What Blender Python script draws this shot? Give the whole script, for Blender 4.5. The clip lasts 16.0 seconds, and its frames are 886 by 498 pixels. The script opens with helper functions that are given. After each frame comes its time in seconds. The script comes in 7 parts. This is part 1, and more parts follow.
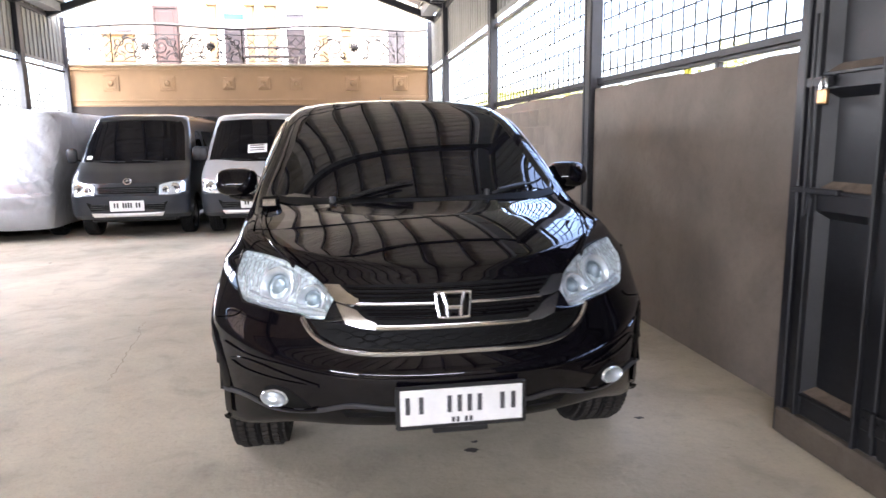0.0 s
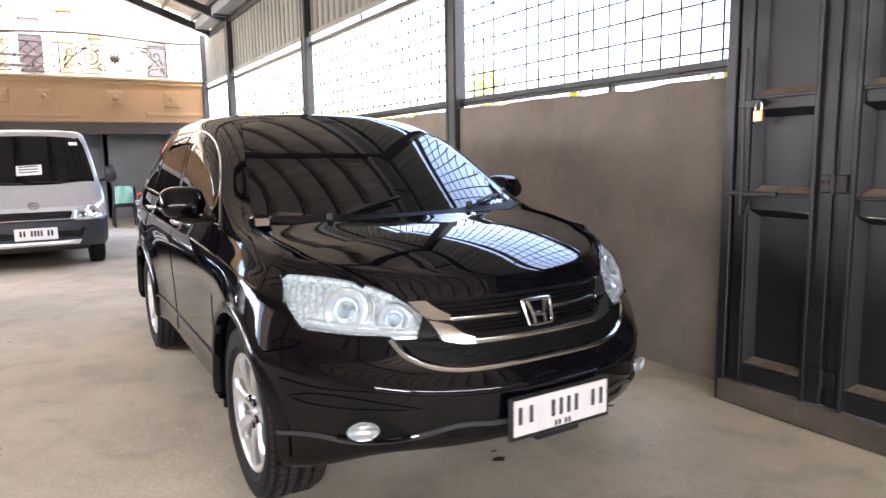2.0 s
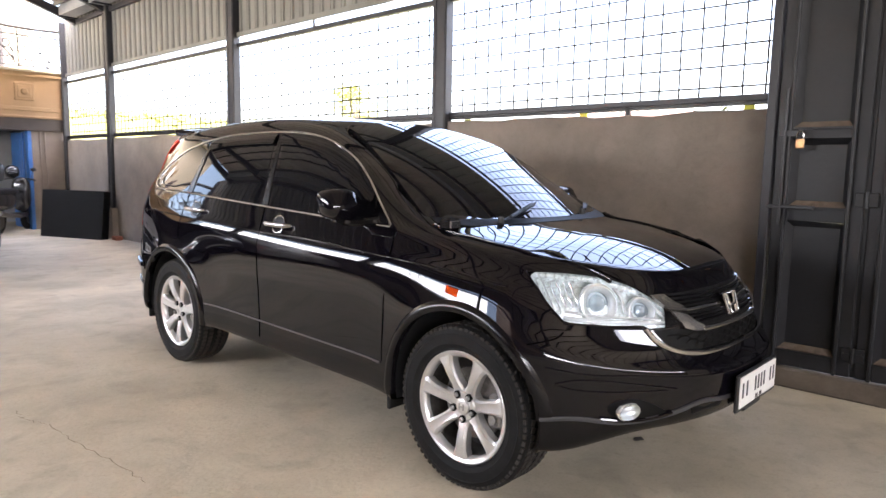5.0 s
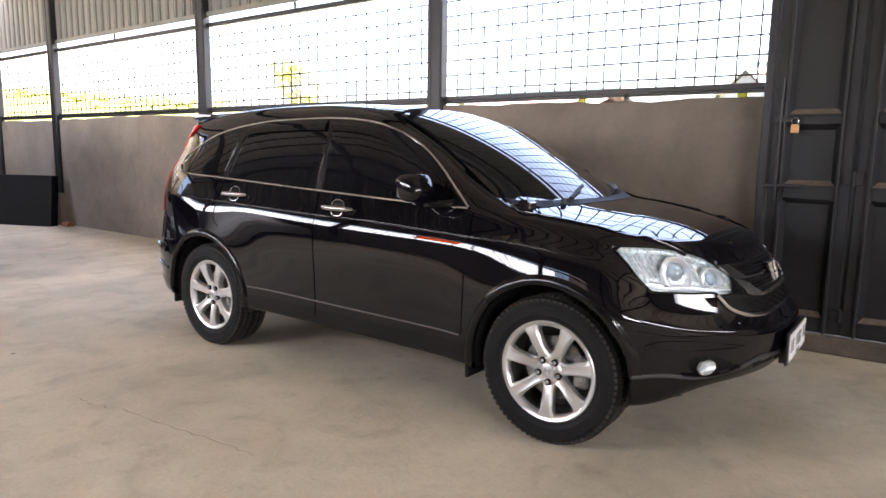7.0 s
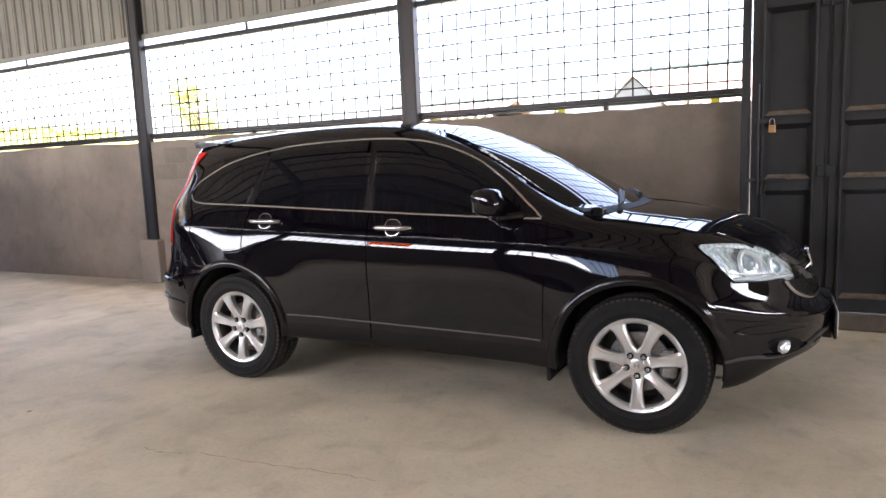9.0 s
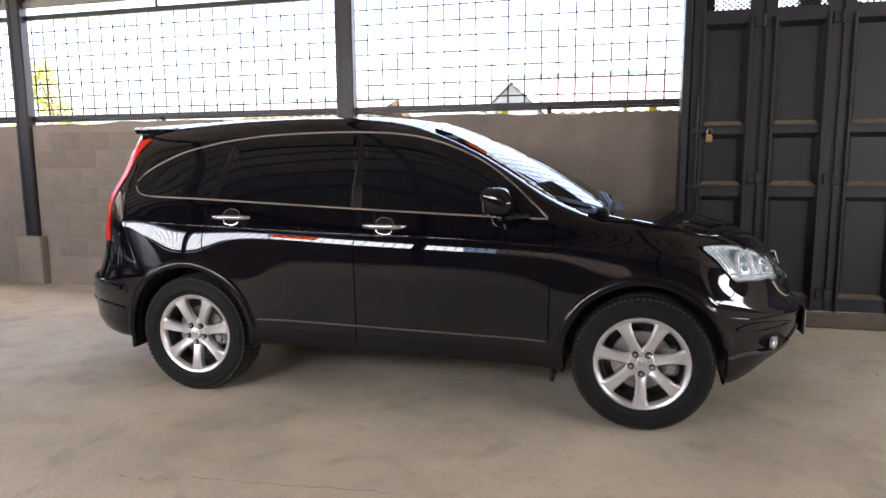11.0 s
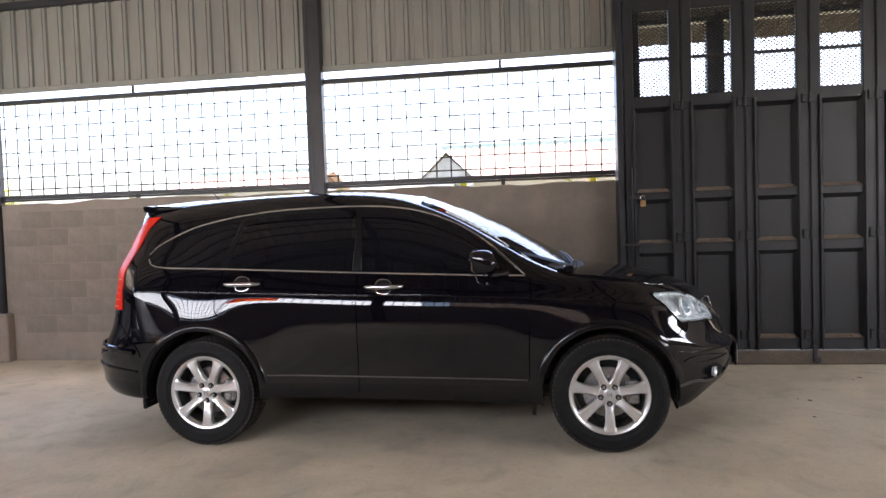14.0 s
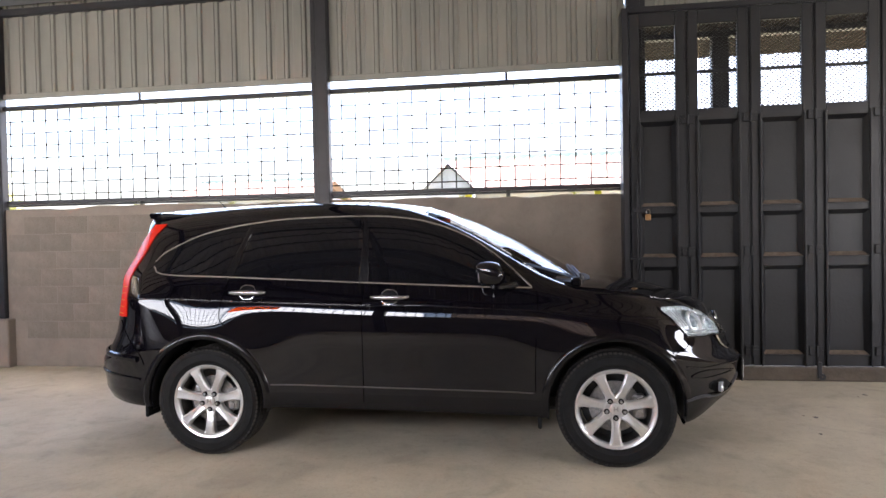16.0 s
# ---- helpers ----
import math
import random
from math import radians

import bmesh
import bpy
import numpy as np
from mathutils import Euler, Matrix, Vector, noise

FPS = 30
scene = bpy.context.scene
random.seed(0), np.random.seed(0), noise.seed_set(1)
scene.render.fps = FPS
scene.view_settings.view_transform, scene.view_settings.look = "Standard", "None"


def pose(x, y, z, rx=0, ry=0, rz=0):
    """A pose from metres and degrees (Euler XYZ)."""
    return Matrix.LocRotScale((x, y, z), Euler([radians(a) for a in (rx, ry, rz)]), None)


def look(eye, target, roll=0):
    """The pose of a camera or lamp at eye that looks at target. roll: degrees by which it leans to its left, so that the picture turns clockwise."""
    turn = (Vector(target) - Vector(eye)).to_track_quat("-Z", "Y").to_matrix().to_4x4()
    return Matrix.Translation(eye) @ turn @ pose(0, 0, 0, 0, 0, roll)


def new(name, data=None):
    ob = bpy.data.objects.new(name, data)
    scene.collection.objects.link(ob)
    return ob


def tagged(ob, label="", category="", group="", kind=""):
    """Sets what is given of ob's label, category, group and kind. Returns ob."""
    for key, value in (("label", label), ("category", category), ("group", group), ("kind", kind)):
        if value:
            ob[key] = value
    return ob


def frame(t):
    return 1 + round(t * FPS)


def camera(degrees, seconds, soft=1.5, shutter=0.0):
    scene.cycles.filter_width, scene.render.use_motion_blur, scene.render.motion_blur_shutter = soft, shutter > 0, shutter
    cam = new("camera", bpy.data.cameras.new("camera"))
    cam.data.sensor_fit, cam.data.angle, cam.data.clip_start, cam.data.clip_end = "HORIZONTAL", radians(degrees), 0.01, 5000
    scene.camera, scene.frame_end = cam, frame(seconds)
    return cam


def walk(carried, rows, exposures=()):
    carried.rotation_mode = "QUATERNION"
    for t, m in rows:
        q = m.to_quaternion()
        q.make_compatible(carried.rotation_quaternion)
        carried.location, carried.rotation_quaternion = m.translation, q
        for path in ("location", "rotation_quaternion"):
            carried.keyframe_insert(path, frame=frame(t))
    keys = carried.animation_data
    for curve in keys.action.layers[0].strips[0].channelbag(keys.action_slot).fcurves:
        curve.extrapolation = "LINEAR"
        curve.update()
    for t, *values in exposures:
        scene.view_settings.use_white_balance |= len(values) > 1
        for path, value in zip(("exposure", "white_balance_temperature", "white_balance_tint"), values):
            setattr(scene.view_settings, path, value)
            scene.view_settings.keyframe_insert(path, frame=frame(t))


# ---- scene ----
cam = camera(67.4, 16.0, shutter=0.5)
PATH = [
    (0, (0.05, -0.228, 1.407), (0.351, 1.722, 1.078), -0.8),
    (0.5, (-0.221, -0.007, 1.361), (0.189, 1.927, 1.059), -0.1),
    (1, (-0.514, 0.103, 1.395), (0.173, 1.964, 1.143), 1.3),
    (1.5, (-0.816, 0.079, 1.408), (0.106, 1.834, 1.144), -0.6),
    (2, (-1.099, 0.214, 1.381), (-0.074, 1.909, 1.105), -1.0),
    (2.5, (-1.342, 0.375, 1.408), (-0.255, 2.035, 1.155), -0.2),
    (3, (-1.725, 0.482, 1.416), (-0.491, 2.028, 1.119), -1.2),
    (3.5, (-1.947, 0.629, 1.397), (-0.697, 2.169, 1.144), -1.6),
    (6, (-2.876, 1.279, 1.352), (-1.308, 2.493, 1.093), 1.4),
    (6.5, (-3.051, 1.353, 1.366), (-1.469, 2.544, 1.088), 0.4),
    (7, (-3.153, 1.498, 1.371), (-1.556, 2.666, 1.079), 0.8),
    (7.5, (-3.236, 1.7, 1.371), (-1.629, 2.859, 1.094), -0.0),
    (8, (-3.42, 1.898, 1.383), (-1.74, 2.948, 1.112), -1.2),
    (10.5, (-3.896, 2.824, 1.407), (-2.022, 3.467, 1.137), -1.3),
    (11, (-3.874, 3.011, 1.405), (-1.958, 3.516, 1.135), -0.4),
    (11.5, (-3.875, 3.169, 1.404), (-1.943, 3.645, 1.195), -0.6),
    (12, (-4.038, 3.282, 1.409), (-2.065, 3.574, 1.264), -2.1),
    (12.5, (-4.202, 3.287, 1.417), (-2.232, 3.616, 1.326), -1.8),
    (13, (-4.367, 3.21, 1.419), (-2.4, 3.555, 1.307), -2.2),
    (13.5, (-4.457, 3.216, 1.424), (-2.482, 3.522, 1.34), -1.0),
    (14, (-4.521, 3.23, 1.422), (-2.545, 3.535, 1.347), -1.9),
    (14.5, (-4.507, 3.243, 1.422), (-2.533, 3.554, 1.357), -1.6),
    (15, (-4.521, 3.255, 1.427), (-2.55, 3.588, 1.364), -1.7),
    (15.5, (-4.518, 3.262, 1.427), (-2.544, 3.576, 1.369), -1.7),
    (16, (-4.519, 3.278, 1.423), (-2.542, 3.581, 1.381), -1.1),
]
walk(cam, [(t, look(eye, target, roll)) for t, eye, target, roll in PATH],
     exposures=[(0.0, 4.31, 5920, 16), (0.6, 4.41, 6020, 16), (1.5, 4.34, 6180, 16), (3.5, 4.32, 6370, 16), (7.0, 3.97, 6400, 16), (11.0, 3.78, 6270, 16), (13.0, 3.54, 6270, 16), (16.0, 3.79, 6270, 16)])
from mathutils.bvhtree import BVHTree
from mathutils.kdtree import KDTree
from mathutils.geometry import delaunay_2d_cdt

# ---- sky and sun: bright hazy day outside a roofed yard ----
world = bpy.data.worlds.new("sky")
scene.world = world
world.use_nodes = True
wn = world.node_tree
wn.nodes.clear()
w_out = wn.nodes.new("ShaderNodeOutputWorld")
w_bg = wn.nodes.new("ShaderNodeBackground")
w_sky = wn.nodes.new("ShaderNodeTexSky")
w_sky.sky_type = "NISHITA"
w_sky.sun_disc = False
w_sky.sun_elevation = radians(62)
w_sky.sun_rotation = radians(180)
w_sky.air_density, w_sky.dust_density, w_sky.ozone_density = 1.0, 5.5, 0.4
w_bg.inputs["Strength"].default_value = 0.15
wn.links.new(w_sky.outputs[0], w_bg.inputs[0])
wn.links.new(w_bg.outputs[0], w_out.inputs[0])
sun_data = bpy.data.lights.new("sun", "SUN")
sun_data.energy = 1.7
sun_data.angle = radians(4)
sun_data.color = (1.0, 0.95, 0.88)
sun = new("sun", sun_data)
sun.matrix_world = look((-0.4, -8.5, 16.0), (0, 0, 0))


def opening_light(name, size_x, size_y, watts, eye, target):
    """Added area lamp that stands in for sky light through one of the yard's open sides."""
    d = bpy.data.lights.new(name, "AREA")
    d.shape, d.size, d.size_y, d.energy, d.color = "RECTANGLE", size_x, size_y, watts, (1.0, 0.97, 0.93)
    o = new(name, d)
    o.matrix_world = look(eye, target)


opening_light("west_opening_light", 7.8, 1.05, 40.0, (-6.1, 12.0, 2.44), (-5.1, 12.0, 2.30))
opening_light("west_shaded_opening_light", 3.0, 1.05, 19.0, (-6.1, 6.55, 2.44), (-5.1, 6.55, 2.30))
# unseen front west bay: lamp added to brighten the gate and front floor
opening_light("west_front_fill_light", 4.0, 1.05, 30.0, (-6.1, -4.6, 2.44), (-5.1, -4.6, 2.30))
opening_light("south_opening_light", 7.8, 0.6, 20.0, (-1.77, -7.2, 3.60), (-1.77, -6.0, 3.1))


# ---- materials ----
def mat(name, base, rough=0.6, metal=0.0, var=0.0, scale=6.0, bump=0.0, bump_scale=40.0, coat=0.0, var_col=None, spec=0.5,
        rough_var=0.0, stretch=(1, 1, 1), rand=0.0, trans=0.0, ior=1.5, coat_ior=1.5, blot=0.0):
    """Principled material with two scales of noise in colour, gloss and relief, in metres."""
    m = bpy.data.materials.new(name)
    m.use_nodes = True
    nt = m.node_tree
    bs = nt.nodes["Principled BSDF"]
    bs.inputs["Base Color"].default_value = (*base, 1)
    bs.inputs["Roughness"].default_value = rough
    bs.inputs["Metallic"].default_value = metal
    bs.inputs["Coat Weight"].default_value = coat
    bs.inputs["Coat Roughness"].default_value = 0.02
    bs.inputs["Coat IOR"].default_value = coat_ior
    bs.inputs["Specular IOR Level"].default_value = spec
    bs.inputs["Transmission Weight"].default_value = trans
    bs.inputs["IOR"].default_value = ior
    if var or bump or rough_var or rand:
        co = nt.nodes.new("ShaderNodeTexCoord")
        mp = nt.nodes.new("ShaderNodeMapping")
        mp.inputs["Scale"].default_value = stretch
        nt.links.new(co.outputs["Object"], mp.inputs["Vector"])
    if var or rand:
        n1 = nt.nodes.new("ShaderNodeTexNoise")
        n1.inputs["Scale"].default_value = scale
        n1.inputs["Detail"].default_value = 8
        n1.inputs["Roughness"].default_value = 0.65
        nt.links.new(mp.outputs[0], n1.inputs["Vector"])
        ramp = nt.nodes.new("ShaderNodeValToRGB")
        ramp.color_ramp.elements[0].position = 0.32
        ramp.color_ramp.elements[1].position = 0.70
        dark = var_col or tuple(c * (1 - var) for c in base)
        ramp.color_ramp.elements[0].color = (*dark, 1)
        ramp.color_ramp.elements[1].color = (*(min(1, c * (1 + var * 0.35)) for c in base), 1)
        nt.links.new(n1.outputs["Fac"], ramp.inputs[0])
        last = ramp.outputs[0]
        if blot:
            for sc, pos, amt in ((0.28, 0.55, blot), (3.2, 0.62, blot * 0.6), (19.0, 0.64, blot * 0.35), (75.0, 0.60, blot * 0.3)):
                nb = nt.nodes.new("ShaderNodeTexNoise")
                nb.inputs["Scale"].default_value = sc
                nb.inputs["Detail"].default_value = 7
                nb.inputs["Distortion"].default_value = 0.7
                nt.links.new(mp.outputs[0], nb.inputs["Vector"])
                rb = nt.nodes.new("ShaderNodeMapRange")
                rb.inputs["From Min"].default_value = pos - 0.10
                rb.inputs["From Max"].default_value = pos + 0.12
                rb.inputs["To Min"].default_value = 1.0
                rb.inputs["To Max"].default_value = 1.0 - amt
                nt.links.new(nb.outputs["Fac"], rb.inputs["Value"])
                mx = nt.nodes.new("ShaderNodeMix")
                mx.data_type, mx.blend_type = "RGBA", "MULTIPLY"
                mx.inputs[0].default_value = 1.0
                nt.links.new(last, mx.inputs[6])
                nt.links.new(rb.outputs[0], mx.inputs[7])
                last = mx.outputs[2]
        if rand:
            info = nt.nodes.new("ShaderNodeObjectInfo")
            mm = nt.nodes.new("ShaderNodeMapRange")
            mm.inputs["To Min"].default_value = 1 - rand
            mm.inputs["To Max"].default_value = 1 + rand
            nt.links.new(info.outputs["Random"], mm.inputs["Value"])
            hsv = nt.nodes.new("ShaderNodeHueSaturation")
            nt.links.new(mm.outputs[0], hsv.inputs["Value"])
            nt.links.new(last, hsv.inputs["Color"])
            last = hsv.outputs[0]
        nt.links.new(last, bs.inputs["Base Color"])
    if rough_var:
        n3 = nt.nodes.new("ShaderNodeTexNoise")
        n3.inputs["Scale"].default_value = scale * 2.3
        n3.inputs["Detail"].default_value = 6
        nt.links.new(mp.outputs[0], n3.inputs["Vector"])
        mr = nt.nodes.new("ShaderNodeMapRange")
        mr.inputs["To Min"].default_value = max(0.0, rough - rough_var)
        mr.inputs["To Max"].default_value = min(1.0, rough + rough_var)
        nt.links.new(n3.outputs["Fac"], mr.inputs["Value"])
        nt.links.new(mr.outputs[0], bs.inputs["Roughness"])
    if bump:
        n2 = nt.nodes.new("ShaderNodeTexNoise")
        n2.inputs["Scale"].default_value = bump_scale
        n2.inputs["Detail"].default_value = 6
        nt.links.new(mp.outputs[0], n2.inputs["Vector"])
        bp = nt.nodes.new("ShaderNodeBump")
        bp.inputs["Strength"].default_value = bump
        bp.inputs["Distance"].default_value = 0.02
        nt.links.new(n2.outputs["Fac"], bp.inputs["Height"])
        nt.links.new(bp.outputs[0], bs.inputs["Normal"])
    return m


M_PAINT = mat("black_car_paint", (0.0026, 0.0022, 0.0038), 0.4, coat=1.0, spec=0.0, coat_ior=1.47)
M_VANGLASS = mat("dark_van_glass", (0.004, 0.004, 0.005), 0.03, spec=0.14)
M_TINT = mat("dark_tinted_glass", (0.005, 0.005, 0.0065), 0.02, spec=0.27)
M_CHROME = mat("chrome", (0.58, 0.58, 0.59), 0.12, 1.0)
M_TRIM = mat("black_plastic_trim", (0.012, 0.012, 0.013), 0.45, bump=0.1, bump_scale=300)
M_GLOSSBLK = mat("gloss_black_plastic", (0.0035, 0.0032, 0.0042), 0.16, spec=0.36)
M_RUBBER = mat("tyre_rubber", (0.0085, 0.0083, 0.0085), 0.68, var=0.35, scale=18, bump=0.15, bump_scale=120, spec=0.2)
M_TREAD = mat("dusty_tread_rubber", (0.040, 0.036, 0.032), 0.85, var=0.4, scale=30, spec=0.2)
M_ALLOY = mat("silver_alloy", (0.68, 0.68, 0.68), 0.33, 0.8, var=0.08, scale=30)
M_STEEL = mat("worn_steel", (0.15, 0.14, 0.13), 0.45, 0.9, var=0.4, scale=25)
M_DISC = mat("worn_brake_steel", (0.34, 0.33, 0.32), 0.4, 0.7, var=0.4, scale=40)
M_GRILLE = mat("matt_black_grille", (0.004, 0.004, 0.004), 0.6, spec=0.15)
M_LENS = mat("clear_lens", (0.9, 0.95, 1.0), 0.03, trans=1.0, ior=1.25)
M_REFL = mat("lamp_reflector", (0.86, 0.90, 0.92), 0.16, 0.7, var=0.2, scale=22)
M_LAMPBODY = mat("lamp_housing", (0.80, 0.86, 0.88), 0.28, 0.3, var=0.45, scale=28, rough_var=0.12)
M_BRIGHT = mat("bright_lamp_chrome", (0.90, 0.94, 0.97), 0.16, 0.65, var=0.12, scale=30, rough_var=0.08)
M_LAMPDARK = mat("lamp_cup_grey", (0.30, 0.35, 0.39), 0.25, 0.5)
M_BULB = mat("projector_glass", (0.45, 0.53, 0.58), 0.08, 0.6, coat=1.0)
M_RED = mat("red_lamp_plastic", (0.60, 0.022, 0.008), 0.25, spec=0.12, var=0.2, scale=40)
M_AMBER = mat("amber_plastic", (0.7, 0.22, 0.02), 0.15)
M_WHITE = mat("white_plate_paint", (0.78, 0.78, 0.76), 0.5, var=0.08, scale=20)
M_INK = mat("black_print", (0.01, 0.01, 0.01), 0.5)
M_CONC = mat("dusty_concrete", (0.585, 0.522, 0.400), 0.8, var=0.26, scale=0.9, bump=0.15, bump_scale=34, rough_var=0.12, blot=0.36)
M_PLASTER = mat("grey_cement_render", (0.280, 0.237, 0.197), 0.9, var=0.28, scale=1.1, bump=0.30, bump_scale=18, blot=0.22)
M_BROWNCLOSE = mat("brown_plaster", (0.44, 0.33, 0.25), 0.9, var=0.25, scale=1.2, bump=0.2, bump_scale=20)
M_BLOCK = mat("cement_block", (0.246, 0.208, 0.172), 0.92, var=0.30, scale=2.2, bump=0.4, bump_scale=60, rand=0.07, blot=0.34)
M_POST = mat("dark_painted_steel", (0.012, 0.012, 0.016), 0.45, var=0.45, scale=5, bump=0.08, bump_scale=60)
M_PURLIN = mat("dull_painted_purlin", (0.055, 0.050, 0.047), 0.5, var=0.4, scale=5)
M_GATE = mat("black_gate_paint", (0.0125, 0.013, 0.0155), 0.46, var=0.4, scale=2.5, bump=0.08, bump_scale=35, rough_var=0.15, var_col=(0.007, 0.007, 0.0083), spec=0.42)
M_GATEDUST = mat("dust_on_gate_ledge", (0.16, 0.122, 0.09), 0.9, var=0.5, scale=14, bump=0.2)
M_SHEET = mat("galvanised_sheet", (0.225, 0.22, 0.195), 0.5, 0.2, var=0.22, scale=2.0, rough_var=0.1, stretch=(1, 1, 0.25))
M_ROOF = mat("roof_sheet_underside", (0.60, 0.53, 0.465), 0.55, 0.0, var=0.25, scale=1.6, stretch=(0.3, 1, 1))
M_WIRE = mat("rusty_wire", (0.022, 0.018, 0.016), 0.8, 0.0, var=0.4, scale=20, spec=0.1)
M_LIGHTPOST = mat("grey_painted_post", (0.32, 0.33, 0.34), 0.5, var=0.2, scale=6)


# ---- mesh helpers ----
class Geo:
    """Vertices and faces gathered for one mesh."""

    def __init__(self):
        self.v, self.f = [], []

    def add(self, vs, fs):
        n = len(self.v)
        self.v.extend([tuple(p) for p in vs])
        self.f.extend([tuple(i + n for i in q) for q in fs])
        return self

    def box(self, x0, x1, y0, y1, z0, z1, b=0.0, m=None):
        """A box whose twelve edges are chamfered by b."""
        if b <= 0:
            vs = [(x, y, z) for x in (x0, x1) for y in (y0, y1) for z in (z0, z1)]
            fs = [(0, 1, 3, 2), (4, 6, 7, 5), (0, 4, 5, 1), (2, 3, 7, 6), (0, 2, 6, 4), (1, 5, 7, 3)]
        else:
            c, h = ((x0 + x1) / 2, (y0 + y1) / 2, (z0 + z1) / 2), ((x1 - x0) / 2, (y1 - y0) / 2, (z1 - z0) / 2)
            bb = min(b, *(k * 0.9 for k in h))
            vs, ix = [], {}
            for sx in (-1, 1):
                for sy in (-1, 1):
                    for sz in (-1, 1):
                        for a in range(3):
                            s = (sx, sy, sz)
                            p = [c[k] + s[k] * (h[k] - (0 if k == a else bb)) for k in range(3)]
                            ix[(sx, sy, sz, a)] = len(vs)
                            vs.append(tuple(p))
            fs = []
            for a in range(3):
                u, w = (a + 1) % 3, (a + 2) % 3
                for s in (-1, 1):
                    q = []
                    for (su, sw) in ((-1, -1), (1, -1), (1, 1), (-1, 1)):
                        k = [0, 0, 0]
                        k[a], k[u], k[w] = s, su, sw
                        q.append(ix[(*k, a)])
                    fs.append(tuple(q if s > 0 else q[::-1]))
            for a in range(3):
                u, w = (a + 1) % 3, (a + 2) % 3
                for su in (-1, 1):
                    for sw in (-1, 1):
                        k0, k1 = [0, 0, 0], [0, 0, 0]
                        k0[a], k0[u], k0[w] = -1, su, sw
                        k1[a], k1[u], k1[w] = 1, su, sw
                        q = (ix[(*k0, u)], ix[(*k1, u)], ix[(*k1, w)], ix[(*k0, w)])
                        fs.append(q if su * sw < 0 else q[::-1])
            for sx in (-1, 1):
                for sy in (-1, 1):
                    for sz in (-1, 1):
                        q = tuple(ix[(sx, sy, sz, a)] for a in range(3))
                        fs.append(q if sx * sy * sz > 0 else q[::-1])
        if m is not None:
            vs = [m @ Vector(p) for p in vs]
        return self.add(vs, fs)

    def tube(self, pts, r, n=8, closed=False, caps=True):
        """A round bar along a line of points; r is one radius or one for each point."""
        pts = [Vector(p) for p in pts]
        k = len(pts)
        rs = r if isinstance(r, (list, tuple)) else [r] * k
        up, vs, fs = Vector((0.13, 0.21, 0.97)), [], []
        for i, p in enumerate(pts):
            a = pts[(i - 1) % k] if closed or i else p
            c = pts[(i + 1) % k] if closed or i < k - 1 else p
            d = (c - a).normalized()
            if abs(d.dot(up)) > 0.95:
                up = Vector((0.9, 0.3, 0.1))
            s = d.cross(up).normalized()
            up = s.cross(d).normalized()
            vs += [p + (s * math.cos(2 * math.pi * j / n) + up * math.sin(2 * math.pi * j / n)) * rs[i] for j in range(n)]
        for i in range(k if closed else k - 1):
            i2 = (i + 1) % k
            fs += [(i * n + j, i * n + (j + 1) % n, i2 * n + (j + 1) % n, i2 * n + j) for j in range(n)]
        if caps and not closed:
            fs += [tuple(range(n - 1, -1, -1)), tuple((k - 1) * n + j for j in range(n))]
        return self.add(vs, fs)

    def lathe(self, prof, centre, axis="x", n=48, a0=0.0, a1=360.0):
        """A profile of (along the axis, radius) turned round an axis."""
        full = abs(a1 - a0) >= 359.9
        cols = n if full else n + 1
        vs, fs = [], []
        for i in range(cols):
            a = radians(a0 + (a1 - a0) * i / n)
            for u, r in prof:
                p, q = r * math.cos(a), r * math.sin(a)
                vs.append({"x": (u, p, q), "y": (q, u, p), "z": (p, q, u)}[axis])
        k = len(prof)
        for i in range(n):
            i2 = (i + 1) % cols
            fs += [(i * k + j, i * k + j + 1, i2 * k + j + 1, i2 * k + j) for j in range(k - 1)]
        c = Vector(centre)
        return self.add([Vector(p) + c for p in vs], fs)

    def grid(self, rows, close=False):
        """Quads between rows of equally many points."""
        k = len(rows[0])
        vs = [p for r in rows for p in r]
        fs = []
        for i in range(len(rows) - 1):
            for j in range(k if close else k - 1):
                j2 = (j + 1) % k
                fs.append((i * k + j, i * k + j2, (i + 1) * k + j2, (i + 1) * k + j))
        return self.add(vs, fs)

    def prism(self, poly, d):
        """A flat polygon pushed along d, closed on both sides."""
        n, d = len(poly), Vector(d)
        a = [Vector(p) for p in poly]
        return self.add(a + [p + d for p in a], [tuple(range(n))[::-1], tuple(range(n, 2 * n))] + [(i, (i + 1) % n, n + (i + 1) % n, n + i) for i in range(n)])

    def mirrored(self, x=0.0):
        """Adds the mirror image across the plane of that x."""
        n = len(self.v)
        self.v += [(2 * x - p[0], p[1], p[2]) for p in self.v]
        self.f += [tuple(i + n for i in q)[::-1] for q in self.f]
        return self


def spin_faces(me):
    bm = bmesh.new()
    bm.from_mesh(me)
    bmesh.ops.recalc_face_normals(bm, faces=bm.faces)
    bm.to_mesh(me)
    bm.free()


def link(name, geo, material, smooth=False, base=(0, 0, 0), weld=False, sharp=35, fix=True):
    """One mesh object; its origin is at base."""
    me = bpy.data.meshes.new(name)
    b = Vector(base)
    me.from_pydata([Vector(p) - b for p in geo.v], [], geo.f)
    if weld:
        bm = bmesh.new()
        bm.from_mesh(me)
        bmesh.ops.remove_doubles(bm, verts=bm.verts, dist=0.0004)
        bm.to_mesh(me)
        bm.free()
    if fix:
        spin_faces(me)
    me.materials.append(material)
    if smooth:
        me.shade_smooth()
        if sharp:
            me.set_sharp_from_angle(angle=radians(sharp))
    ob = new(name, me)
    ob.location = b
    return ob


def empty(name, loc, label, category, group="", kind=""):
    e = new(name)
    e.location = loc
    e.empty_display_size = 0.2
    return tagged(e, label, category, group, kind)


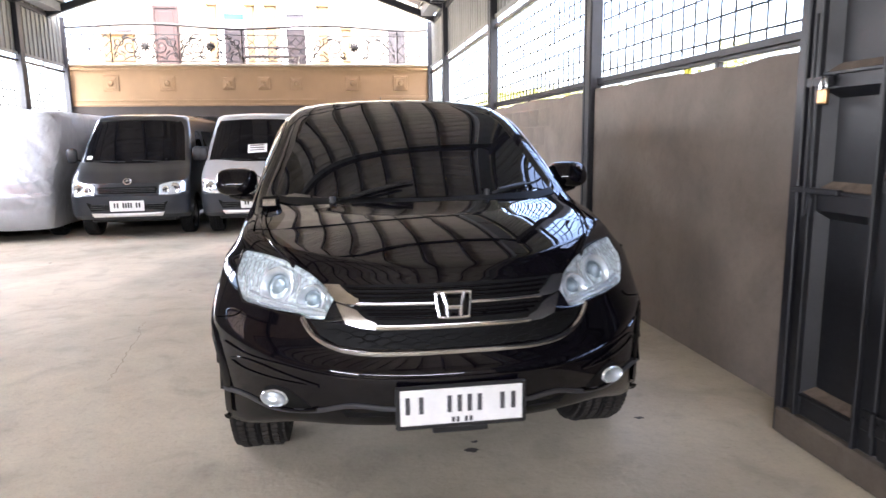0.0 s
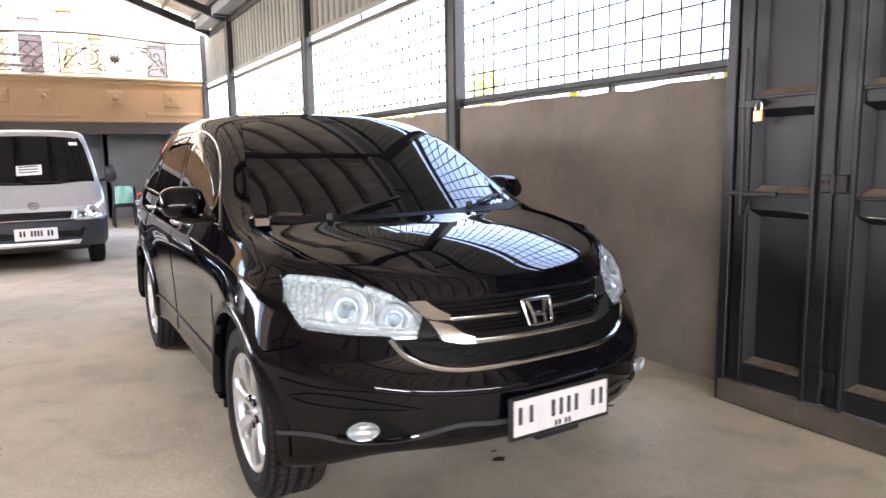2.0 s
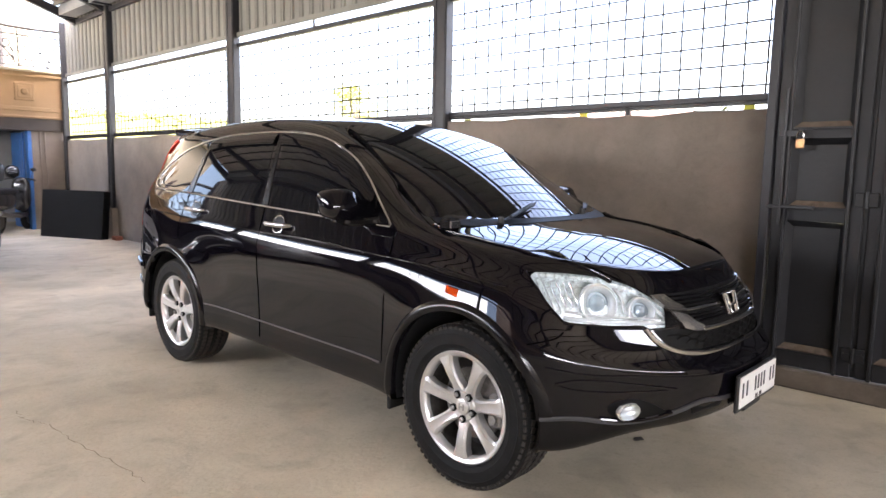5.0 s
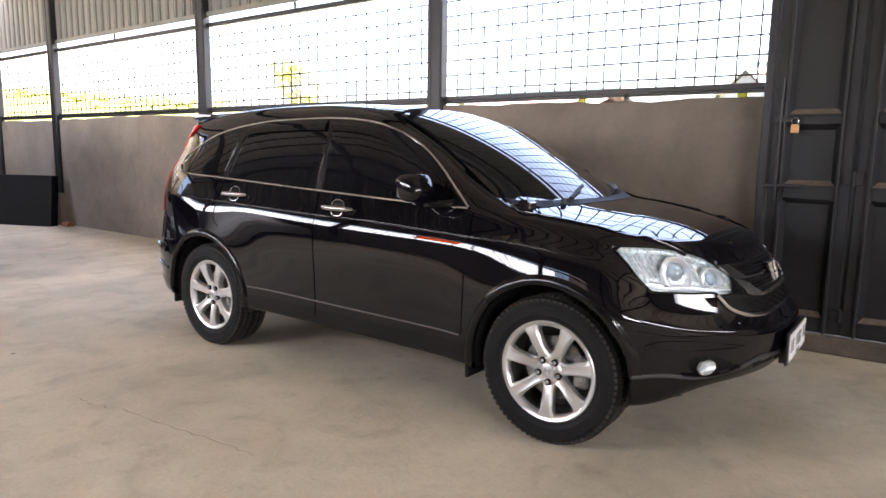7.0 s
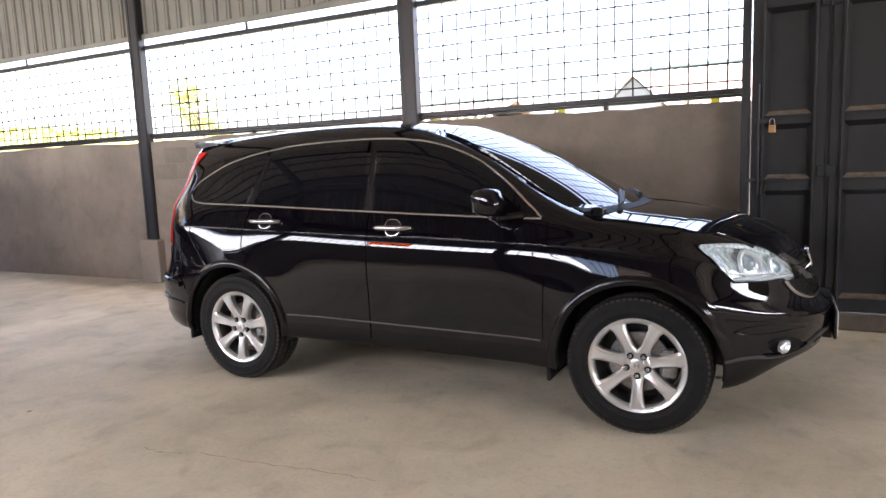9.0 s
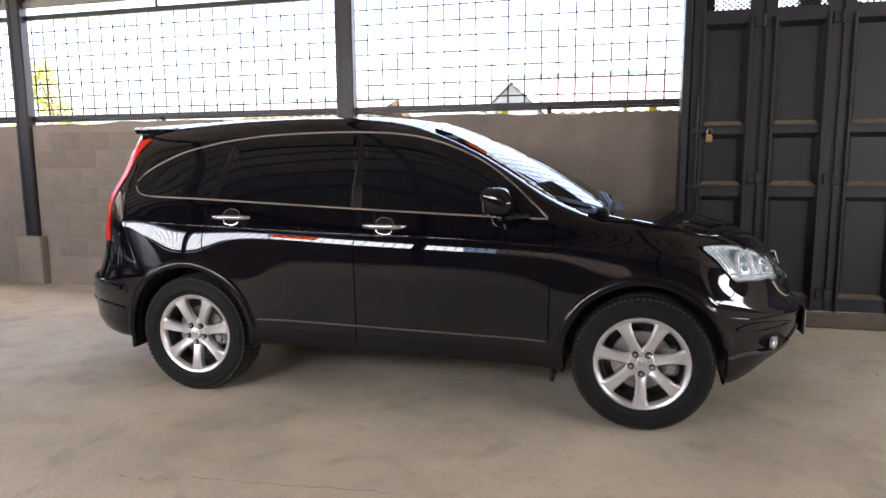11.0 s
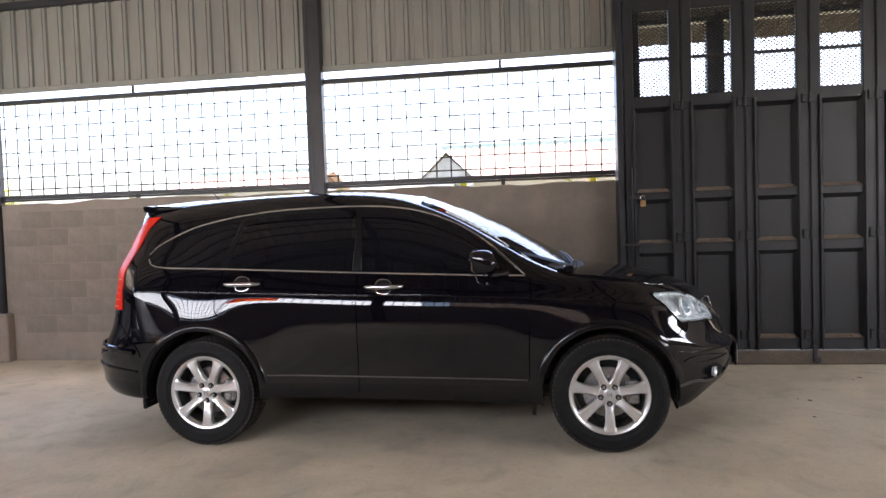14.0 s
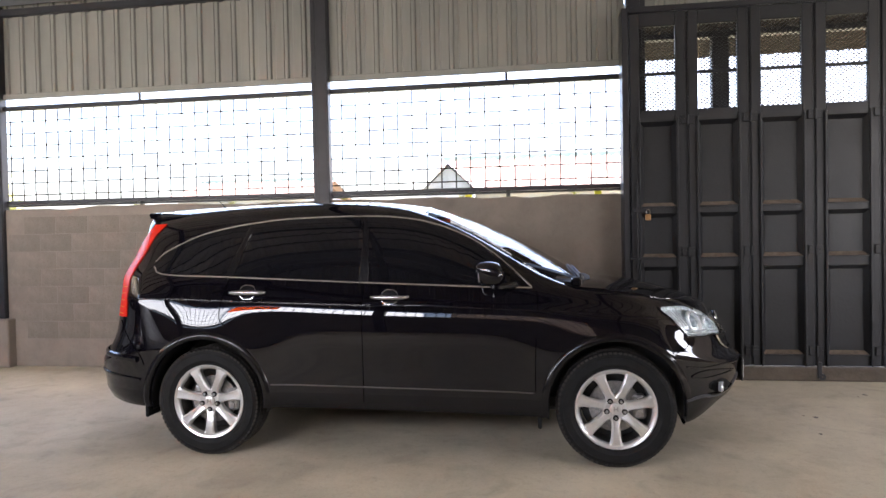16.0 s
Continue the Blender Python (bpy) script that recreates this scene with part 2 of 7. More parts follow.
def top_of(ob):
    p = Vector(ob.location)
    while ob.parent:
        ob = ob.parent
        p = p + ob.location
    return p


def part(name, geo, material, parent, label="", smooth=False, weld=False, sharp=35, fix=True):
    """A mesh under a thing or under one of its parts. Geometry is given in the world."""
    b = top_of(parent)
    ob = link(name, geo, material, smooth, b, weld, sharp, fix)
    ob.location = (0, 0, 0)
    ob.parent = parent
    return tagged(ob, label)


def thing(name, geo, material, label, category, group="", kind="", smooth=False, base=None, weld=False, sharp=35):
    if base is None:
        xs, ys, zs = zip(*geo.v)
        base = ((min(xs) + max(xs)) / 2, (min(ys) + max(ys)) / 2, min(zs))
    return tagged(link(name, geo, material, smooth, base, weld, sharp), label, category, group, kind)


def table(pairs):
    """A smooth curve through (position, value) pairs."""
    xs = np.array([p[0] for p in pairs], float)
    ys = np.array([p[1] for p in pairs], float)
    h = np.diff(xs)
    d = np.diff(ys) / h
    m = np.zeros(len(xs))
    m[0], m[-1] = d[0], d[-1]
    for i in range(1, len(xs) - 1):
        m[i] = 0.0 if d[i - 1] * d[i] <= 0 else 2 * d[i - 1] * d[i] / (d[i - 1] + d[i]) * 0.5 + 0.25 * (d[i - 1] + d[i])

    def at(x):
        if x <= xs[0]:
            return float(ys[0])
        if x >= xs[-1]:
            return float(ys[-1])
        i = int(np.searchsorted(xs, x)) - 1
        t = (x - xs[i]) / h[i]
        return float((1 + 2 * t) * (1 - t) ** 2 * ys[i] + t * (1 - t) ** 2 * h[i] * m[i] + t * t * (3 - 2 * t) * ys[i + 1] + t * t * (t - 1) * h[i] * m[i + 1])

    return at


def curve(pts, n=8, closed=False):
    """Points of a smooth line through the given points."""
    P = [Vector(p) for p in pts]
    k, out = len(P), []
    for i in range(k if closed else k - 1):
        p0 = P[(i - 1) % k] if closed or i else P[0] * 2 - P[1]
        p1, p2 = P[i], P[(i + 1) % k]
        p3 = P[(i + 2) % k] if closed or i + 2 < k else P[-1] * 2 - P[-2]
        for j in range(n):
            t = j / n
            out.append(0.5 * (2 * p1 + (p2 - p0) * t + (2 * p0 - 5 * p1 + 4 * p2 - p3) * t * t + (3 * p1 - p0 - 3 * p2 + p3) * t ** 3))
    if not closed:
        out.append(P[-1])
    return out


def inside(poly, x, y):
    c = False
    for i in range(len(poly)):
        x1, y1 = poly[i - 1][0], poly[i - 1][1]
        x2, y2 = poly[i][0], poly[i][1]
        if (y1 > y) != (y2 > y) and x < (x2 - x1) * (y - y1) / (y2 - y1) + x1:
            c = not c
    return c


class Skin:
    """Lays outlines, panels and beads on a finished body along one direction."""

    def __init__(self, geo):
        self.tree = BVHTree.FromPolygons([Vector(p) for p in geo.v], geo.f)

    def put(self, origin, way, off):
        hit = self.tree.ray_cast(origin, way)
        if hit[0] is None:
            near = self.tree.find_nearest(origin + way * 3)
            hit = near
        nrm = hit[1] if hit[1].dot(way) < 0 else -hit[1]
        return hit[0] + nrm * off, nrm

    def axes(self, way):
        way = Vector(way).normalized()
        u = way.cross(Vector((0, 0, 1))).normalized()
        return way, u, u.cross(way).normalized()

    def on(self, pts, way, off):
        """World points moved along way on to the body, off metres proud."""
        way = Vector(way).normalized()
        return [self.put(Vector(p) - way * 3, way, off)[0] for p in pts]

    def panel(self, pts, way, off=0.003, step=0.035, skirt=0.008):
        """A filled outline of world points laid on the body, with its edge turned in."""
        way, u, w = self.axes(way)
        flat = [Vector((Vector(p).dot(u), Vector(p).dot(w))) for p in pts]
        clean = [flat[0]]
        for p in flat[1:]:
            if (p - clean[-1]).length > 0.002:
                clean.append(p)
        if (clean[-1] - clean[0]).length < 0.002:
            clean.pop()
        n = len(clean)
        xs, ys = [p.x for p in clean], [p.y for p in clean]
        extra = []
        x = min(xs) + step / 2
        while x < max(xs):
            y = min(ys) + step / 2
            while y < max(ys):
                if inside(clean, x, y) and min((Vector((x, y)) - q).length for q in clean) > step * 0.45:
                    extra.append(Vector((x, y)))
                y += step
            x += step
        vs, es, fs, *_ = delaunay_2d_cdt(clean + extra, [(i, (i + 1) % n) for i in range(n)], [], 1, 1e-5)
        mid = sum((Vector(p).dot(way) for p in pts)) / len(pts)
        top, nr = [], []
        for p in vs:
            a, b = self.put(u * p.x + w * p.y + way * (mid - 3), way, off)
            top.append(a)
            nr.append(b)
        g = Geo()
        g.add(top, [tuple(f) for f in fs])
        if skirt:
            g.v += [tuple(top[i] - nr[i] * (skirt + off)) for i in range(n)]
            k = len(top)
            g.f += [(i, (i + 1) % n, k + (i + 1) % n, k + i) for i in range(n)]
        return g
# ---- the large structure: roofed yard ----
WX, LX = 2.317, -5.85          # inner faces of the two long walls
Y0, Y1 = -7.0, 16.2            # front and rear ends of the yard
WALL_TOP, RAIL_LO, RAIL_HI, SHEET_LO, EAVE = 1.81, 1.89, 2.98, 3.08, 4.15
RIDGE_X, RIDGE_Z = -1.77, 5.72

g = Geo()
g.box(LX - 0.4, WX + 0.4, Y0 - 0.4, 22.0, -0.12, 0.0)
floor = tagged(link("floor", g, M_CONC), "dusty beige grey concrete yard floor with cracks and stains", "floor", kind="structure")

g = Geo()
R = 900.0
g.v += [(-R, -R, -0.13), (R, -R, -0.13), (R, R, -0.13), (-R, R, -0.13)]
g.f.append((0, 1, 2, 3))
M_EARTH = mat("dry_earth", (0.30, 0.25, 0.18), 0.95, var=0.4, scale=0.08, var_col=(0.16, 0.19, 0.07))
ground = tagged(link("ground", g, M_EARTH), "dry earth and grass around the yard", "ground", kind="structure")


def crack(points, seed):
    """A hairline crack in the concrete as a thin dark sunken strip."""
    rnd = random.Random(seed)
    line = []
    for i in range(len(points) - 1):
        a, b = Vector((*points[i], 0.0)), Vector((*points[i + 1], 0.0))
        for k in range(8):
            line.append(a.lerp(b, k / 8) + Vector((rnd.uniform(-0.012, 0.012), rnd.uniform(-0.02, 0.02), 0)))
    rows = []
    for i, p in enumerate(line):
        wdt = rnd.uniform(0.0008, 0.0032)
        rows.append([(p.x - wdt, p.y, 0.0015), (p.x + wdt, p.y, 0.0015)])
    return Geo().grid(rows)


M_CRACK = mat("crack_dirt", (0.24, 0.20, 0.15), 0.95)
M_STAIN = mat("oil_stain", (0.045, 0.038, 0.033), 0.5, var=0.4, scale=30)
for i, pts in enumerate((((-1.45, 4.83), (-1.43, 4.46), (-1.38, 4.08), (-1.36, 3.8)), ((-1.45, 4.83), (-1.52, 5.02), (-1.50, 5.2)))):
    tagged(link("floor_crack", crack(pts, i), M_CRACK, fix=False), "hairline crack in the concrete floor", "crack", "floor cracks", "structure")


def blot(cx, cy, r, seed, z=0.002, squash=0.7):
    rnd = random.Random(seed)
    n = 18
    g = Geo()
    rim = [(cx + math.cos(2 * math.pi * i / n) * r * rnd.uniform(0.6, 1.15), cy + math.sin(2 * math.pi * i / n) * r * squash * rnd.uniform(0.6, 1.15), z) for i in range(n)]
    g.add([(cx, cy, z + 0.001)] + rim, [(0, 1 + i, 1 + (i + 1) % n) for i in range(n)])
    return g


for i, (cx, cy, r) in enumerate(((0.60, 2.56, 0.035), (0.63, 2.64, 0.02), (1.5, 2.75, 0.025), (0.37, 1.42, 0.02), (0.8, 1.29, 0.03), (0.84, 1.36, 0.014), (1.55, 0.62, 0.03), (1.48, 0.7, 0.014), (-1.4, 6.3, 0.02), (-2.9, 5.2, 0.02), (-2.2, 5.0, 0.012), (-3.4, 8.2, 0.03))):
    tagged(link("floor_stain", blot(cx, cy, r, i), M_STAIN, fix=False), "small dark oil spot on the concrete floor", "stain", "floor stains", "structure")


def uneven_wall(x0, x1, ya, yb, top, seed):
    """A low rendered wall whose top edge is rough."""
    rnd = random.Random(seed)
    n = int((yb - ya) / 0.16)
    rows = []
    h = 0.0
    for i in range(n + 1):
        y = ya + (yb - ya) * i / n
        h = 0.7 * h + rnd.uniform(-0.014, 0.014)
        t = top + h
        rows.append([(x0, y, 0), (x0, y, t - 0.01), (x0 + (0.012 if x1 > x0 else -0.012), y, t), (x1, y, t), (x1, y, 0)])
    g = Geo().grid(rows)
    g.f += [tuple(range(5)), tuple(5 * n + k for k in range(5))]
    return g


wall_east = tagged(link("wall_east", uneven_wall(WX, WX + 0.15, 2.46, Y1 + 0.1, WALL_TOP, 3), M_PLASTER), "low grey cement wall with rough render and stains", "wall", kind="structure")
wall_west = tagged(link("wall_west", uneven_wall(LX, LX - 0.15, Y0, Y1 + 0.1, WALL_TOP, 5), M_PLASTER), "low grey cement wall under an open side", "wall", kind="structure")
g = Geo()
# unseen closing wall, tall enough to narrow the sky reflected from the south
g.box(LX - 0.15, WX + 0.15, Y0 - 0.15, Y0, 0, 3.24)
tagged(link("wall_south", g, M_PLASTER), "unseen plain cement wall closing the yard and limiting the south light", "wall", kind="structure")
g = Geo()
# unseen wall added to keep bright sky out of the front wing's reflection
g.box(LX - 0.15, LX - 0.06, -2.5, 2.9, WALL_TOP + 0.03, 3.09)
tagged(link("wall_west_front", g, M_BROWNCLOSE), "unseen plain brown wall added to block sky light in a bay of the open side", "wall", kind="structure")
g = Geo()
# unseen blocker outside the west side, dims the sky band reflected in the doors
g.box(-9.2, -9.0, -3.5, 5.0, 0, 5.2)
tagged(link("wall_neighbour", g, M_BROWNCLOSE), "unseen plain plaster wall added to dim the sky beyond the west side", "wall", kind="structure")
g = Geo()
g.box(WX, WX + 0.15, Y0, -1.6, 0, 3.5)
tagged(link("wall_east_front", g, M_PLASTER), "plain cement wall beside the gate", "wall", kind="structure")


def corrugated(y0, y1, z0, z1, x, pitch=0.20, deep=0.024):
    """Upright trapezoid sheet metal, seen from inside."""
    rows, y = [], y0
    while y < y1:
        for dy, dx in ((0, 0), (0.30, 0), (0.36, 1), (0.58, 1), (0.64, 0), (0.74, 0), (0.77, 0.35), (0.83, 0.35), (0.86, 0)):
            yy = y + dy * pitch
            if yy <= y1:
                rows.append([(x + dx * deep, yy, z0), (x + dx * deep, yy, z1)])
        y += pitch
    rows.append([(x, y1, z0), (x, y1, z1)])
    return Geo().grid(rows)


def post_geo(x, y, z0, z1, w=0.18, d=0.11):
    """Lipped steel channel post: two flanges with a web set back."""
    g = Geo()
    g.box(x - d / 2, x + d / 2, y - w / 2, y + w / 2, z0, z1, 0.008)
    g.box(x - d / 2 - 0.006, x - d / 2 + 0.002, y - w / 2 + 0.012, y - w / 2 + 0.05, z0, z1)
    g.box(x - d / 2 - 0.006, x - d / 2 + 0.002, y + w / 2 - 0.05, y + w / 2 - 0.012, z0, z1)
    return g


POSTS = (2.36, 5.61, 9.52, 13.82, 16.15)
WEST_POSTS = (-6.6, -2.4, 1.7, 5.66, 9.62, 13.95, 16.12)
for side, x, ys in (("east", WX + 0.01, POSTS), ("west", LX - 0.01, WEST_POSTS)):
    for y in ys:
        wdt = 0.09 if y > 16 else 0.18
        z0 = 0.55 if abs(y - 9.55) < 0.12 or abs(y - 13.9) < 0.2 else 0.0
        ob = thing("steel_post", post_geo(x, y, z0, EAVE, wdt), M_POST, "dark painted steel channel post against the low wall", "post", "posts along the walls", "structure", base=(x, y, z0))
        if z0:
            ped = Geo()
            ped.box(x - 0.12, x + 0.1, y - 0.17, y + 0.17, 0, z0 + 0.005, 0.012)
            thing("post_pedestal", ped, M_PLASTER, "cement pedestal under a steel post", "pedestal", "post pedestals", "structure", base=(x, y, 0))

# rails, stubs, mesh and sheets along both open sides
for side, x, y0, y1, sgn in (("east", WX + 0.05, 2.46, 16.15, 1), ("west", LX - 0.05, -6.6, 16.12, -1)):
    g = Geo()
    g.box(x - 0.03, x + 0.03, y0, y1, RAIL_LO - 0.025, RAIL_LO + 0.02, 0.004)
    g.box(x - 0.02, x + 0.03, y0, y1, RAIL_LO - 0.05, RAIL_LO - 0.028, 0.003)
    thing("lower_rail", g, M_POST, "dark steel rail just above the low wall", "rail", "side rails", "structure", base=(x, y0, RAIL_LO))
    g = Geo()
    g.box(x - 0.03, x + 0.03, y0, y1, RAIL_HI - 0.03, RAIL_HI + 0.022, 0.004)
    thing("upper_rail", g, M_POST, "dark steel rail above the wire mesh", "rail", "side rails", "structure", base=(x, y0, RAIL_HI))
    y = y0 + 1.18
    while y < y1:
        if min(abs(y - p) for p in (POSTS if sgn > 0 else WEST_POSTS)) > 0.3:
            g = Geo()
            g.box(x - 0.02, x + 0.02, y - 0.02, y + 0.02, WALL_TOP - 0.09, RAIL_LO - 0.02, 0.004)
            thing("rail_stub", g, M_POST, "short steel stub set into the wall top", "stub", "rail stubs", "structure", base=(x, y, WALL_TOP - 0.1))
            g = Geo()
            g.box(x - 0.012, x + 0.012, y - 0.014, y + 0.014, RAIL_HI + 0.02, SHEET_LO + 0.03, 0.003)
            thing("sheet_bracket", g, M_POST, "small steel bracket between rail and sheet", "bracket", "sheet brackets", "structure", base=(x, y, RAIL_HI))
        y += 2.05
    # pale flashing strip under the sheets
    g = Geo()
    g.box(x - 0.035, x - 0.015, y0, y1, SHEET_LO - 0.005, SHEET_LO + 0.06, 0.004) if sgn > 0 else g.box(x + 0.015, x + 0.035, y0, y1, SHEET_LO - 0.005, SHEET_LO + 0.06, 0.004)
    thing("sheet_flashing", g, M_SHEET, "pale metal flashing along the lower edge of the wall sheets", "flashing", "flashings", "structure", base=(x, y0, SHEET_LO))
    ya = y0 - (6.0 if sgn > 0 else 0)
    zlo = SHEET_LO + 0.03
    g = corrugated(y0, y1, zlo, EAVE + 0.05, x)
    thing("wall_sheet", g, M_SHEET, "grey green corrugated metal sheets above the opening", "sheet metal", "wall sheets", "structure", base=(x, y0, zlo))
    # wire mesh, every wire a thin bar
    g = Geo()
    yy = y0 + 0.03
    rnd = random.Random(4)
    while yy < y1:
        w = rnd.uniform(-0.006, 0.006)
        g.tube([(x + 0.045 * sgn, yy, RAIL_LO), (x + 0.045 * sgn + w, yy + w, (RAIL_LO + RAIL_HI) / 2), (x + 0.045 * sgn, yy, RAIL_HI)], 0.0076, 5, caps=False)
        yy += 0.154
    zz = RAIL_LO + 0.09
    while zz < RAIL_HI - 0.03:
        g.tube([(x + (0.050 + 0.003 * math.sin(k * 2.1)) * sgn, y0 + (y1 - y0) * k / 12, zz + 0.004 * math.sin(k * 1.7 + zz * 9)) for k in range(13)], 0.0076, 5, caps=False)
        zz += 0.143
    tagged(link("wire_mesh", g, M_WIRE, smooth=True, base=(x, y0, RAIL_LO)), "rusty square wire mesh across the open side", "wire mesh", "mesh panels", "stuff")
    # eave beam: truss like pair of chords
    g = Geo()
    g.box(x - 0.05, x + 0.05, y0 - (9 if sgn > 0 else 0), 15.6, EAVE - 0.12, EAVE - 0.04, 0.005)
    thing("eave_beam", g, M_POST, "dark steel eave beam at the top of the wall", "beam", "eave beams", "structure", base=(x, y0, EAVE - 0.12))
    # box gutter inside the eave
    gx = x - 0.34 * sgn
    g = Geo()
    g.box(min(gx, gx + 0.26 * sgn), max(gx, gx + 0.26 * sgn), Y0, 15.5, EAVE - 0.02, EAVE + 0.16, 0.006)
    thing("box_gutter", g, M_LIGHTPOST, "pale metal box gutter under the roof edge", "gutter", "gutters", "structure", base=(gx, 15, EAVE))
    for y in (4.6, 7.6, 10.6, 13.6, 15.3):
        g = Geo()
        g.box(gx - 0.02, gx + 0.30, y - 0.02, y + 0.02, EAVE - 0.05, EAVE - 0.022, 0.003) if sgn > 0 else g.box(gx - 0.30, gx + 0.02, y - 0.02, y + 0.02, EAVE - 0.05, EAVE - 0.022, 0.003)
        thing("gutter_bracket", g, M_POST, "dark steel bracket under the gutter", "bracket", "gutter brackets", "structure", base=(gx, y, EAVE - 0.05))

g = corrugated(0, WX - LX, 3.95, RIDGE_Z + 0.1, 0)
g.v = [(LX + p[1], Y0 - 0.05 + p[0], p[2]) for p in g.v]
thing("front_sheet", g, M_SHEET, "corrugated metal sheets in the front gable", "sheet metal", "wall sheets", "structure")
g = corrugated(Y0, 2.44, 3.56, EAVE + 0.05, WX + 0.05)
thing("gate_sheet", g, M_SHEET, "corrugated metal sheets above the gate", "sheet metal", "wall sheets", "structure")


def roof_z(x):
    return RIDGE_Z - abs(x - RIDGE_X) * (RIDGE_Z - EAVE - 0.12) / (WX - RIDGE_X)


ROOF_Y0, ROOF_Y1 = Y0, 15.45
# corrugated roof, two slopes, ribs running down the slope
for sgn in (-1, 1):
    xa, xb = RIDGE_X, RIDGE_X + sgn * (WX - RIDGE_X + 0.25)
    rows, y = [], ROOF_Y0
    while y < ROOF_Y1:
        for dy, dz in ((0, 0), (0.11, 0), (0.14, 0.02), (0.20, 0.02), (0.23, 0)):
            rows.append([(xa, y + dy, roof_z(xa) + dz), (xb, y + dy, roof_z(xb) + dz)])
        y += 0.25
    ob = link("ceiling", Geo().grid(rows), M_ROOF)
    tagged(ob, "underside of a corrugated metal roof", "roof", kind="structure")
# rafters, purlins
for y in (-6.9, -2.4, 1.7, 5.66, 9.62, 13.88, 15.4):
    for sgn in (-1, 1):
        xb = RIDGE_X + sgn * (WX - RIDGE_X)
        g = Geo()
        hh = 0.16
        za, zb = roof_z(RIDGE_X) - 0.09, roof_z(xb) - 0.09
        g.prism([(RIDGE_X, y - 0.05, za), (xb, y - 0.05, zb), (xb, y - 0.05, zb - hh), (RIDGE_X, y - 0.05, za - hh)], (0, 0.1, 0))
        thing("rafter", g, M_POST, "dark steel rafter under the metal roof", "rafter", "rafters", "structure", base=(xb, y, zb))
for k in range(1, 8):
    for sgn in (-1, 1):
        x = RIDGE_X + sgn * (WX - RIDGE_X) * (k - 0.4) / 7.2
        g = Geo()
        g.box(x - 0.018, x + 0.018, ROOF_Y0, ROOF_Y1, roof_z(x) - 0.10, roof_z(x) - 0.012, 0.004)
        thing("purlin", g, M_PURLIN, "thin steel purlin carrying the roof sheets", "purlin", "purlins", "structure", base=(x, ROOF_Y0, roof_z(x)))

# ---- folding steel gate ----
GX = 2.08
LEAVES = (2.46, 1.925, 1.365, 0.80, 0.235, -0.33, -0.895, -1.46)
GZ0, GZ1 = 0.14, 3.50


def pan(g, y0, y1, z0, z1, x, deep, slope=0.035):
    """A pressed panel set back behind its sloping borders."""
    a = [(x, y0, z0), (x, y1, z0), (x, y1, z1), (x, y0, z1)]
    b = [(x + deep, y0 + slope, z0 + slope), (x + deep, y1 - slope, z0 + slope), (x + deep, y1 - slope, z1 - slope), (x + deep, y0 + slope, z1 - slope)]
    g.add(a + b, [(4, 5, 6, 7)] + [(i, (i + 1) % 4, 4 + (i + 1) % 4, 4 + i) for i in range(4)])
    g.add([(x + deep + 0.004, p[1], p[2]) for p in b], [(3, 2, 1, 0)])


def ledge(g, y0, y1, z, x, deep, slope=0.035):
    """Dust lying on the lower sloping border of a panel."""
    g.add([(x + 0.001, y0 + 0.004, z + 0.004), (x + 0.001, y1 - 0.004, z + 0.004), (x + deep - 0.002, y1 - slope, z + slope + 0.003), (x + deep - 0.002, y0 + slope, z + slope + 0.003)], [(0, 1, 2, 3)])


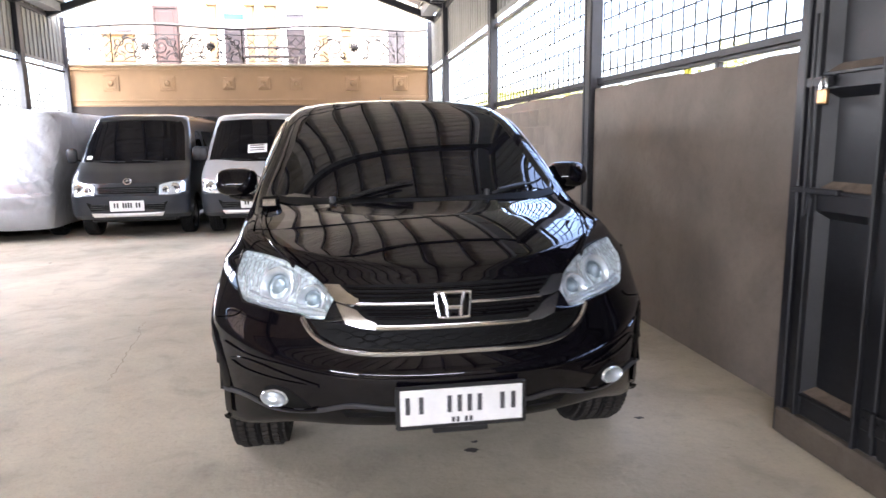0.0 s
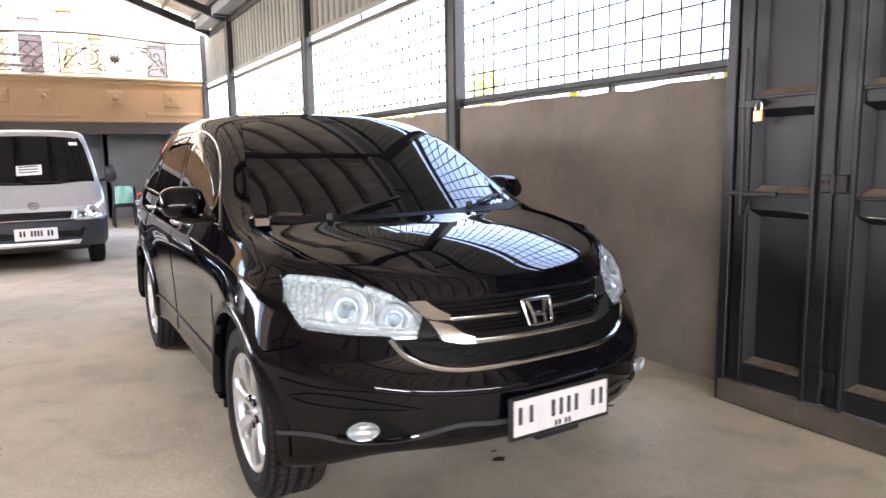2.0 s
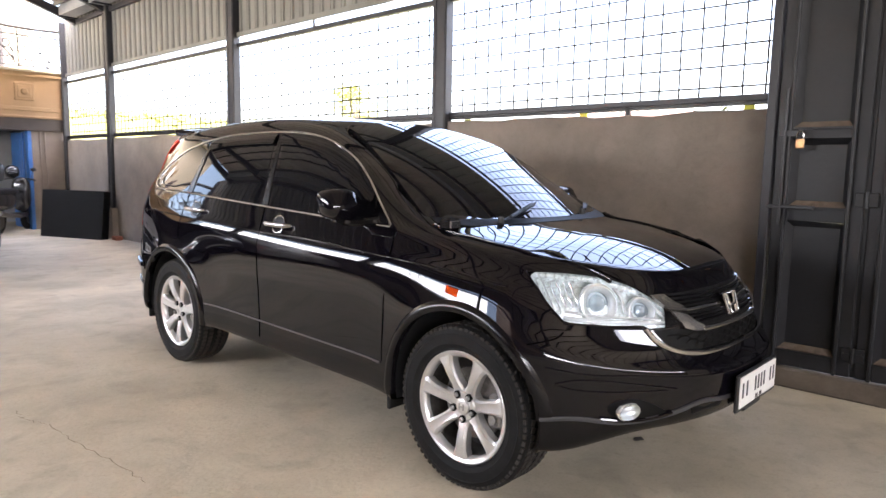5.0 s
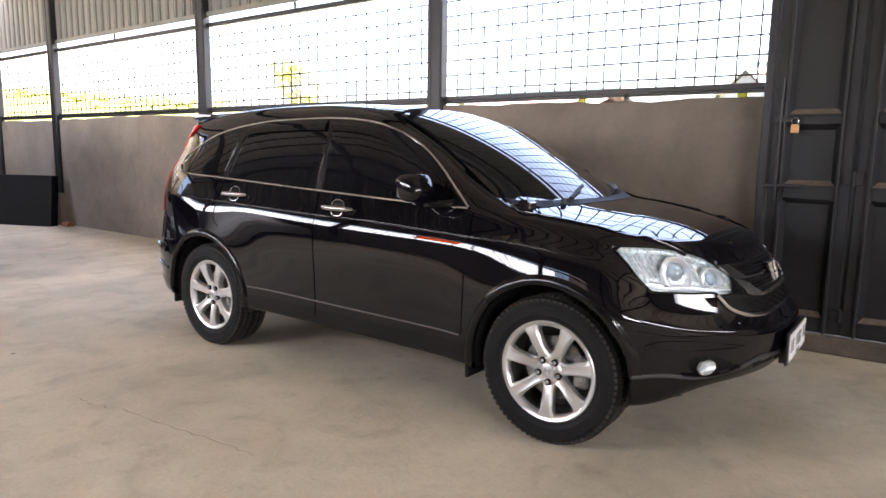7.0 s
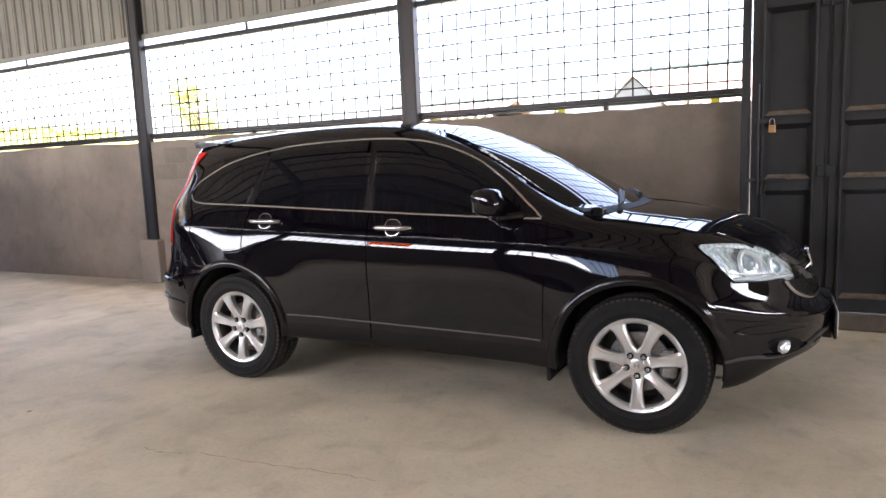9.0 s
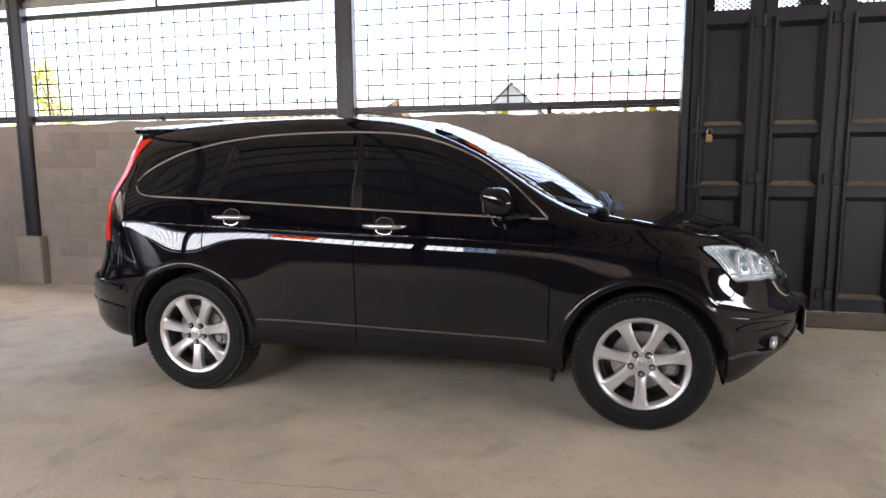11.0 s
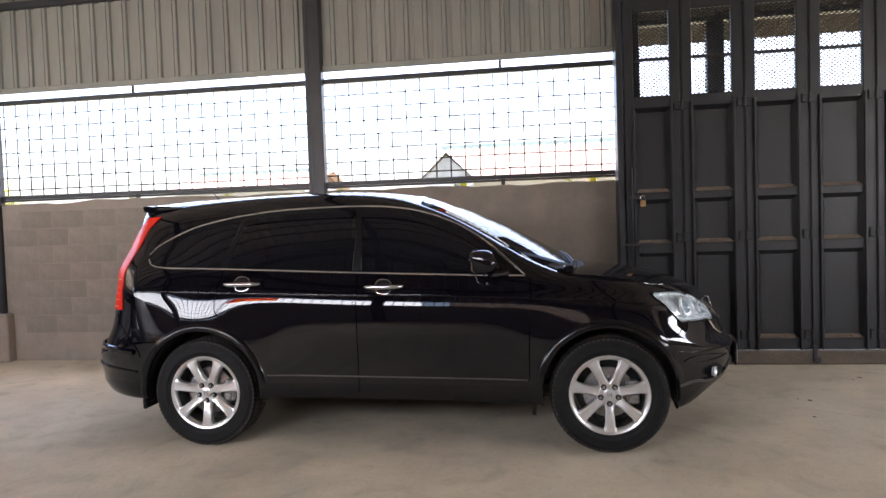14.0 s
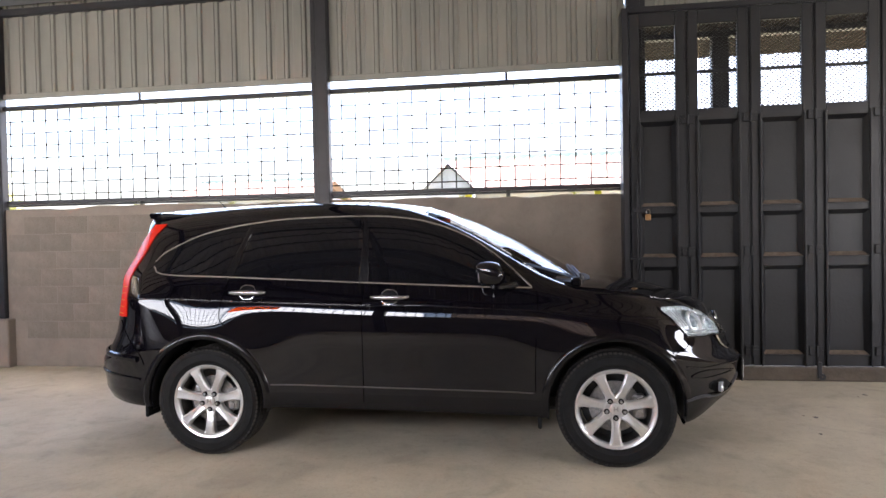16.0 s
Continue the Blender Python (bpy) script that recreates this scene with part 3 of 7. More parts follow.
def gate_leaf(ya, yb, shade):
    """One leaf between ya (far) and yb: stiles, rails, three pressed panels and an expanded metal top."""
    leaf = empty("gate_leaf", (GX, (ya + yb) / 2, GZ0), "black painted steel folding gate leaf with pressed panels and mesh top", "gate", "folding gate leaves", "structure")
    lo, hi = yb + 0.012, ya - 0.012
    for y0, y1 in ((lo, lo + 0.09), (hi - 0.09, hi)):
        g = Geo()
        g.box(GX, GX + 0.055, y0, y1, GZ0, GZ1, 0.006)
        e = y1 - 0.02 if y0 == lo else y0
        g.box(GX - 0.028, GX + 0.002, e, e + 0.02, GZ0, 2.5, 0.004)
        part("stile", g, M_GATE, leaf)
    a, b = lo + 0.09, hi - 0.09
    for z0, z1 in ((GZ0, 0.245), (1.075, 1.165), (1.585, 1.655), (2.46, 2.575), (3.37, GZ1)):
        g = Geo()
        g.box(GX + 0.004, GX + 0.05, a, b, z0, z1, 0.005)
        part("rail", g, M_GATE, leaf)
    for z0, z1 in ((0.245, 1.075), (1.165, 1.585), (1.655, 2.46)):
        g = Geo()
        pan(g, a, b, z0, z1, GX + 0.006, 0.045)
        p = part("panel", g, M_GATE, leaf, fix=False)
        g = Geo()
        ledge(g, a, b, z0, GX + 0.006, 0.045)
        part("dust", g, M_GATEDUST, p, "brown dust on the panel ledge", fix=False)
        g = Geo()
        g.box(GX - 0.012, GX + 0.004, a + 0.0, b, z0 - 0.012, z0 + 0.002, 0.002)
        part("drip_strip", g, M_GATE, p)
    # expanded metal: rows of wavy strands meeting in diamonds
    g = Geo()
    z, k = 2.575, 0
    while z < 3.37:
        pts, y, j = [], a, 0
        while y <= b + 0.001:
            pts.append((GX + 0.03, y, min(3.372, z + (0.0078 if (j + k) % 2 else -0.0078))))
            y += 0.0225
            j += 1
        g.tube(pts, 0.0064, 4, caps=False)
        z += 0.0165
        k += 1
    part("expanded_mesh", g, M_GATE, leaf)
    g = Geo()
    g.box(GX + 0.02, GX + 0.04, a, b, 2.908, 2.938, 0.003)
    part("mesh_bar", g, M_GATE, leaf)
    g = Geo()
    g.box(GX + 0.02, GX + 0.05, yb - 0.03, yb + 0.03, GZ0, GZ1, 0.003)
    part("cover_strip", g, M_GATE, leaf)
    # hinge plates towards the next leaf
    for z in (0.24, 1.18, 2.43):
        g = Geo()
        g.box(GX - 0.016, GX + 0.002, yb - 0.062, yb - 0.008, z, z + 0.085, 0.004)
        g.box(GX - 0.016, GX + 0.002, yb + 0.008, yb + 0.062, z, z + 0.085, 0.004)
        g.tube([(GX - 0.02, yb, z - 0.005), (GX - 0.02, yb, z + 0.09)], 0.012, 8)
        for dy in (-0.05, -0.022, 0.022, 0.05):
            g.tube([(GX - 0.016, yb + dy, z + 0.05), (GX - 0.023, yb + dy, z + 0.05)], 0.006, 6)
        part("hinge", g, M_GATE, leaf, "dark bolted hinge")
    return leaf


for i in range(len(LEAVES) - 1):
    gate_leaf(LEAVES[i], LEAVES[i + 1], i)
# gate jamb and top track
g = Geo()
g.box(GX - 0.01, WX + 0.02, 2.462, 2.52, 0.0, GZ1 + 0.06, 0.006)
thing("gate_jamb", g, M_POST, "dark steel gate jamb fixed to the wall end", "jamb", "", "structure")
g = Geo()
g.box(GX - 0.02, GX + 0.12, -1.6, 2.46, GZ1 + 0.005, GZ1 + 0.06, 0.005)
thing("gate_track", g, M_POST, "dark steel track over the folding gate", "track", "", "structure")
g = Geo()
g.box(GX - 0.02, WX + 0.3, -1.6, 2.5, 0.0, 0.13, 0.012)
thing("gate_sill", g, mat("dusty_brown_cement", (0.115, 0.092, 0.07), 0.95, var=0.4, scale=4, bump=0.4, bump_scale=30), "cement threshold under the folding gate", "threshold", "", "structure")
g = Geo()
g.box(GX - 0.03, GX - 0.006, 0.76, 0.80, 0.03, 0.18, 0.004)
g.lathe([(-0.01, 0.008), (-0.01, 0.03), (0.01, 0.03), (0.01, 0.008)], (GX - 0.025, 0.76, 0.045), "x", 16)
thing("gate_bolt", g, M_POST, "steel drop bolt at the foot of the gate", "bolt", "", "")

# bars and padlock on the first leaf
g = Geo()
g.tube([(GX - 0.025, 2.395, 1.05), (GX - 0.025, 2.395, 1.9)], 0.009, 8)
g.box(GX - 0.03, GX + 0.004, 2.30, 2.43, 1.60, 1.64, 0.004)
g.box(GX - 0.03, GX + 0.004, 2.20, 2.48, 1.15, 1.175, 0.004)
g.tube([(GX - 0.03, 2.36, 1.15), (GX - 0.03, 2.375, 1.06), (GX - 0.03, 2.35, 1.05), (GX - 0.03, 2.34, 1.13)], 0.006, 6)
thing("gate_latch", g, M_POST, "dark steel latch bars on the gate leaf", "latch", "", "")
M_BRASS = mat("worn_brass", (0.55, 0.33, 0.16), 0.35, 0.85, var=0.3, scale=60)
lock = empty("padlock", (GX - 0.045, 2.30, 1.53), "brass padlock with a steel shackle hanging on the gate", "padlock")
g = Geo()
g.box(GX - 0.058, GX - 0.034, 2.275, 2.325, 1.525, 1.585, 0.006)
part("lock_body", g, M_BRASS, lock)
g = Geo()
g.tube(curve([(GX - 0.046, 2.283, 1.583), (GX - 0.046, 2.283, 1.615), (GX - 0.046, 2.30, 1.632), (GX - 0.046, 2.317, 1.615), (GX - 0.046, 2.317, 1.583)], 5), 0.0045, 8)
part("shackle", g, M_CHROME, lock, "steel shackle", smooth=True)
# ---- the black sport utility car ----
CX, CY = 0.445, 4.18
FWY, RWY, WR = 2.87, 5.49, 0.357
NF, NS, NR = 20, 64, 18
YF, YR = 2.68, 5.95

centre_z = table([(2.08, 0.84), (2.17, 0.905), (2.23, 0.945), (2.36, 1.0), (2.52, 1.045), (2.71, 1.08), (2.94, 1.103), (3.02, 1.115), (3.12, 1.16), (3.28, 1.25), (3.53, 1.385), (3.82, 1.515), (4.12, 1.63), (4.47, 1.67), (4.92, 1.682), (5.28, 1.68), (5.76, 1.665), (6.0, 1.65), (6.25, 1.615)])
edge_z = table([(2.2, 0.865), (2.7, 1.018), (2.86, 1.054), (3.1, 1.082), (3.3, 1.145), (3.6, 1.345), (3.9, 1.505), (4.2, 1.595), (4.6, 1.638), (5.2, 1.632), (5.6, 1.607), (5.9, 1.575), (6.25, 1.53)])
edge_x = table([(2.7, 0.745), (3.1, 0.75), (3.3, 0.745), (3.6, 0.70), (3.9, 0.66), (4.2, 0.635), (4.6, 0.625), (5.2, 0.62), (5.6, 0.605), (5.9, 0.585), (6.25, 0.56)])


def top_z(x, y):
    c, e = centre_z(y), edge_z(y)
    return c - (c - e) * min(1.3, abs(x) / edge_x(y)) ** 2.3


def flat(v):
    return lambda y: v


BODY = [  # half width by y, front, rear, height by y
    (flat(0.55), 2.25, 6.30, table([(2.2, 0.40), (2.5, 0.30), (3.0, 0.285), (5.5, 0.30), (6.2, 0.33), (6.5, 0.36)])),
    (flat(0.84), 2.05, 6.415, table([(2.0, 0.385), (2.2, 0.355), (2.45, 0.275), (3.0, 0.290), (5.5, 0.32), (6.0, 0.31), (6.4, 0.33)])),
    (flat(0.885), 2.012, 6.485, table([(2.0, 0.42), (2.2, 0.40), (2.45, 0.32), (3.0, 0.325), (5.5, 0.355), (6.0, 0.36), (6.4, 0.38)])),
    (flat(0.888), 1.992, 6.51, table([(2.0, 0.47), (2.45, 0.44), (3.0, 0.44), (5.5, 0.46), (6.4, 0.44)])),
    (flat(0.892), 1.985, 6.525, table([(2.0, 0.555), (2.6, 0.57), (3.0, 0.58), (5.5, 0.60), (6.4, 0.54)])),
    (flat(0.896), 1.99, 6.52, table([(2.0, 0.592), (2.3, 0.612), (2.6, 0.65), (3.0, 0.665), (5.5, 0.685), (6.4, 0.60)])),
    (flat(0.901), 2.014, 6.475, table([(2.0, 0.606), (2.3, 0.634), (2.6, 0.70), (3.0, 0.74), (5.5, 0.76), (6.4, 0.64)])),
    (table([(2.6, 0.896), (3.2, 0.898), (3.9, 0.901), (5.5, 0.901), (6.0, 0.897)]), 2.052, 6.415, table([(2.05, 0.66), (2.3, 0.69), (2.6, 0.785), (3.0, 0.856), (4.44, 0.905), (5.5, 0.942), (6.4, 0.755)])),
    (table([(2.6, 0.884), (3.2, 0.886), (3.9, 0.887), (6.0, 0.885)]), 2.086, 6.37, table([(2.1, 0.765), (2.3, 0.82), (2.62, 0.89), (3.35, 0.935), (4.44, 0.975), (5.32, 1.015), (6.07, 1.02), (6.4, 0.90)])),
    (table([(2.6, 0.860), (3.0, 0.866), (3.4, 0.868), (6.0, 0.865)]), 2.135, 6.36, table([(2.1, 0.81), (2.3, 0.865), (2.62, 0.93), (3.35, 0.99), (4.44, 1.035), (5.32, 1.08), (6.07, 1.09), (6.4, 1.02)])),
    (table([(2.6, 0.818), (3.0, 0.838), (3.33, 0.842), (5.3, 0.840), (5.8, 0.834), (6.0, 0.82)]), 2.16, 6.36, table([(2.12, 0.865), (2.3, 0.905), (2.6, 0.97), (2.86, 1.03), (3.1, 1.058), (3.33, 1.078), (4.47, 1.125), (5.37, 1.17), (5.82, 1.19), (6.2, 1.18), (6.4, 1.15)])),
    (table([(2.65, 0.79), (3.0, 0.81), (3.3, 0.825), (3.6, 0.803), (4.0, 0.786), (5.3, 0.784), (5.8, 0.76), (6.0, 0.745)]), 2.18, 6.33, table([(2.14, 0.885), (2.3, 0.935), (2.6, 1.0), (2.86, 1.044), (3.1, 1.074), (3.3, 1.11), (3.6, 1.215), (4.0, 1.31), (4.5, 1.345), (5.3, 1.355), (5.8, 1.335), (6.3, 1.30)])),
    (table([(2.7, 0.768), (3.0, 0.782), (3.3, 0.80), (3.6, 0.772), (3.9, 0.742), (4.5, 0.722), (5.25, 0.72), (5.6, 0.70), (5.9, 0.675)]), 2.2, 6.26, table([(2.17, 0.91), (2.3, 0.96), (2.6, 1.012), (2.86, 1.052), (3.1, 1.08), (3.3, 1.13), (3.6, 1.30), (3.9, 1.44), (4.2, 1.51), (4.5, 1.54), (5.2, 1.525), (5.6, 1.50), (5.9, 1.475), (6.25, 1.45)])),
    (edge_x, 2.23, 6.21, None),
    (lambda y: edge_x(y) * 0.62, 2.36, 6.12, None),
    (lambda y: edge_x(y) * 0.30, 2.50, 6.05, None),
    (flat(0.0), 2.62, 6.0, None),
]


def outline(k, row):
    a, f, r, zt = row
    yf = 2.54 if k < 7 else min(YF, 2.54 + 0.05 * (k - 6))
    qx, qy = (0.55, 1.2) if k < 7 else (0.62, 1.3) if k < 11 else (0.72, 1.5)
    pts = []
    for i in range(NF):
        t = math.pi / 2 * i / NF
        pts.append((a(yf) * math.sin(t) ** 0.80, yf - (yf - f) * math.cos(t) ** 1.75))
    for i in range(NS + 1):
        y = yf + (YR - yf) * i / NS
        pts.append((a(y), y))
    for i in range(1, NR + 1):
        t = math.pi / 2 * (1 - i / NR)
        pts.append((a(YR) * max(0.0, math.sin(t)) ** qx, YR + (r - YR) * math.cos(t) ** qy))
    return [Vector((x, y, zt(y) if zt else top_z(x, y))) for x, y in pts]


rows = [outline(k, r) for k, r in enumerate(BODY)]
cols = []
for j in range(len(rows[0])):
    cols.append(curve([r[j] for r in rows], 4))
# even out the bonnet and the roof along the car, leaving the break at the cowl
for _ in range(24):
    for i in range(44, 60):
        old = [c[i].copy() for c in cols]
        for j in range(2, len(cols) - 2):
            if abs(old[j].y - 3.03) > 0.10 and old[j].x > 0.0 or i > 60 and abs(old[j].y - 3.03) > 0.10:
                cols[j][i].z = 0.5 * old[j].z + 0.25 * (old[j - 1].z + old[j + 1].z)


def fair(ya, yb, deg):
    """Smooth polynomial versions of the crown, edge height and edge width along a stretch of the car."""
    ys = np.linspace(ya, yb, 60)
    return [np.poly1d(np.polyfit(ys, [fn(y) for y in ys], deg)) for fn in (centre_z, edge_z, edge_x)]


for ya, yb, deg, fade in ((2.22, 2.98, 4, 0.10), (4.0, 6.2, 4, 0.15)):
    pc, pe, px = fair(ya, yb, deg)
    for c in cols:
        for k in range(52, len(c)):
            y = c[k].y
            if ya < y < yb:
                z = pc(y) - (pc(y) - pe(y)) * min(1.3, c[k].x / px(y)) ** 2.3
                w = min(1.0, (y - ya) / fade, (yb - y) / (fade * 0.4)) * min(1.0, (k - 51) / 4)
                c[k].z += (z - c[k].z) * w * w * (3 - 2 * w)
ARCH = 0.405
# swelling of the wings round the wheels
for c in cols:
    for p in c:
        if p.z < 1.02 and p.x > 0.5:
            d = min(math.hypot(p.y - FWY, p.z - 0.375), math.hypot(p.y - RWY, p.z - 0.375))
            p.x += (0.010 * max(0.0, 1.0 - max(0.0, d - ARCH) / 0.062) ** 1.15 + 0.028 * math.exp(-(max(0.0, d - ARCH) / 0.140) ** 2)) * min(1.0, max(0.0, (p.x - 0.5) / 0.35)) * min(1.0, max(0.0, (1.02 - p.z) / 0.1))
N_UP = len(cols[0])


def arch_d(y, z):
    return min(math.hypot(y - FWY, z - 0.375), math.hypot(y - RWY, z - 0.375))


HEAD_TOP = [(-0.80, 2.612, 0.960), (-0.72, 2.50, 0.962), (-0.63, 2.405, 0.950), (-0.535, 2.32, 0.918), (-0.46, 2.255, 0.868), (-0.415, 2.20, 0.812), (-0.378, 2.165, 0.760)]
HEAD_FOOT = [(-0.378, 2.165, 0.760), (-0.45, 2.19, 0.748), (-0.53, 2.225, 0.750), (-0.555, 2.24, 0.762), (-0.67, 2.305, 0.770), (-0.80, 2.415, 0.784)]
HEAD_BACK = [(-0.80, 2.415, 0.784), (-0.822, 2.50, 0.865), (-0.80, 2.612, 0.960)]
HEAD_WAY = Vector((0.5, 0.82, -0.22)).normalized()
HU = HEAD_WAY.cross(Vector((0, 0, 1))).normalized()
HK = HU.cross(HEAD_WAY).normalized()
HEAD_LINE = curve(HEAD_TOP, 8)[:-1] + curve(HEAD_FOOT, 8)[:-1] + curve(HEAD_BACK, 16)[:-1]
HEAD_POLY = [(q.dot(HU), q.dot(HK)) for q in HEAD_LINE]


def in_head(p):
    """Whether a point of the positive half lies in the head lamp opening."""
    q = Vector((-p.x, p.y, p.z))
    return p.y < 2.75 and p.x > 0.3 and p.z > 0.6 and inside(HEAD_POLY, q.dot(HU), q.dot(HK))


full = Geo()
full.add([(CX + p.x, p.y, p.z) for c in cols for p in c], [(j * N_UP + i, (j + 1) * N_UP + i, (j + 1) * N_UP + i + 1, j * N_UP + i + 1) for j in range(len(cols) - 1) for i in range(N_UP - 1)])
full.mirrored(CX)
skin = Skin(full)


def half_faces():
    """Quads of one half, with the wheel arches cut out on a true circle."""
    v = [p for c in cols for p in c]
    f = []
    lamp = [in_head(p) for p in v]
    inn = [lamp[k] or (abs(p.x) > 0.5 and p.z < 0.95 and arch_d(p.y, p.z) < ARCH) for k, p in enumerate(v)]
    touched = set()
    for j in range(len(cols) - 1):
        for i in range(N_UP - 1):
            q = (j * N_UP + i, (j + 1) * N_UP + i, (j + 1) * N_UP + i + 1, j * N_UP + i + 1)
            k = sum(inn[n] for n in q)
            if k == 4:
                continue
            if k:
                touched.update(n for n in q if inn[n])
            f.append((i, q))
    rim = skin.on([(CX + q.x, q.y, q.z) for q in HEAD_LINE], HEAD_WAY, 0.0)
    for n in touched:
        p = v[n]
        if lamp[n]:
            q = Vector((CX - p.x, p.y, p.z))
            best = min(rim, key=lambda r: (r - q).length)
            v[n] = Vector((CX - best.x, best.y, best.z))
            continue
        cy = FWY if abs(p.y - FWY) < abs(p.y - RWY) else RWY
        d = math.hypot(p.y - cy, p.z - 0.375)
        k = ARCH / max(d, 1e-4)
        v[n] = Vector((p.x, cy + (p.y - cy) * k, 0.375 + (p.z - 0.375) * k))
    return v, f


hv, hf = half_faces()
car = empty("car", (CX, CY, 0), "glossy black sport utility car with dark tinted windows and silver wheels", "car")


def under_glass(p, margin=0.035):
    """Whether a point of the shell lies well inside the windscreen."""
    w = min(1.0, p.x / 0.66) ** 2.05
    u = (p.y - 3.02 - 0.215 * w) / (1.09 - 0.275 * w)
    return margin < u < 1.0 - margin and p.x < 0.727 - margin - 0.19 * u and p.z > 1.05


def faired_normals():
    """Surface normals on the grid of the shell, evened out along the car."""
    P = np.array([[tuple(p) for p in c] for c in cols])
    du, dv = np.gradient(P, axis=0), np.gradient(P, axis=1)
    n = np.cross(du, dv)
    n /= np.maximum(np.linalg.norm(n, axis=2, keepdims=True), 1e-9)
    flip = np.sign(np.sum(n * (P - np.array([0.0, 4.2, 0.75])), axis=2, keepdims=True))
    n *= np.where(flip == 0, 1, flip)
    for k in range(14):
        for ax in (0, 1) if k < 3 else (0,):
            a = np.roll(n, 1, axis=ax)
            b = np.roll(n, -1, axis=ax)
            if ax == 0:
                a[0], b[-1] = n[1] * (-1, 1, 1), n[-2] * (-1, 1, 1)
            else:
                a[:, 0], b[:, -1] = n[:, 0], n[:, -2] * (-1, 1, 1)
            n = 0.5 * n + 0.25 * (a + b)
            n /= np.maximum(np.linalg.norm(n, axis=2, keepdims=True), 1e-9)
    return n


for p_ in hv:
    if under_glass(p_, 0.004):
        p_.z -= 0.03
FAIR = faired_normals()
fair_tree = KDTree(len(cols) * N_UP)
for j_, c_ in enumerate(cols):
    for i_, p_ in enumerate(c_):
        fair_tree.insert(p_, j_ * N_UP + i_)
fair_tree.balance()


def shade_fair(ob):
    """Gives a panel of the shell the faired normals."""
    me = ob.data
    ns = []
    for v in me.vertices:
        w = v.co + Vector((CX, CY, 0))
        sx = -1 if w.x < CX else 1
        acc = Vector((0, 0, 0))
        for co, k, d in fair_tree.find_n(Vector((abs(w.x - CX), w.y, w.z)), 4):
            acc += Vector(FAIR[k // N_UP, k % N_UP]) / (d + 1e-4) ** 2
        acc.x *= sx
        if abs(w.x - CX) < 1e-4:
            acc.x = 0
        ns.append(acc.normalized())
    if sum(q.normal.dot(ns[q.vertices[0]]) for q in me.polygons) < 0:
        me.flip_normals()
    me.normals_split_custom_set_from_vertices(ns)


def half(cond):
    g = Geo()
    g.add([(CX + p.x, p.y, p.z) for p in hv], [q for i, q in hf if cond(i, q)])
    return g.mirrored(CX)


LOW = 11
shade_fair(part("body_shell", half(lambda i, q: i >= LOW and not all(under_glass(hv[n] + Vector((0, 0, 0.03))) for n in q)), M_PAINT, car, "glossy black painted body shell", smooth=True, weld=True, sharp=0))
shade_fair(part("lower_cladding", half(lambda i, q: i < LOW), M_GLOSSBLK, car, "satin black lower sill and bumper edge", smooth=True, weld=True, sharp=0))
g = Geo()
g.box(CX - 0.58, CX + 0.58, 2.62, 6.25, 0.26, 0.38, 0.03)
part("underbody", g, M_TRIM, car)
for cy in (FWY, RWY):
    g = Geo()
    g.lathe([(-0.88, ARCH + 0.004), (-0.55, ARCH + 0.004), (-0.55, 0.05)], (CX, cy, 0.375), "x", 36, -12, 192)
    for s_ in (0, 1):
        h = Geo()
        h.v, h.f = [(p[0] if not s_ else 2 * CX - p[0], p[1], p[2]) for p in g.v], list(g.f)
        part("wheel_housing", h, M_TRIM, car, "dark inner wheel housing", smooth=True)

# arch lips: a rounded dark band round each opening
for cy, a0, a1 in ((FWY, -8, 188), (RWY, -8, 186)):
    for side in (-1, 1):
        rws = []
        for k in range(41):
            a = radians(a0 + (a1 - a0) * k / 40)
            c, s = math.cos(a), math.sin(a)
            outr = 0.446
            line = []
            for rr, off in ((ARCH - 0.004, -0.03), (ARCH - 0.006, 0.004), (ARCH + 0.006, 0.012), (outr - 0.012, 0.010), (outr, 0.001)):
                p = Vector((CX - 1.2, cy + c * rr, 0.375 + s * rr))
                hit = skin.tree.ray_cast(Vector((CX - 2, cy + c * max(rr, ARCH + 0.01), max(0.32, 0.375 + s * rr))), Vector((1, 0, 0)))
                xx = min(hit[0].x, CX - 0.86) if hit[0] else CX - 0.9
                line.append((CX + (xx - off - CX) * (1 if side < 0 else -1), p.y, p.z))
            rws.append(line)
        part("arch_lip", Geo().grid(rws), M_GLOSSBLK, car, "satin black wheel arch edge", smooth=True, sharp=60)

# side glass and its frame
DLO_TOP = [(5.90, 1.275), (5.82, 1.35), (5.60, 1.448), (5.36, 1.502), (5.20, 1.525), (4.96, 1.548), (4.50, 1.557), (4.20, 1.54), (3.98, 1.495), (3.76, 1.405), (3.59, 1.295), (3.45, 1.175), (3.36, 1.092)]
DLO_LOW = [(3.36, 1.088), (3.70, 1.098), (4.47, 1.13), (5.37, 1.172), (5.74, 1.186), (5.86, 1.205), (5.90, 1.245)]


def yz(p, x=-1.6):
    return (CX + x, p[0], p[1])


def lerp_line(line, y):
    s = sorted(line)
    return float(np.interp(y, [p[0] for p in s], [p[1] for p in s]))


top_line = [(p.y, p.z) for p in curve([(0, a, b) for a, b in DLO_TOP], 6)]
low_line = [(p.y, p.z) for p in curve([(0, a, b) for a, b in DLO_LOW], 6)]


def both(name, geo, material, parent, label="", **kw):
    """The same part on the two sides of the car."""
    out = []
    for s in (0, 1):
        g = Geo()
        g.v, g.f = list(geo.v), list(geo.f)
        if s:
            g.v = [(2 * CX - p[0], p[1], p[2]) for p in g.v]
            g.f = [q[::-1] for q in g.f]
        out.append(part(name, g, material, parent, label, **kw))
    return out


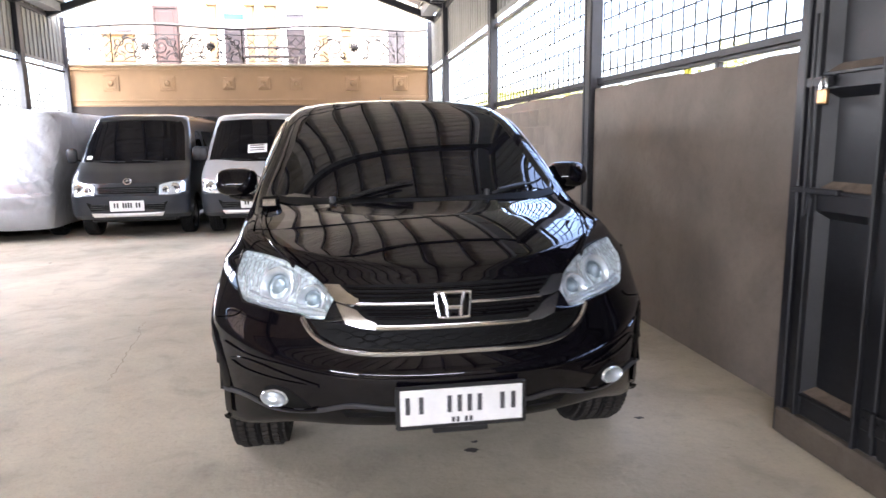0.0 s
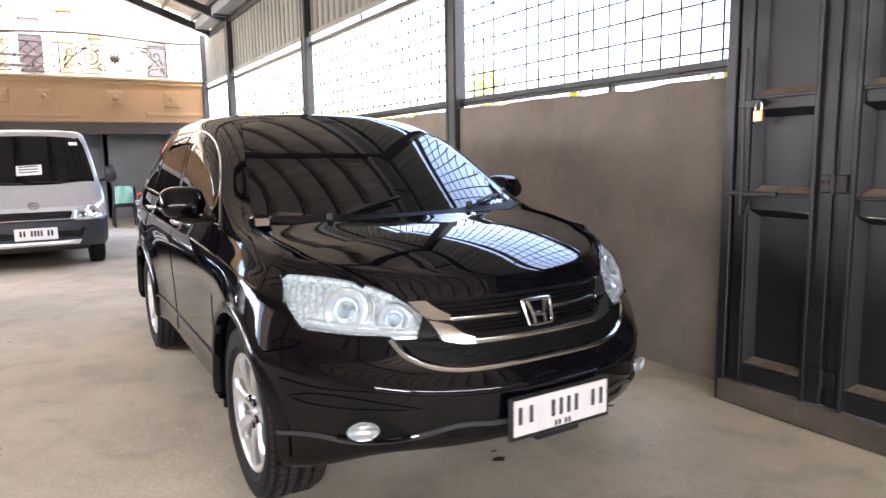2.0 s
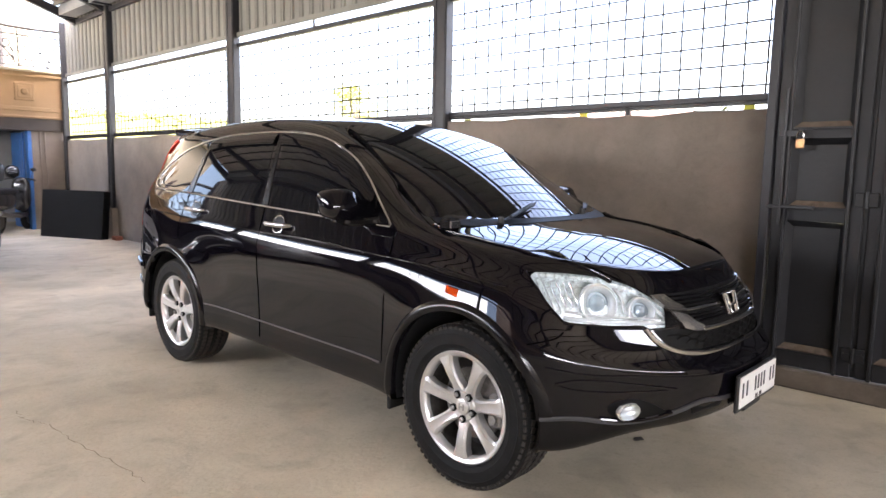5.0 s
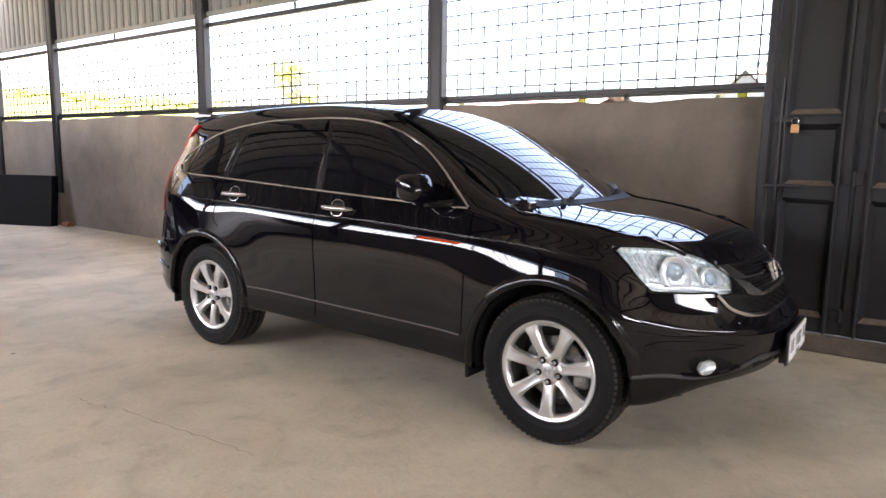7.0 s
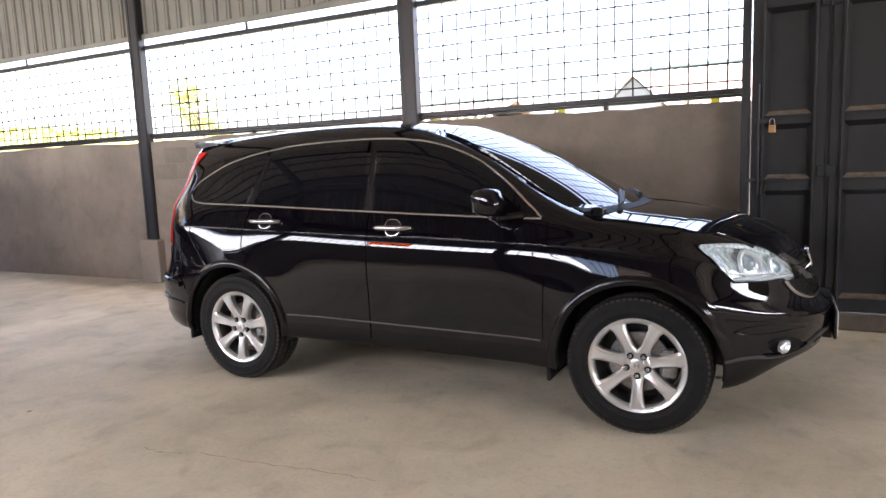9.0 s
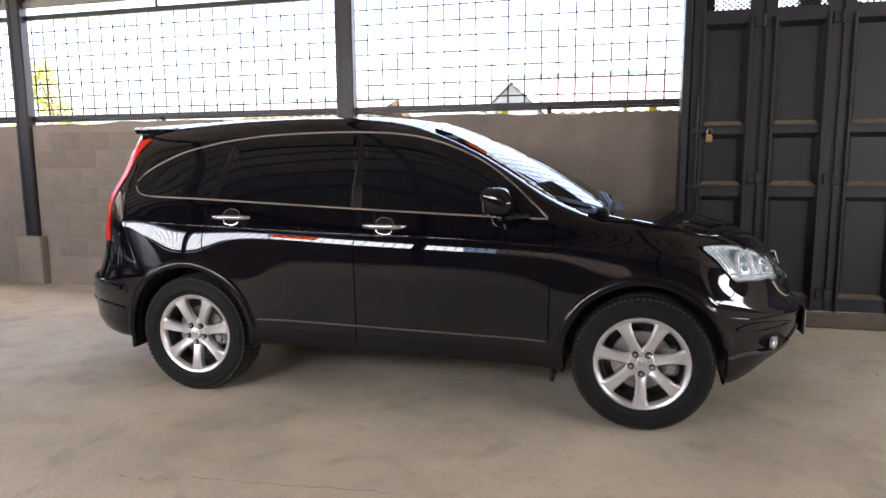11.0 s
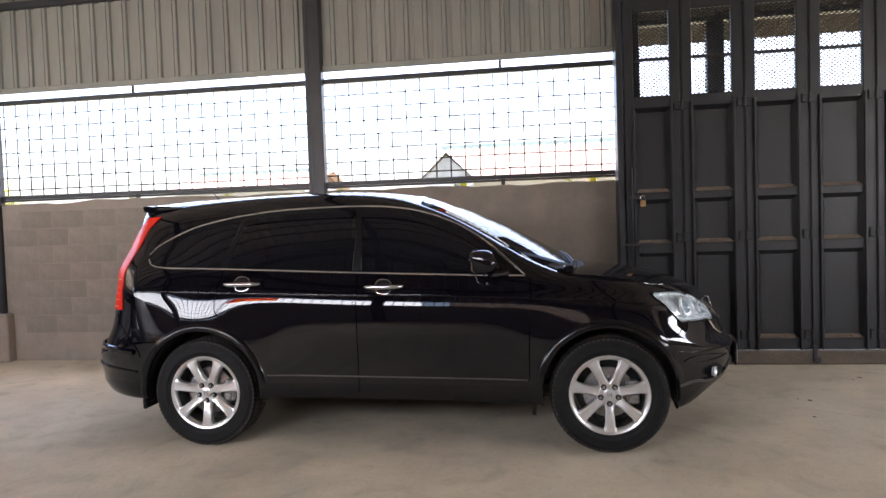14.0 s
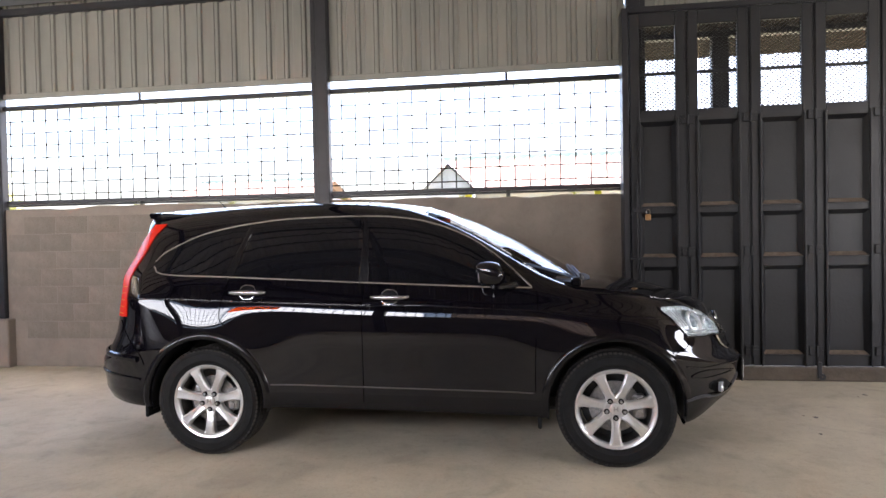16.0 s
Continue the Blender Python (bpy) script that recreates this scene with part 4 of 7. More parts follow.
def pane(ya, yb, tilt_a=0.0, tilt_b=0.0, drop=0.012):
    """Outline of a window between two uprights that lean by tilt."""
    mid = 1.17
    up = [p for p in top_line if yb + tilt_b < p[0] < ya + tilt_a]
    lo = [p for p in low_line if yb < p[0] < ya]
    pts = [(ya + tilt_a, lerp_line(top_line, ya + tilt_a))] + up + [(yb + tilt_b, lerp_line(top_line, yb + tilt_b))] + [(yb, lerp_line(low_line, yb))] + lo + [(ya, lerp_line(low_line, ya))]
    return [yz((a, b)) for a, b in pts]


SIDE = Vector((1, 0, 0))
quarter = [yz(p) for p in top_line if p[0] > 5.235] + [yz((5.235, lerp_line(top_line, 5.235))), yz((5.385, lerp_line(low_line, 5.385)))] + [yz(p) for p in low_line if p[0] > 5.39]
for nm, pts in (("front_door_glass", pane(4.395, 3.50)), ("rear_door_glass", pane(5.30, 4.465, -0.12, 0.0)), ("quarter_glass", quarter)):
    for pane_ in both(nm, skin.panel(pts, SIDE, 0.003), M_TINT, car, "dark tinted side window", smooth=True, sharp=0):
        shade_fair(pane_)
pil = [yz((4.462, lerp_line(top_line, 4.462))), yz((4.40, lerp_line(top_line, 4.40))), yz((4.40, lerp_line(low_line, 4.40))), yz((4.462, lerp_line(low_line, 4.462)))]
both("centre_pillar", skin.panel(pil, SIDE, 0.004), M_GLOSSBLK, car)
tri = [yz((3.495, lerp_line(top_line, 3.495))), yz((3.375, 1.103)), yz((3.495, lerp_line(low_line, 3.495)))]
both("sail_panel", skin.panel(tri, SIDE, 0.004), M_GLOSSBLK, car)
cp = [yz((5.228, lerp_line(top_line, 5.228))), yz((5.19, lerp_line(top_line, 5.19))), yz((5.315, lerp_line(low_line, 5.315))), yz((5.375, lerp_line(low_line, 5.375)))]
both("rear_pillar_trim", skin.panel(cp, SIDE, 0.005), M_GLOSSBLK, car)
# smoked rain visors along the top of the two doors
for ya, yb in ((4.42, 3.52), (5.22, 4.47)):
    ys = [ya + (yb - ya) * k / 24 for k in range(25)]
    rw = []
    for y in ys:
        zt = lerp_line(top_line, y)
        zl = lerp_line(low_line, y)
        hgt = min(0.07, 0.55 * (zt - zl))
        ln = skin.on([yz((y, zt - 0.004)), yz((y, zt - hgt * 0.5)), yz((y, zt - hgt))], SIDE, 0.004)
        rw.append([ln[0], ln[1] + Vector((-0.012, 0, 0)), ln[2] + Vector((-0.014, 0, 0)), ln[2] + Vector((-0.010, 0, 0.002))])
    both("rain_visor", Geo().grid(rw), M_TINT, car, "smoked rain visor", smooth=True)


def bead(pts, r, off, n=8, way=SIDE, closed=False):
    g = Geo()
    g.tube(skin.on(pts, way, off), r, n, closed)
    return g


both("window_frame_trim", bead([yz(p) for p in top_line], 0.0065, 0.004), M_CHROME, car, "bright window trim", smooth=True)
both("belt_trim", bead([yz(p) for p in low_line], 0.0065, 0.004), M_CHROME, car, "bright belt trim", smooth=True)

FRONT = Vector((0, 1, 0))


def ribbon(pts, h, d, way=FRONT, off=0.002, up=Vector((0, 0, 1))):
    """A flattened moulding of height h and depth d along a line on the body."""
    ln = skin.on(pts, way, off)
    rw = []
    for i, p in enumerate(ln):
        a, b = ln[max(0, i - 1)], ln[min(len(ln) - 1, i + 1)]
        t = (b - a).normalized()
        n = t.cross(up)
        n = n.normalized() if n.length > 1e-4 else Vector((0, -1, 0))
        if n.dot(way) > 0:
            n = -n
        s = n.cross(t).normalized()
        hh = h[i] if isinstance(h, list) else h
        rw.append([p - s * hh, p - s * hh * 0.8 + n * d * 0.8, p + n * d, p + s * hh * 0.8 + n * d * 0.8, p + s * hh, p - n * 0.004])
    g = Geo().grid(rw, True)
    k = len(rw[0])
    g.f += [tuple(range(k)), tuple((len(rw) - 1) * k + j for j in range(k))]
    return g


# seams between the panels
M_GAP = mat("panel_gap", (0.001, 0.001, 0.001), 0.9, spec=0.0)
both("front_door_seam", bead([yz(p) for p in ((3.33, 1.07), (3.325, 0.95), (3.34, 0.75), (3.345, 0.6), (3.345, 0.46))], 0.003, 0.0005, 5), M_GAP, car)
both("mid_door_seam", bead([yz((4.43, 1.12 - 0.75 * k / 8)) for k in range(9)], 0.003, 0.0005, 5), M_GAP, car)
both("rear_door_seam", bead([yz((p.y, p.z)) for p in curve([(0, 5.34, 1.165), (0, 5.38, 1.02), (0, 5.385, 0.90), (0, 5.33, 0.85)], 4)], 0.003, 0.0005, 5), M_GAP, car)
SILL_LINE = [yz((5.04 - 1.68 * k / 20, 0.478 - 0.028 * k / 20)) for k in range(21)]
both("waist_crease", ribbon([yz((p.y, p.z)) for p in curve([(0, 6.09, 1.034), (0, 5.71, 1.029), (0, 5.24, 1.012), (0, 4.44, 0.986), (0, 4.0, 0.980), (0, 3.35, 0.952), (0, 3.02, 0.936), (0, 2.64, 0.905)], 8)], 0.004, 0.003, SIDE), M_PAINT, car, "fine crease along the body side", smooth=True)
both("bumper_seam", bead([yz((p.y, p.z)) for p in curve([(0, 2.43, 0.745), (0, 2.45, 0.72), (0, 2.52, 0.70)], 5)], 0.003, 0.0005, 5), M_GAP, car)
both("rear_bumper_seam", bead([yz((p.y, p.z)) for p in curve([(0, 6.16, 0.88), (0, 6.05, 0.76), (0, 5.96, 0.66), (0, 5.93, 0.60)], 5)], 0.003, 0.0005, 5), M_GAP, car)
hood_edge = [(CX - 0.40, 2.17, 0.90), (CX - 0.56, 2.36, 0.955), (CX - 0.665, 2.55, 1.01), (CX - 0.725, 2.80, 1.06), (CX - 0.74, 3.0, 1.09), (CX - 0.735, 3.16, 1.1)]
both("hood_seam", bead(curve(hood_edge, 6), 0.0035, 0.0005, 5, Vector((0.15, 0, -1))), M_GAP, car)
both("wing_ridge", ribbon(curve([(x - 0.022, y, z) for x, y, z in hood_edge[1:]], 6), 0.010, 0.007, Vector((0.15, 0, -1)).normalized()), M_PAINT, car, "raised edge of the wing along the bonnet", smooth=True)

# dusty edge, its colour also lightened for the floor's reflection along it
both("sill_moulding", ribbon(SILL_LINE, 0.0045, 0.007, SIDE), mat("dusty_sill_edge_glint", (0.055, 0.046, 0.038), 0.5, 0.2, var=0.3, scale=9), car, "dusty edge along the sill with the floor's reflection in its colour", smooth=True)

# windscreen, cowl and wipers
WS = Vector((0, 0.72, -0.69)).normalized()
half_ws = [(0.0, 3.03), (0.25, 3.045), (0.5, 3.10), (0.66, 3.17), (0.72, 3.24), (0.69, 3.42), (0.645, 3.66), (0.60, 3.86), (0.565, 4.0), (0.53, 4.055), (0.3, 4.10), (0.0, 4.115)]
ws_pts = [(CX + x, y, top_z(x, y)) for x, y in half_ws] + [(CX - x, y, top_z(x, y)) for x, y in half_ws[::-1][1:-1]]
us = np.linspace(0, 1, 40)
edge_rise = np.poly1d(np.polyfit(us, [top_z(0.727 - 0.19 * u, 3.235 + 0.815 * u) + 0.008 for u in us], 3))
rws = []
for i in range(33):
    u = i / 32
    ex, ey = 0.727 - 0.19 * u, 3.235 + 0.815 * u
    cen, edg = Vector((0, 3.02 + 1.09 * u, 1.122 + 0.512 * u + 0.175 * u * (1 - u))), Vector((ex, ey, edge_rise(u)))
    ln = []
    for j in range(-20, 21):
        w = abs(j / 20) ** 2.05
        ln.append((CX + ex * j / 20, cen.y + (edg.y - cen.y) * w, cen.z + (edg.z - cen.z) * w))
    ln = [(ln[0][0] - 0.003, ln[0][1], ln[0][2] - 0.03)] + ln + [(ln[-1][0] + 0.003, ln[-1][1], ln[-1][2] - 0.03)]
    rws.append(ln)
rws.insert(0, [(x, y - 0.002, z - 0.03) for x, y, z in rws[0]])
rws.append([(x, y + 0.002, z - 0.03) for x, y, z in rws[-1]])
glass = Geo().grid(rws)
part("windscreen", glass, M_TINT, car, "dark tinted windscreen", smooth=True, sharp=30)
hull = Skin(Geo().add(full.v, full.f).add(glass.v, glass.f))
band = [(CX + x, y, top_z(x, y)) for x, y in ((0.0, 4.06), (0.3, 4.045), (0.545, 4.0), (0.53, 4.055), (0.3, 4.10), (0.0, 4.115), (-0.3, 4.10), (-0.53, 4.055), (-0.545, 4.0), (-0.3, 4.045))]
cowl = [(CX + x, y, top_z(x, y)) for x, y in ((0.0, 3.03), (0.25, 3.045), (0.5, 3.10), (0.66, 3.17), (0.72, 3.23), (0.735, 3.17), (0.6, 3.06), (0.3, 2.975), (0.0, 2.96), (-0.3, 2.975), (-0.6, 3.06), (-0.735, 3.17), (-0.72, 3.23), (-0.66, 3.17), (-0.5, 3.10), (-0.25, 3.045))]
part("cowl_panel", skin.panel(cowl, Vector((0, 0.3, -1)), 0.003, 0.05), M_GRILLE, car, "black plastic cowl below the windscreen", smooth=True)
for pv, tip in (((-0.43, 3.035), (0.0, 3.115)), ((0.34, 3.06), (0.665, 3.225))):
    down = Vector((0, 0, -1))
    wiper = part("wiper", Geo().lathe([(0, 0.002), (0.03, 0.014), (0, 0.018)], hull.on([(CX + pv[0], pv[1], 2.0)], down, 0.0)[0], "z", 12), M_TRIM, car, "black windscreen wiper")
    ln = [(CX + pv[0] + (tip[0] - pv[0]) * k / 10, pv[1] + (tip[1] - pv[1]) * k / 10, 2.0) for k in range(11)]
    arm = [p + Vector((0, -0.006, 0.006)) for p in hull.on(ln[2:9], down, 0.012)]
    part("wiper_arm", Geo().tube(arm, [0.009 - 0.0006 * k for k in range(7)], 6), M_TRIM, wiper, smooth=True)
    bl = hull.on([(p[0] + 0.06 * (0.5 - k / 10), p[1] + 0.008, p[2]) for k, p in enumerate(ln)], down, 0.008)
    part("wiper_blade", Geo().tube(bl, 0.006, 6), M_TRIM, wiper, smooth=True)
    sp = [p + Vector((0, -0.008, 0.012)) for p in bl[2:9]]
    part("blade_spine", Geo().tube(sp, 0.003, 6), M_TRIM, wiper, smooth=True)

# bright strip over the rear glass edge of the roof and the rear wing
rws = []
for k in range(25):
    x = -0.585 + 1.17 * k / 24
    y1 = 6.30 - 0.52 * abs(x) ** 1.5
    y0 = 5.80 - 0.16 * abs(x) ** 1.5
    zt = 1.630 - 0.035 * abs(x) ** 2
    zr = top_z(x, y0)
    prof = [(y0, zr - 0.012), (y0 + 0.03, zr + 0.002), ((y0 + y1) / 2, 0.5 * (zr + zt) + 0.004), (y1 - 0.012, zt), (y1, zt - 0.010), (y1 - 0.012, zt - 0.040), (y1 - 0.10, zt - 0.050), (y1 - 0.20, zt - 0.046), (y0 + 0.06, zr - 0.05)]
    rws.append([(CX + x, a, b) for a, b in prof])
g = Geo().grid(rws, True)
g.f += [tuple(range(9)), tuple(24 * 9 + k for k in range(9))]
part("rear_spoiler", g, M_PAINT, car, "black roof spoiler", smooth=True, sharp=40)
g = Geo()
ap = skin.on([(CX, 5.78, 2)], Vector((0, 0, -1)), 0)[0]
g.tube([ap, ap + Vector((0, 0.0, 0.012))], 0.018, 10)
g.tube([ap + Vector((0, 0, 0.01)), ap + Vector((0, 0.10, 0.11))], 0.004, 6)
part("aerial", g, M_TRIM, car, "short black aerial")

# tail lamps
TAIL_WAY = Vector((0.82, -0.57, 0)).normalized()
tin = [(-0.625, 5.885, 1.535), (-0.705, 6.00, 1.37), (-0.745, 6.065, 1.26), (-0.80, 6.10, 1.13), (-0.845, 6.095, 1.02), (-0.855, 6.09, 0.91)]
tout = [(-0.56, 6.42, 0.895), (-0.56, 6.39, 1.05), (-0.56, 6.33, 1.20), (-0.56, 6.16, 1.36), (-0.56, 5.97, 1.53)]
tail = [(CX + p[0], p[1], p[2]) for p in [*curve(tin, 5), *curve(tout, 5)]]
for ob in both("tail_lamp", skin.panel(tail, TAIL_WAY, 0.006, 0.025, 0.012), M_RED, car, "tall red tail lamp", smooth=True, sharp=40):
    pass
g = Geo()
for k in range(5):
    z = 0.93 + 0.045 * k
    g.tube(skin.on([(CX - 0.80 + 0.035 * j, 6.12 + 0.04 * j, z) for j in range(5)], TAIL_WAY, 0.0068), 0.0022, 5)
both("tail_lamp_rib", g, M_AMBER, car)

# head lamps: bowl, reflectors and clear cover
head = [Vector((CX + p.x, p.y, p.z)) for p in HEAD_LINE]  # the opening cut into the wings
both("head_lamp_bowl", skin.panel(head, HEAD_WAY, -0.05, 0.03, -0.0001), M_LAMPBODY, car, "silvery head lamp bowl", smooth=True, sharp=60)
both("head_lamp_rim", bead(head, 0.004, 0.003, 6, HEAD_WAY, True), M_GLOSSBLK, car, smooth=True)
for (px, py, pz), rad in (((-0.655, 2.36, 0.868), 0.074), ((-0.515, 2.25, 0.832), 0.056)):
    c = skin.on([(CX + px, py, pz)], HEAD_WAY, -0.034)[0]
    m = HEAD_WAY.to_track_quat("Z", "Y").to_matrix().to_4x4()
    g = Geo()
    g.lathe([(0.014, rad * 0.60), (0.0, rad * 0.66), (-0.010, rad * 0.80), (-0.018, rad * 0.97), (-0.016, rad * 1.06), (0.004, rad * 1.12)], (0, 0, 0), "z", 40)
    g.v = [tuple(c + (m @ Vector(p))) for p in g.v]
    obs = both("lamp_reflector", g, M_BRIGHT, car, "round chrome reflector", smooth=True, sharp=40)
    dark = Geo().lathe([(0.010, 0.0005), (0.012, rad * 0.58), (0.006, rad * 0.63)], (0, 0, 0), "z", 32)
    bulb = Geo().lathe([(-0.024, 0.0005), (-0.021, rad * 0.20), (-0.010, rad * 0.38), (0.009, rad * 0.46)], (0, 0, 0), "z", 28)
    for nm, piece, mt in (("lamp_cup", dark, M_LAMPDARK), ("projector_lens", bulb, M_BULB)):
        piece.v = [tuple(c + (m @ Vector(p))) for p in piece.v]
        for o, s in zip(obs, (0, 1)):
            h = Geo()
            h.v, h.f = list(piece.v), list(piece.f)
            if s:
                h.v = [(2 * CX - p[0], p[1], p[2]) for p in h.v]
            part(nm, h, mt, o, smooth=True)
for cover in both("head_lamp_cover", skin.panel(head, HEAD_WAY, 0.004, 0.03, 0.004), M_LENS, car, "clear head lamp cover", smooth=True, sharp=40):
    cover.visible_shadow = False
# ribs of the outer reflector behind the clear cover
for k in range(6):
    x, y = -0.792 + 0.017 * k, 2.565 - 0.022 * k
    rib = Geo().tube(skin.on([(CX + x - 0.004 * j, y - 0.012 * j, 0.935 - 0.025 * j) for j in range(6 - k // 3)], HEAD_WAY, -0.034), 0.004, 5)
    both("lamp_rib", rib, M_BRIGHT, car, smooth=True)
# stepped chrome ledges along the foot of the lamp and between the two bowls
for pts, r in ((((-0.79, 2.43, 0.800), (-0.68, 2.32, 0.786), (-0.56, 2.25, 0.778), (-0.44, 2.19, 0.770)), 0.009),
               (((-0.775, 2.44, 0.822), (-0.68, 2.34, 0.806), (-0.57, 2.26, 0.796), (-0.46, 2.20, 0.786)), 0.005),
               (((-0.585, 2.33, 0.925), (-0.575, 2.30, 0.87), (-0.59, 2.28, 0.82)), 0.007),
               (((-0.455, 2.24, 0.85), (-0.45, 2.21, 0.82), (-0.43, 2.19, 0.785)), 0.007)):
    ledge_ = Geo().tube(skin.on(curve([(CX + a, b, c) for a, b, c in pts], 6), HEAD_WAY, -0.026), r, 8)
    both("lamp_step", ledge_, M_BRIGHT, car, smooth=True)
brow = curve([(CX - 0.785, 2.60, 0.952), (CX - 0.70, 2.48, 0.948), (CX - 0.60, 2.38, 0.928), (CX - 0.50, 2.29, 0.885)], 6)
both("lamp_brow", Geo().tube(skin.on(brow, HEAD_WAY, -0.018), 0.011, 8), M_LAMPBODY, car, smooth=True)

# grille


def xz(x, z, y=1.5):
    return (CX + x, y, z)


def mirror_line(pts):
    return [xz(x, z) for x, z in pts] + [xz(-x, z) for x, z in pts[::-1] if x]


gl_up = mirror_line([(-0.405, 0.872), (-0.37, 0.815), (-0.33, 0.760), (-0.285, 0.740), (-0.14, 0.737), (0.0, 0.737)])
gl_up += [xz(x, 0.872 + 0.004 * (1 - (x / 0.40) ** 2)) for x in (0.26, 0.13, 0.0, -0.13, -0.26)]
part("upper_grille", skin.panel(gl_up, FRONT, 0.003, 0.04), M_GRILLE, car, "black upper grille", smooth=True)
gl_lo = mirror_line([(-0.520, 0.748), (-0.485, 0.700), (-0.42, 0.672), (-0.32, 0.660), (-0.15, 0.660), (0.0, 0.661)])
gl_lo += [p for p in mirror_line([(-0.395, 0.745), (-0.335, 0.731), (-0.24, 0.727), (-0.1, 0.727), (0.0, 0.727)])][::-1]
part("lower_grille", skin.panel(gl_lo, FRONT, 0.003, 0.03), M_GRILLE, car, "black honeycomb lower grille", smooth=True)
M_SATIN = mat("satin_chrome", (0.62, 0.60, 0.58), 0.20, 1.0)
# two chrome wings on each side run into the upper and the lower bar
WING_WAY = Vector((0.34, 0.94, 0)).normalized()
for pts in ([(-0.462, 0.869), (-0.405, 0.871), (-0.375, 0.842), (-0.340, 0.819), (-0.340, 0.803), (-0.395, 0.806), (-0.425, 0.814)],
            [(-0.421, 0.808), (-0.392, 0.801), (-0.350, 0.790), (-0.318, 0.764), (-0.280, 0.749), (-0.280, 0.728), (-0.335, 0.731), (-0.388, 0.746), (-0.404, 0.778)]):
    wing = skin.on([xz(x, z) for x, z in pts], FRONT, 0.0)
    both("grille_wing", skin.panel(wing, WING_WAY, 0.014, 0.02, 0.016), M_SATIN, car, "broad chrome wing beside the grille", smooth=True, sharp=50)
part("lower_grille_bar", ribbon([xz(-0.285 + 0.57 * k / 24, 0.738) for k in range(25)], 0.0105, 0.016), M_SATIN, car, "chrome bar under the upper grille", smooth=True, sharp=50)
u2 = [Vector(p) for p in curve(mirror_line([(-0.548, 0.757), (-0.508, 0.700), (-0.43, 0.662), (-0.32, 0.648), (-0.15, 0.648), (0.0, 0.649)]), 6)]
part("lower_chrome_line", ribbon(u2, 0.010, 0.010), M_CHROME, car, "slim chrome line under the lower grille", smooth=True, sharp=50)
for s in (-1, 1):
    part("grille_bar", ribbon([xz(s * (0.345 - 0.275 * k / 6), 0.811 - 0.002 * k / 6) for k in range(7)], 0.0085, 0.014), M_CHROME, car, "chrome middle grille bar", smooth=True, sharp=50)
for z, w in ((0.862, 0.38), (0.846, 0.365), (0.830, 0.35), (0.793, 0.335), (0.779, 0.31), (0.767, 0.285)):
    part("grille_slat", ribbon([xz(-w + 2 * w * k / 16, z) for k in range(17)], 0.004, 0.010), M_GLOSSBLK, car, smooth=True)
g = Geo()
for r in range(5):
    z = 0.667 + 0.0125 * r
    w = 0.31 + 0.04 * r
    ln, k = [], 0
    x = -w
    while x <= w:
        ln.append(xz(x, min(0.726, z + (0.006 if k % 4 in (1, 2) else -0.006) + 0.18 * max(0, abs(x) - 0.2) ** 2)))
        x += 0.024
        k += 1
    g.tube(skin.on(ln, FRONT, 0.005), 0.0025, 5)
part("honeycomb", g, M_GRILLE, car)

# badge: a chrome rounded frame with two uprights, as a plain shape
bd = part("badge", Geo().add([(p.x, p.y, p.z) for p in skin.on([xz(-0.048, 0.772), xz(0.048, 0.772), xz(0.055, 0.852), xz(-0.055, 0.852)], FRONT, 0.016)], [(0, 1, 2, 3)]), M_GLOSSBLK, car, "chrome badge on the grille")
by = skin.on([xz(0, 0.80)], FRONT, 0.034)[0].y


def badge_pt(x, z):
    return (CX + x * 1.04, by + (z - 0.80) * 0.30, 0.808 + (z - 0.80) * 0.88)


g = Geo()
g.tube(curve([badge_pt(*p) for p in ((-0.042, 0.752), (0.042, 0.752), (0.053, 0.767), (0.061, 0.838), (0.051, 0.849), (-0.051, 0.849), (-0.061, 0.838), (-0.053, 0.767))], 4, True), 0.0065, 8, True)
part("badge_frame", g, M_CHROME, bd, smooth=True)
for s in (-1, 1):
    g = Geo()
    g.tube([badge_pt(s * 0.022, 0.755), badge_pt(s * 0.026, 0.80), badge_pt(s * 0.040, 0.848)], [0.010, 0.008, 0.011], 8)
    part("badge_upright", g, M_CHROME, bd, smooth=True)
g = Geo()
g.tube([badge_pt(-0.025, 0.79), badge_pt(0.025, 0.79)], 0.009, 8)
part("badge_bridge", g, M_CHROME, bd, smooth=True)

M_PLATEINK = mat("faded_plate_print", (0.05, 0.05, 0.055), 0.6)
# number plate: white board in a black frame, characters as plain bars
py = skin.on([xz(0, 0.48)], FRONT, 0.03)[0].y
plate = part("number_plate", Geo().box(CX - 0.232, CX + 0.238, py, py + 0.016, 0.395, 0.555, 0.006), M_TRIM, car, "white number plate with plain dark bars in a black frame")
part("plate_board", Geo().box(CX - 0.216, CX + 0.222, py - 0.005, py + 0.004, 0.413, 0.543, 0.003), M_WHITE, plate)
for x0 in (-0.198, -0.150, -0.050, -0.014, 0.022, 0.058, 0.140, 0.180):
    part("plate_bar", Geo().box(CX + x0, CX + x0 + 0.016, py - 0.0065, py - 0.004, 0.456, 0.518), M_PLATEINK, plate)
for x0 in (-0.035, -0.018, 0.012, 0.029):
    part("plate_small_bar", Geo().box(CX + x0, CX + x0 + 0.011, py - 0.0065, py - 0.004, 0.419, 0.438), M_PLATEINK, plate)
part("plate_bracket", Geo().box(CX - 0.1, CX + 0.1, py + 0.014, py + 0.06, 0.37, 0.47, 0.004), M_TRIM, car)

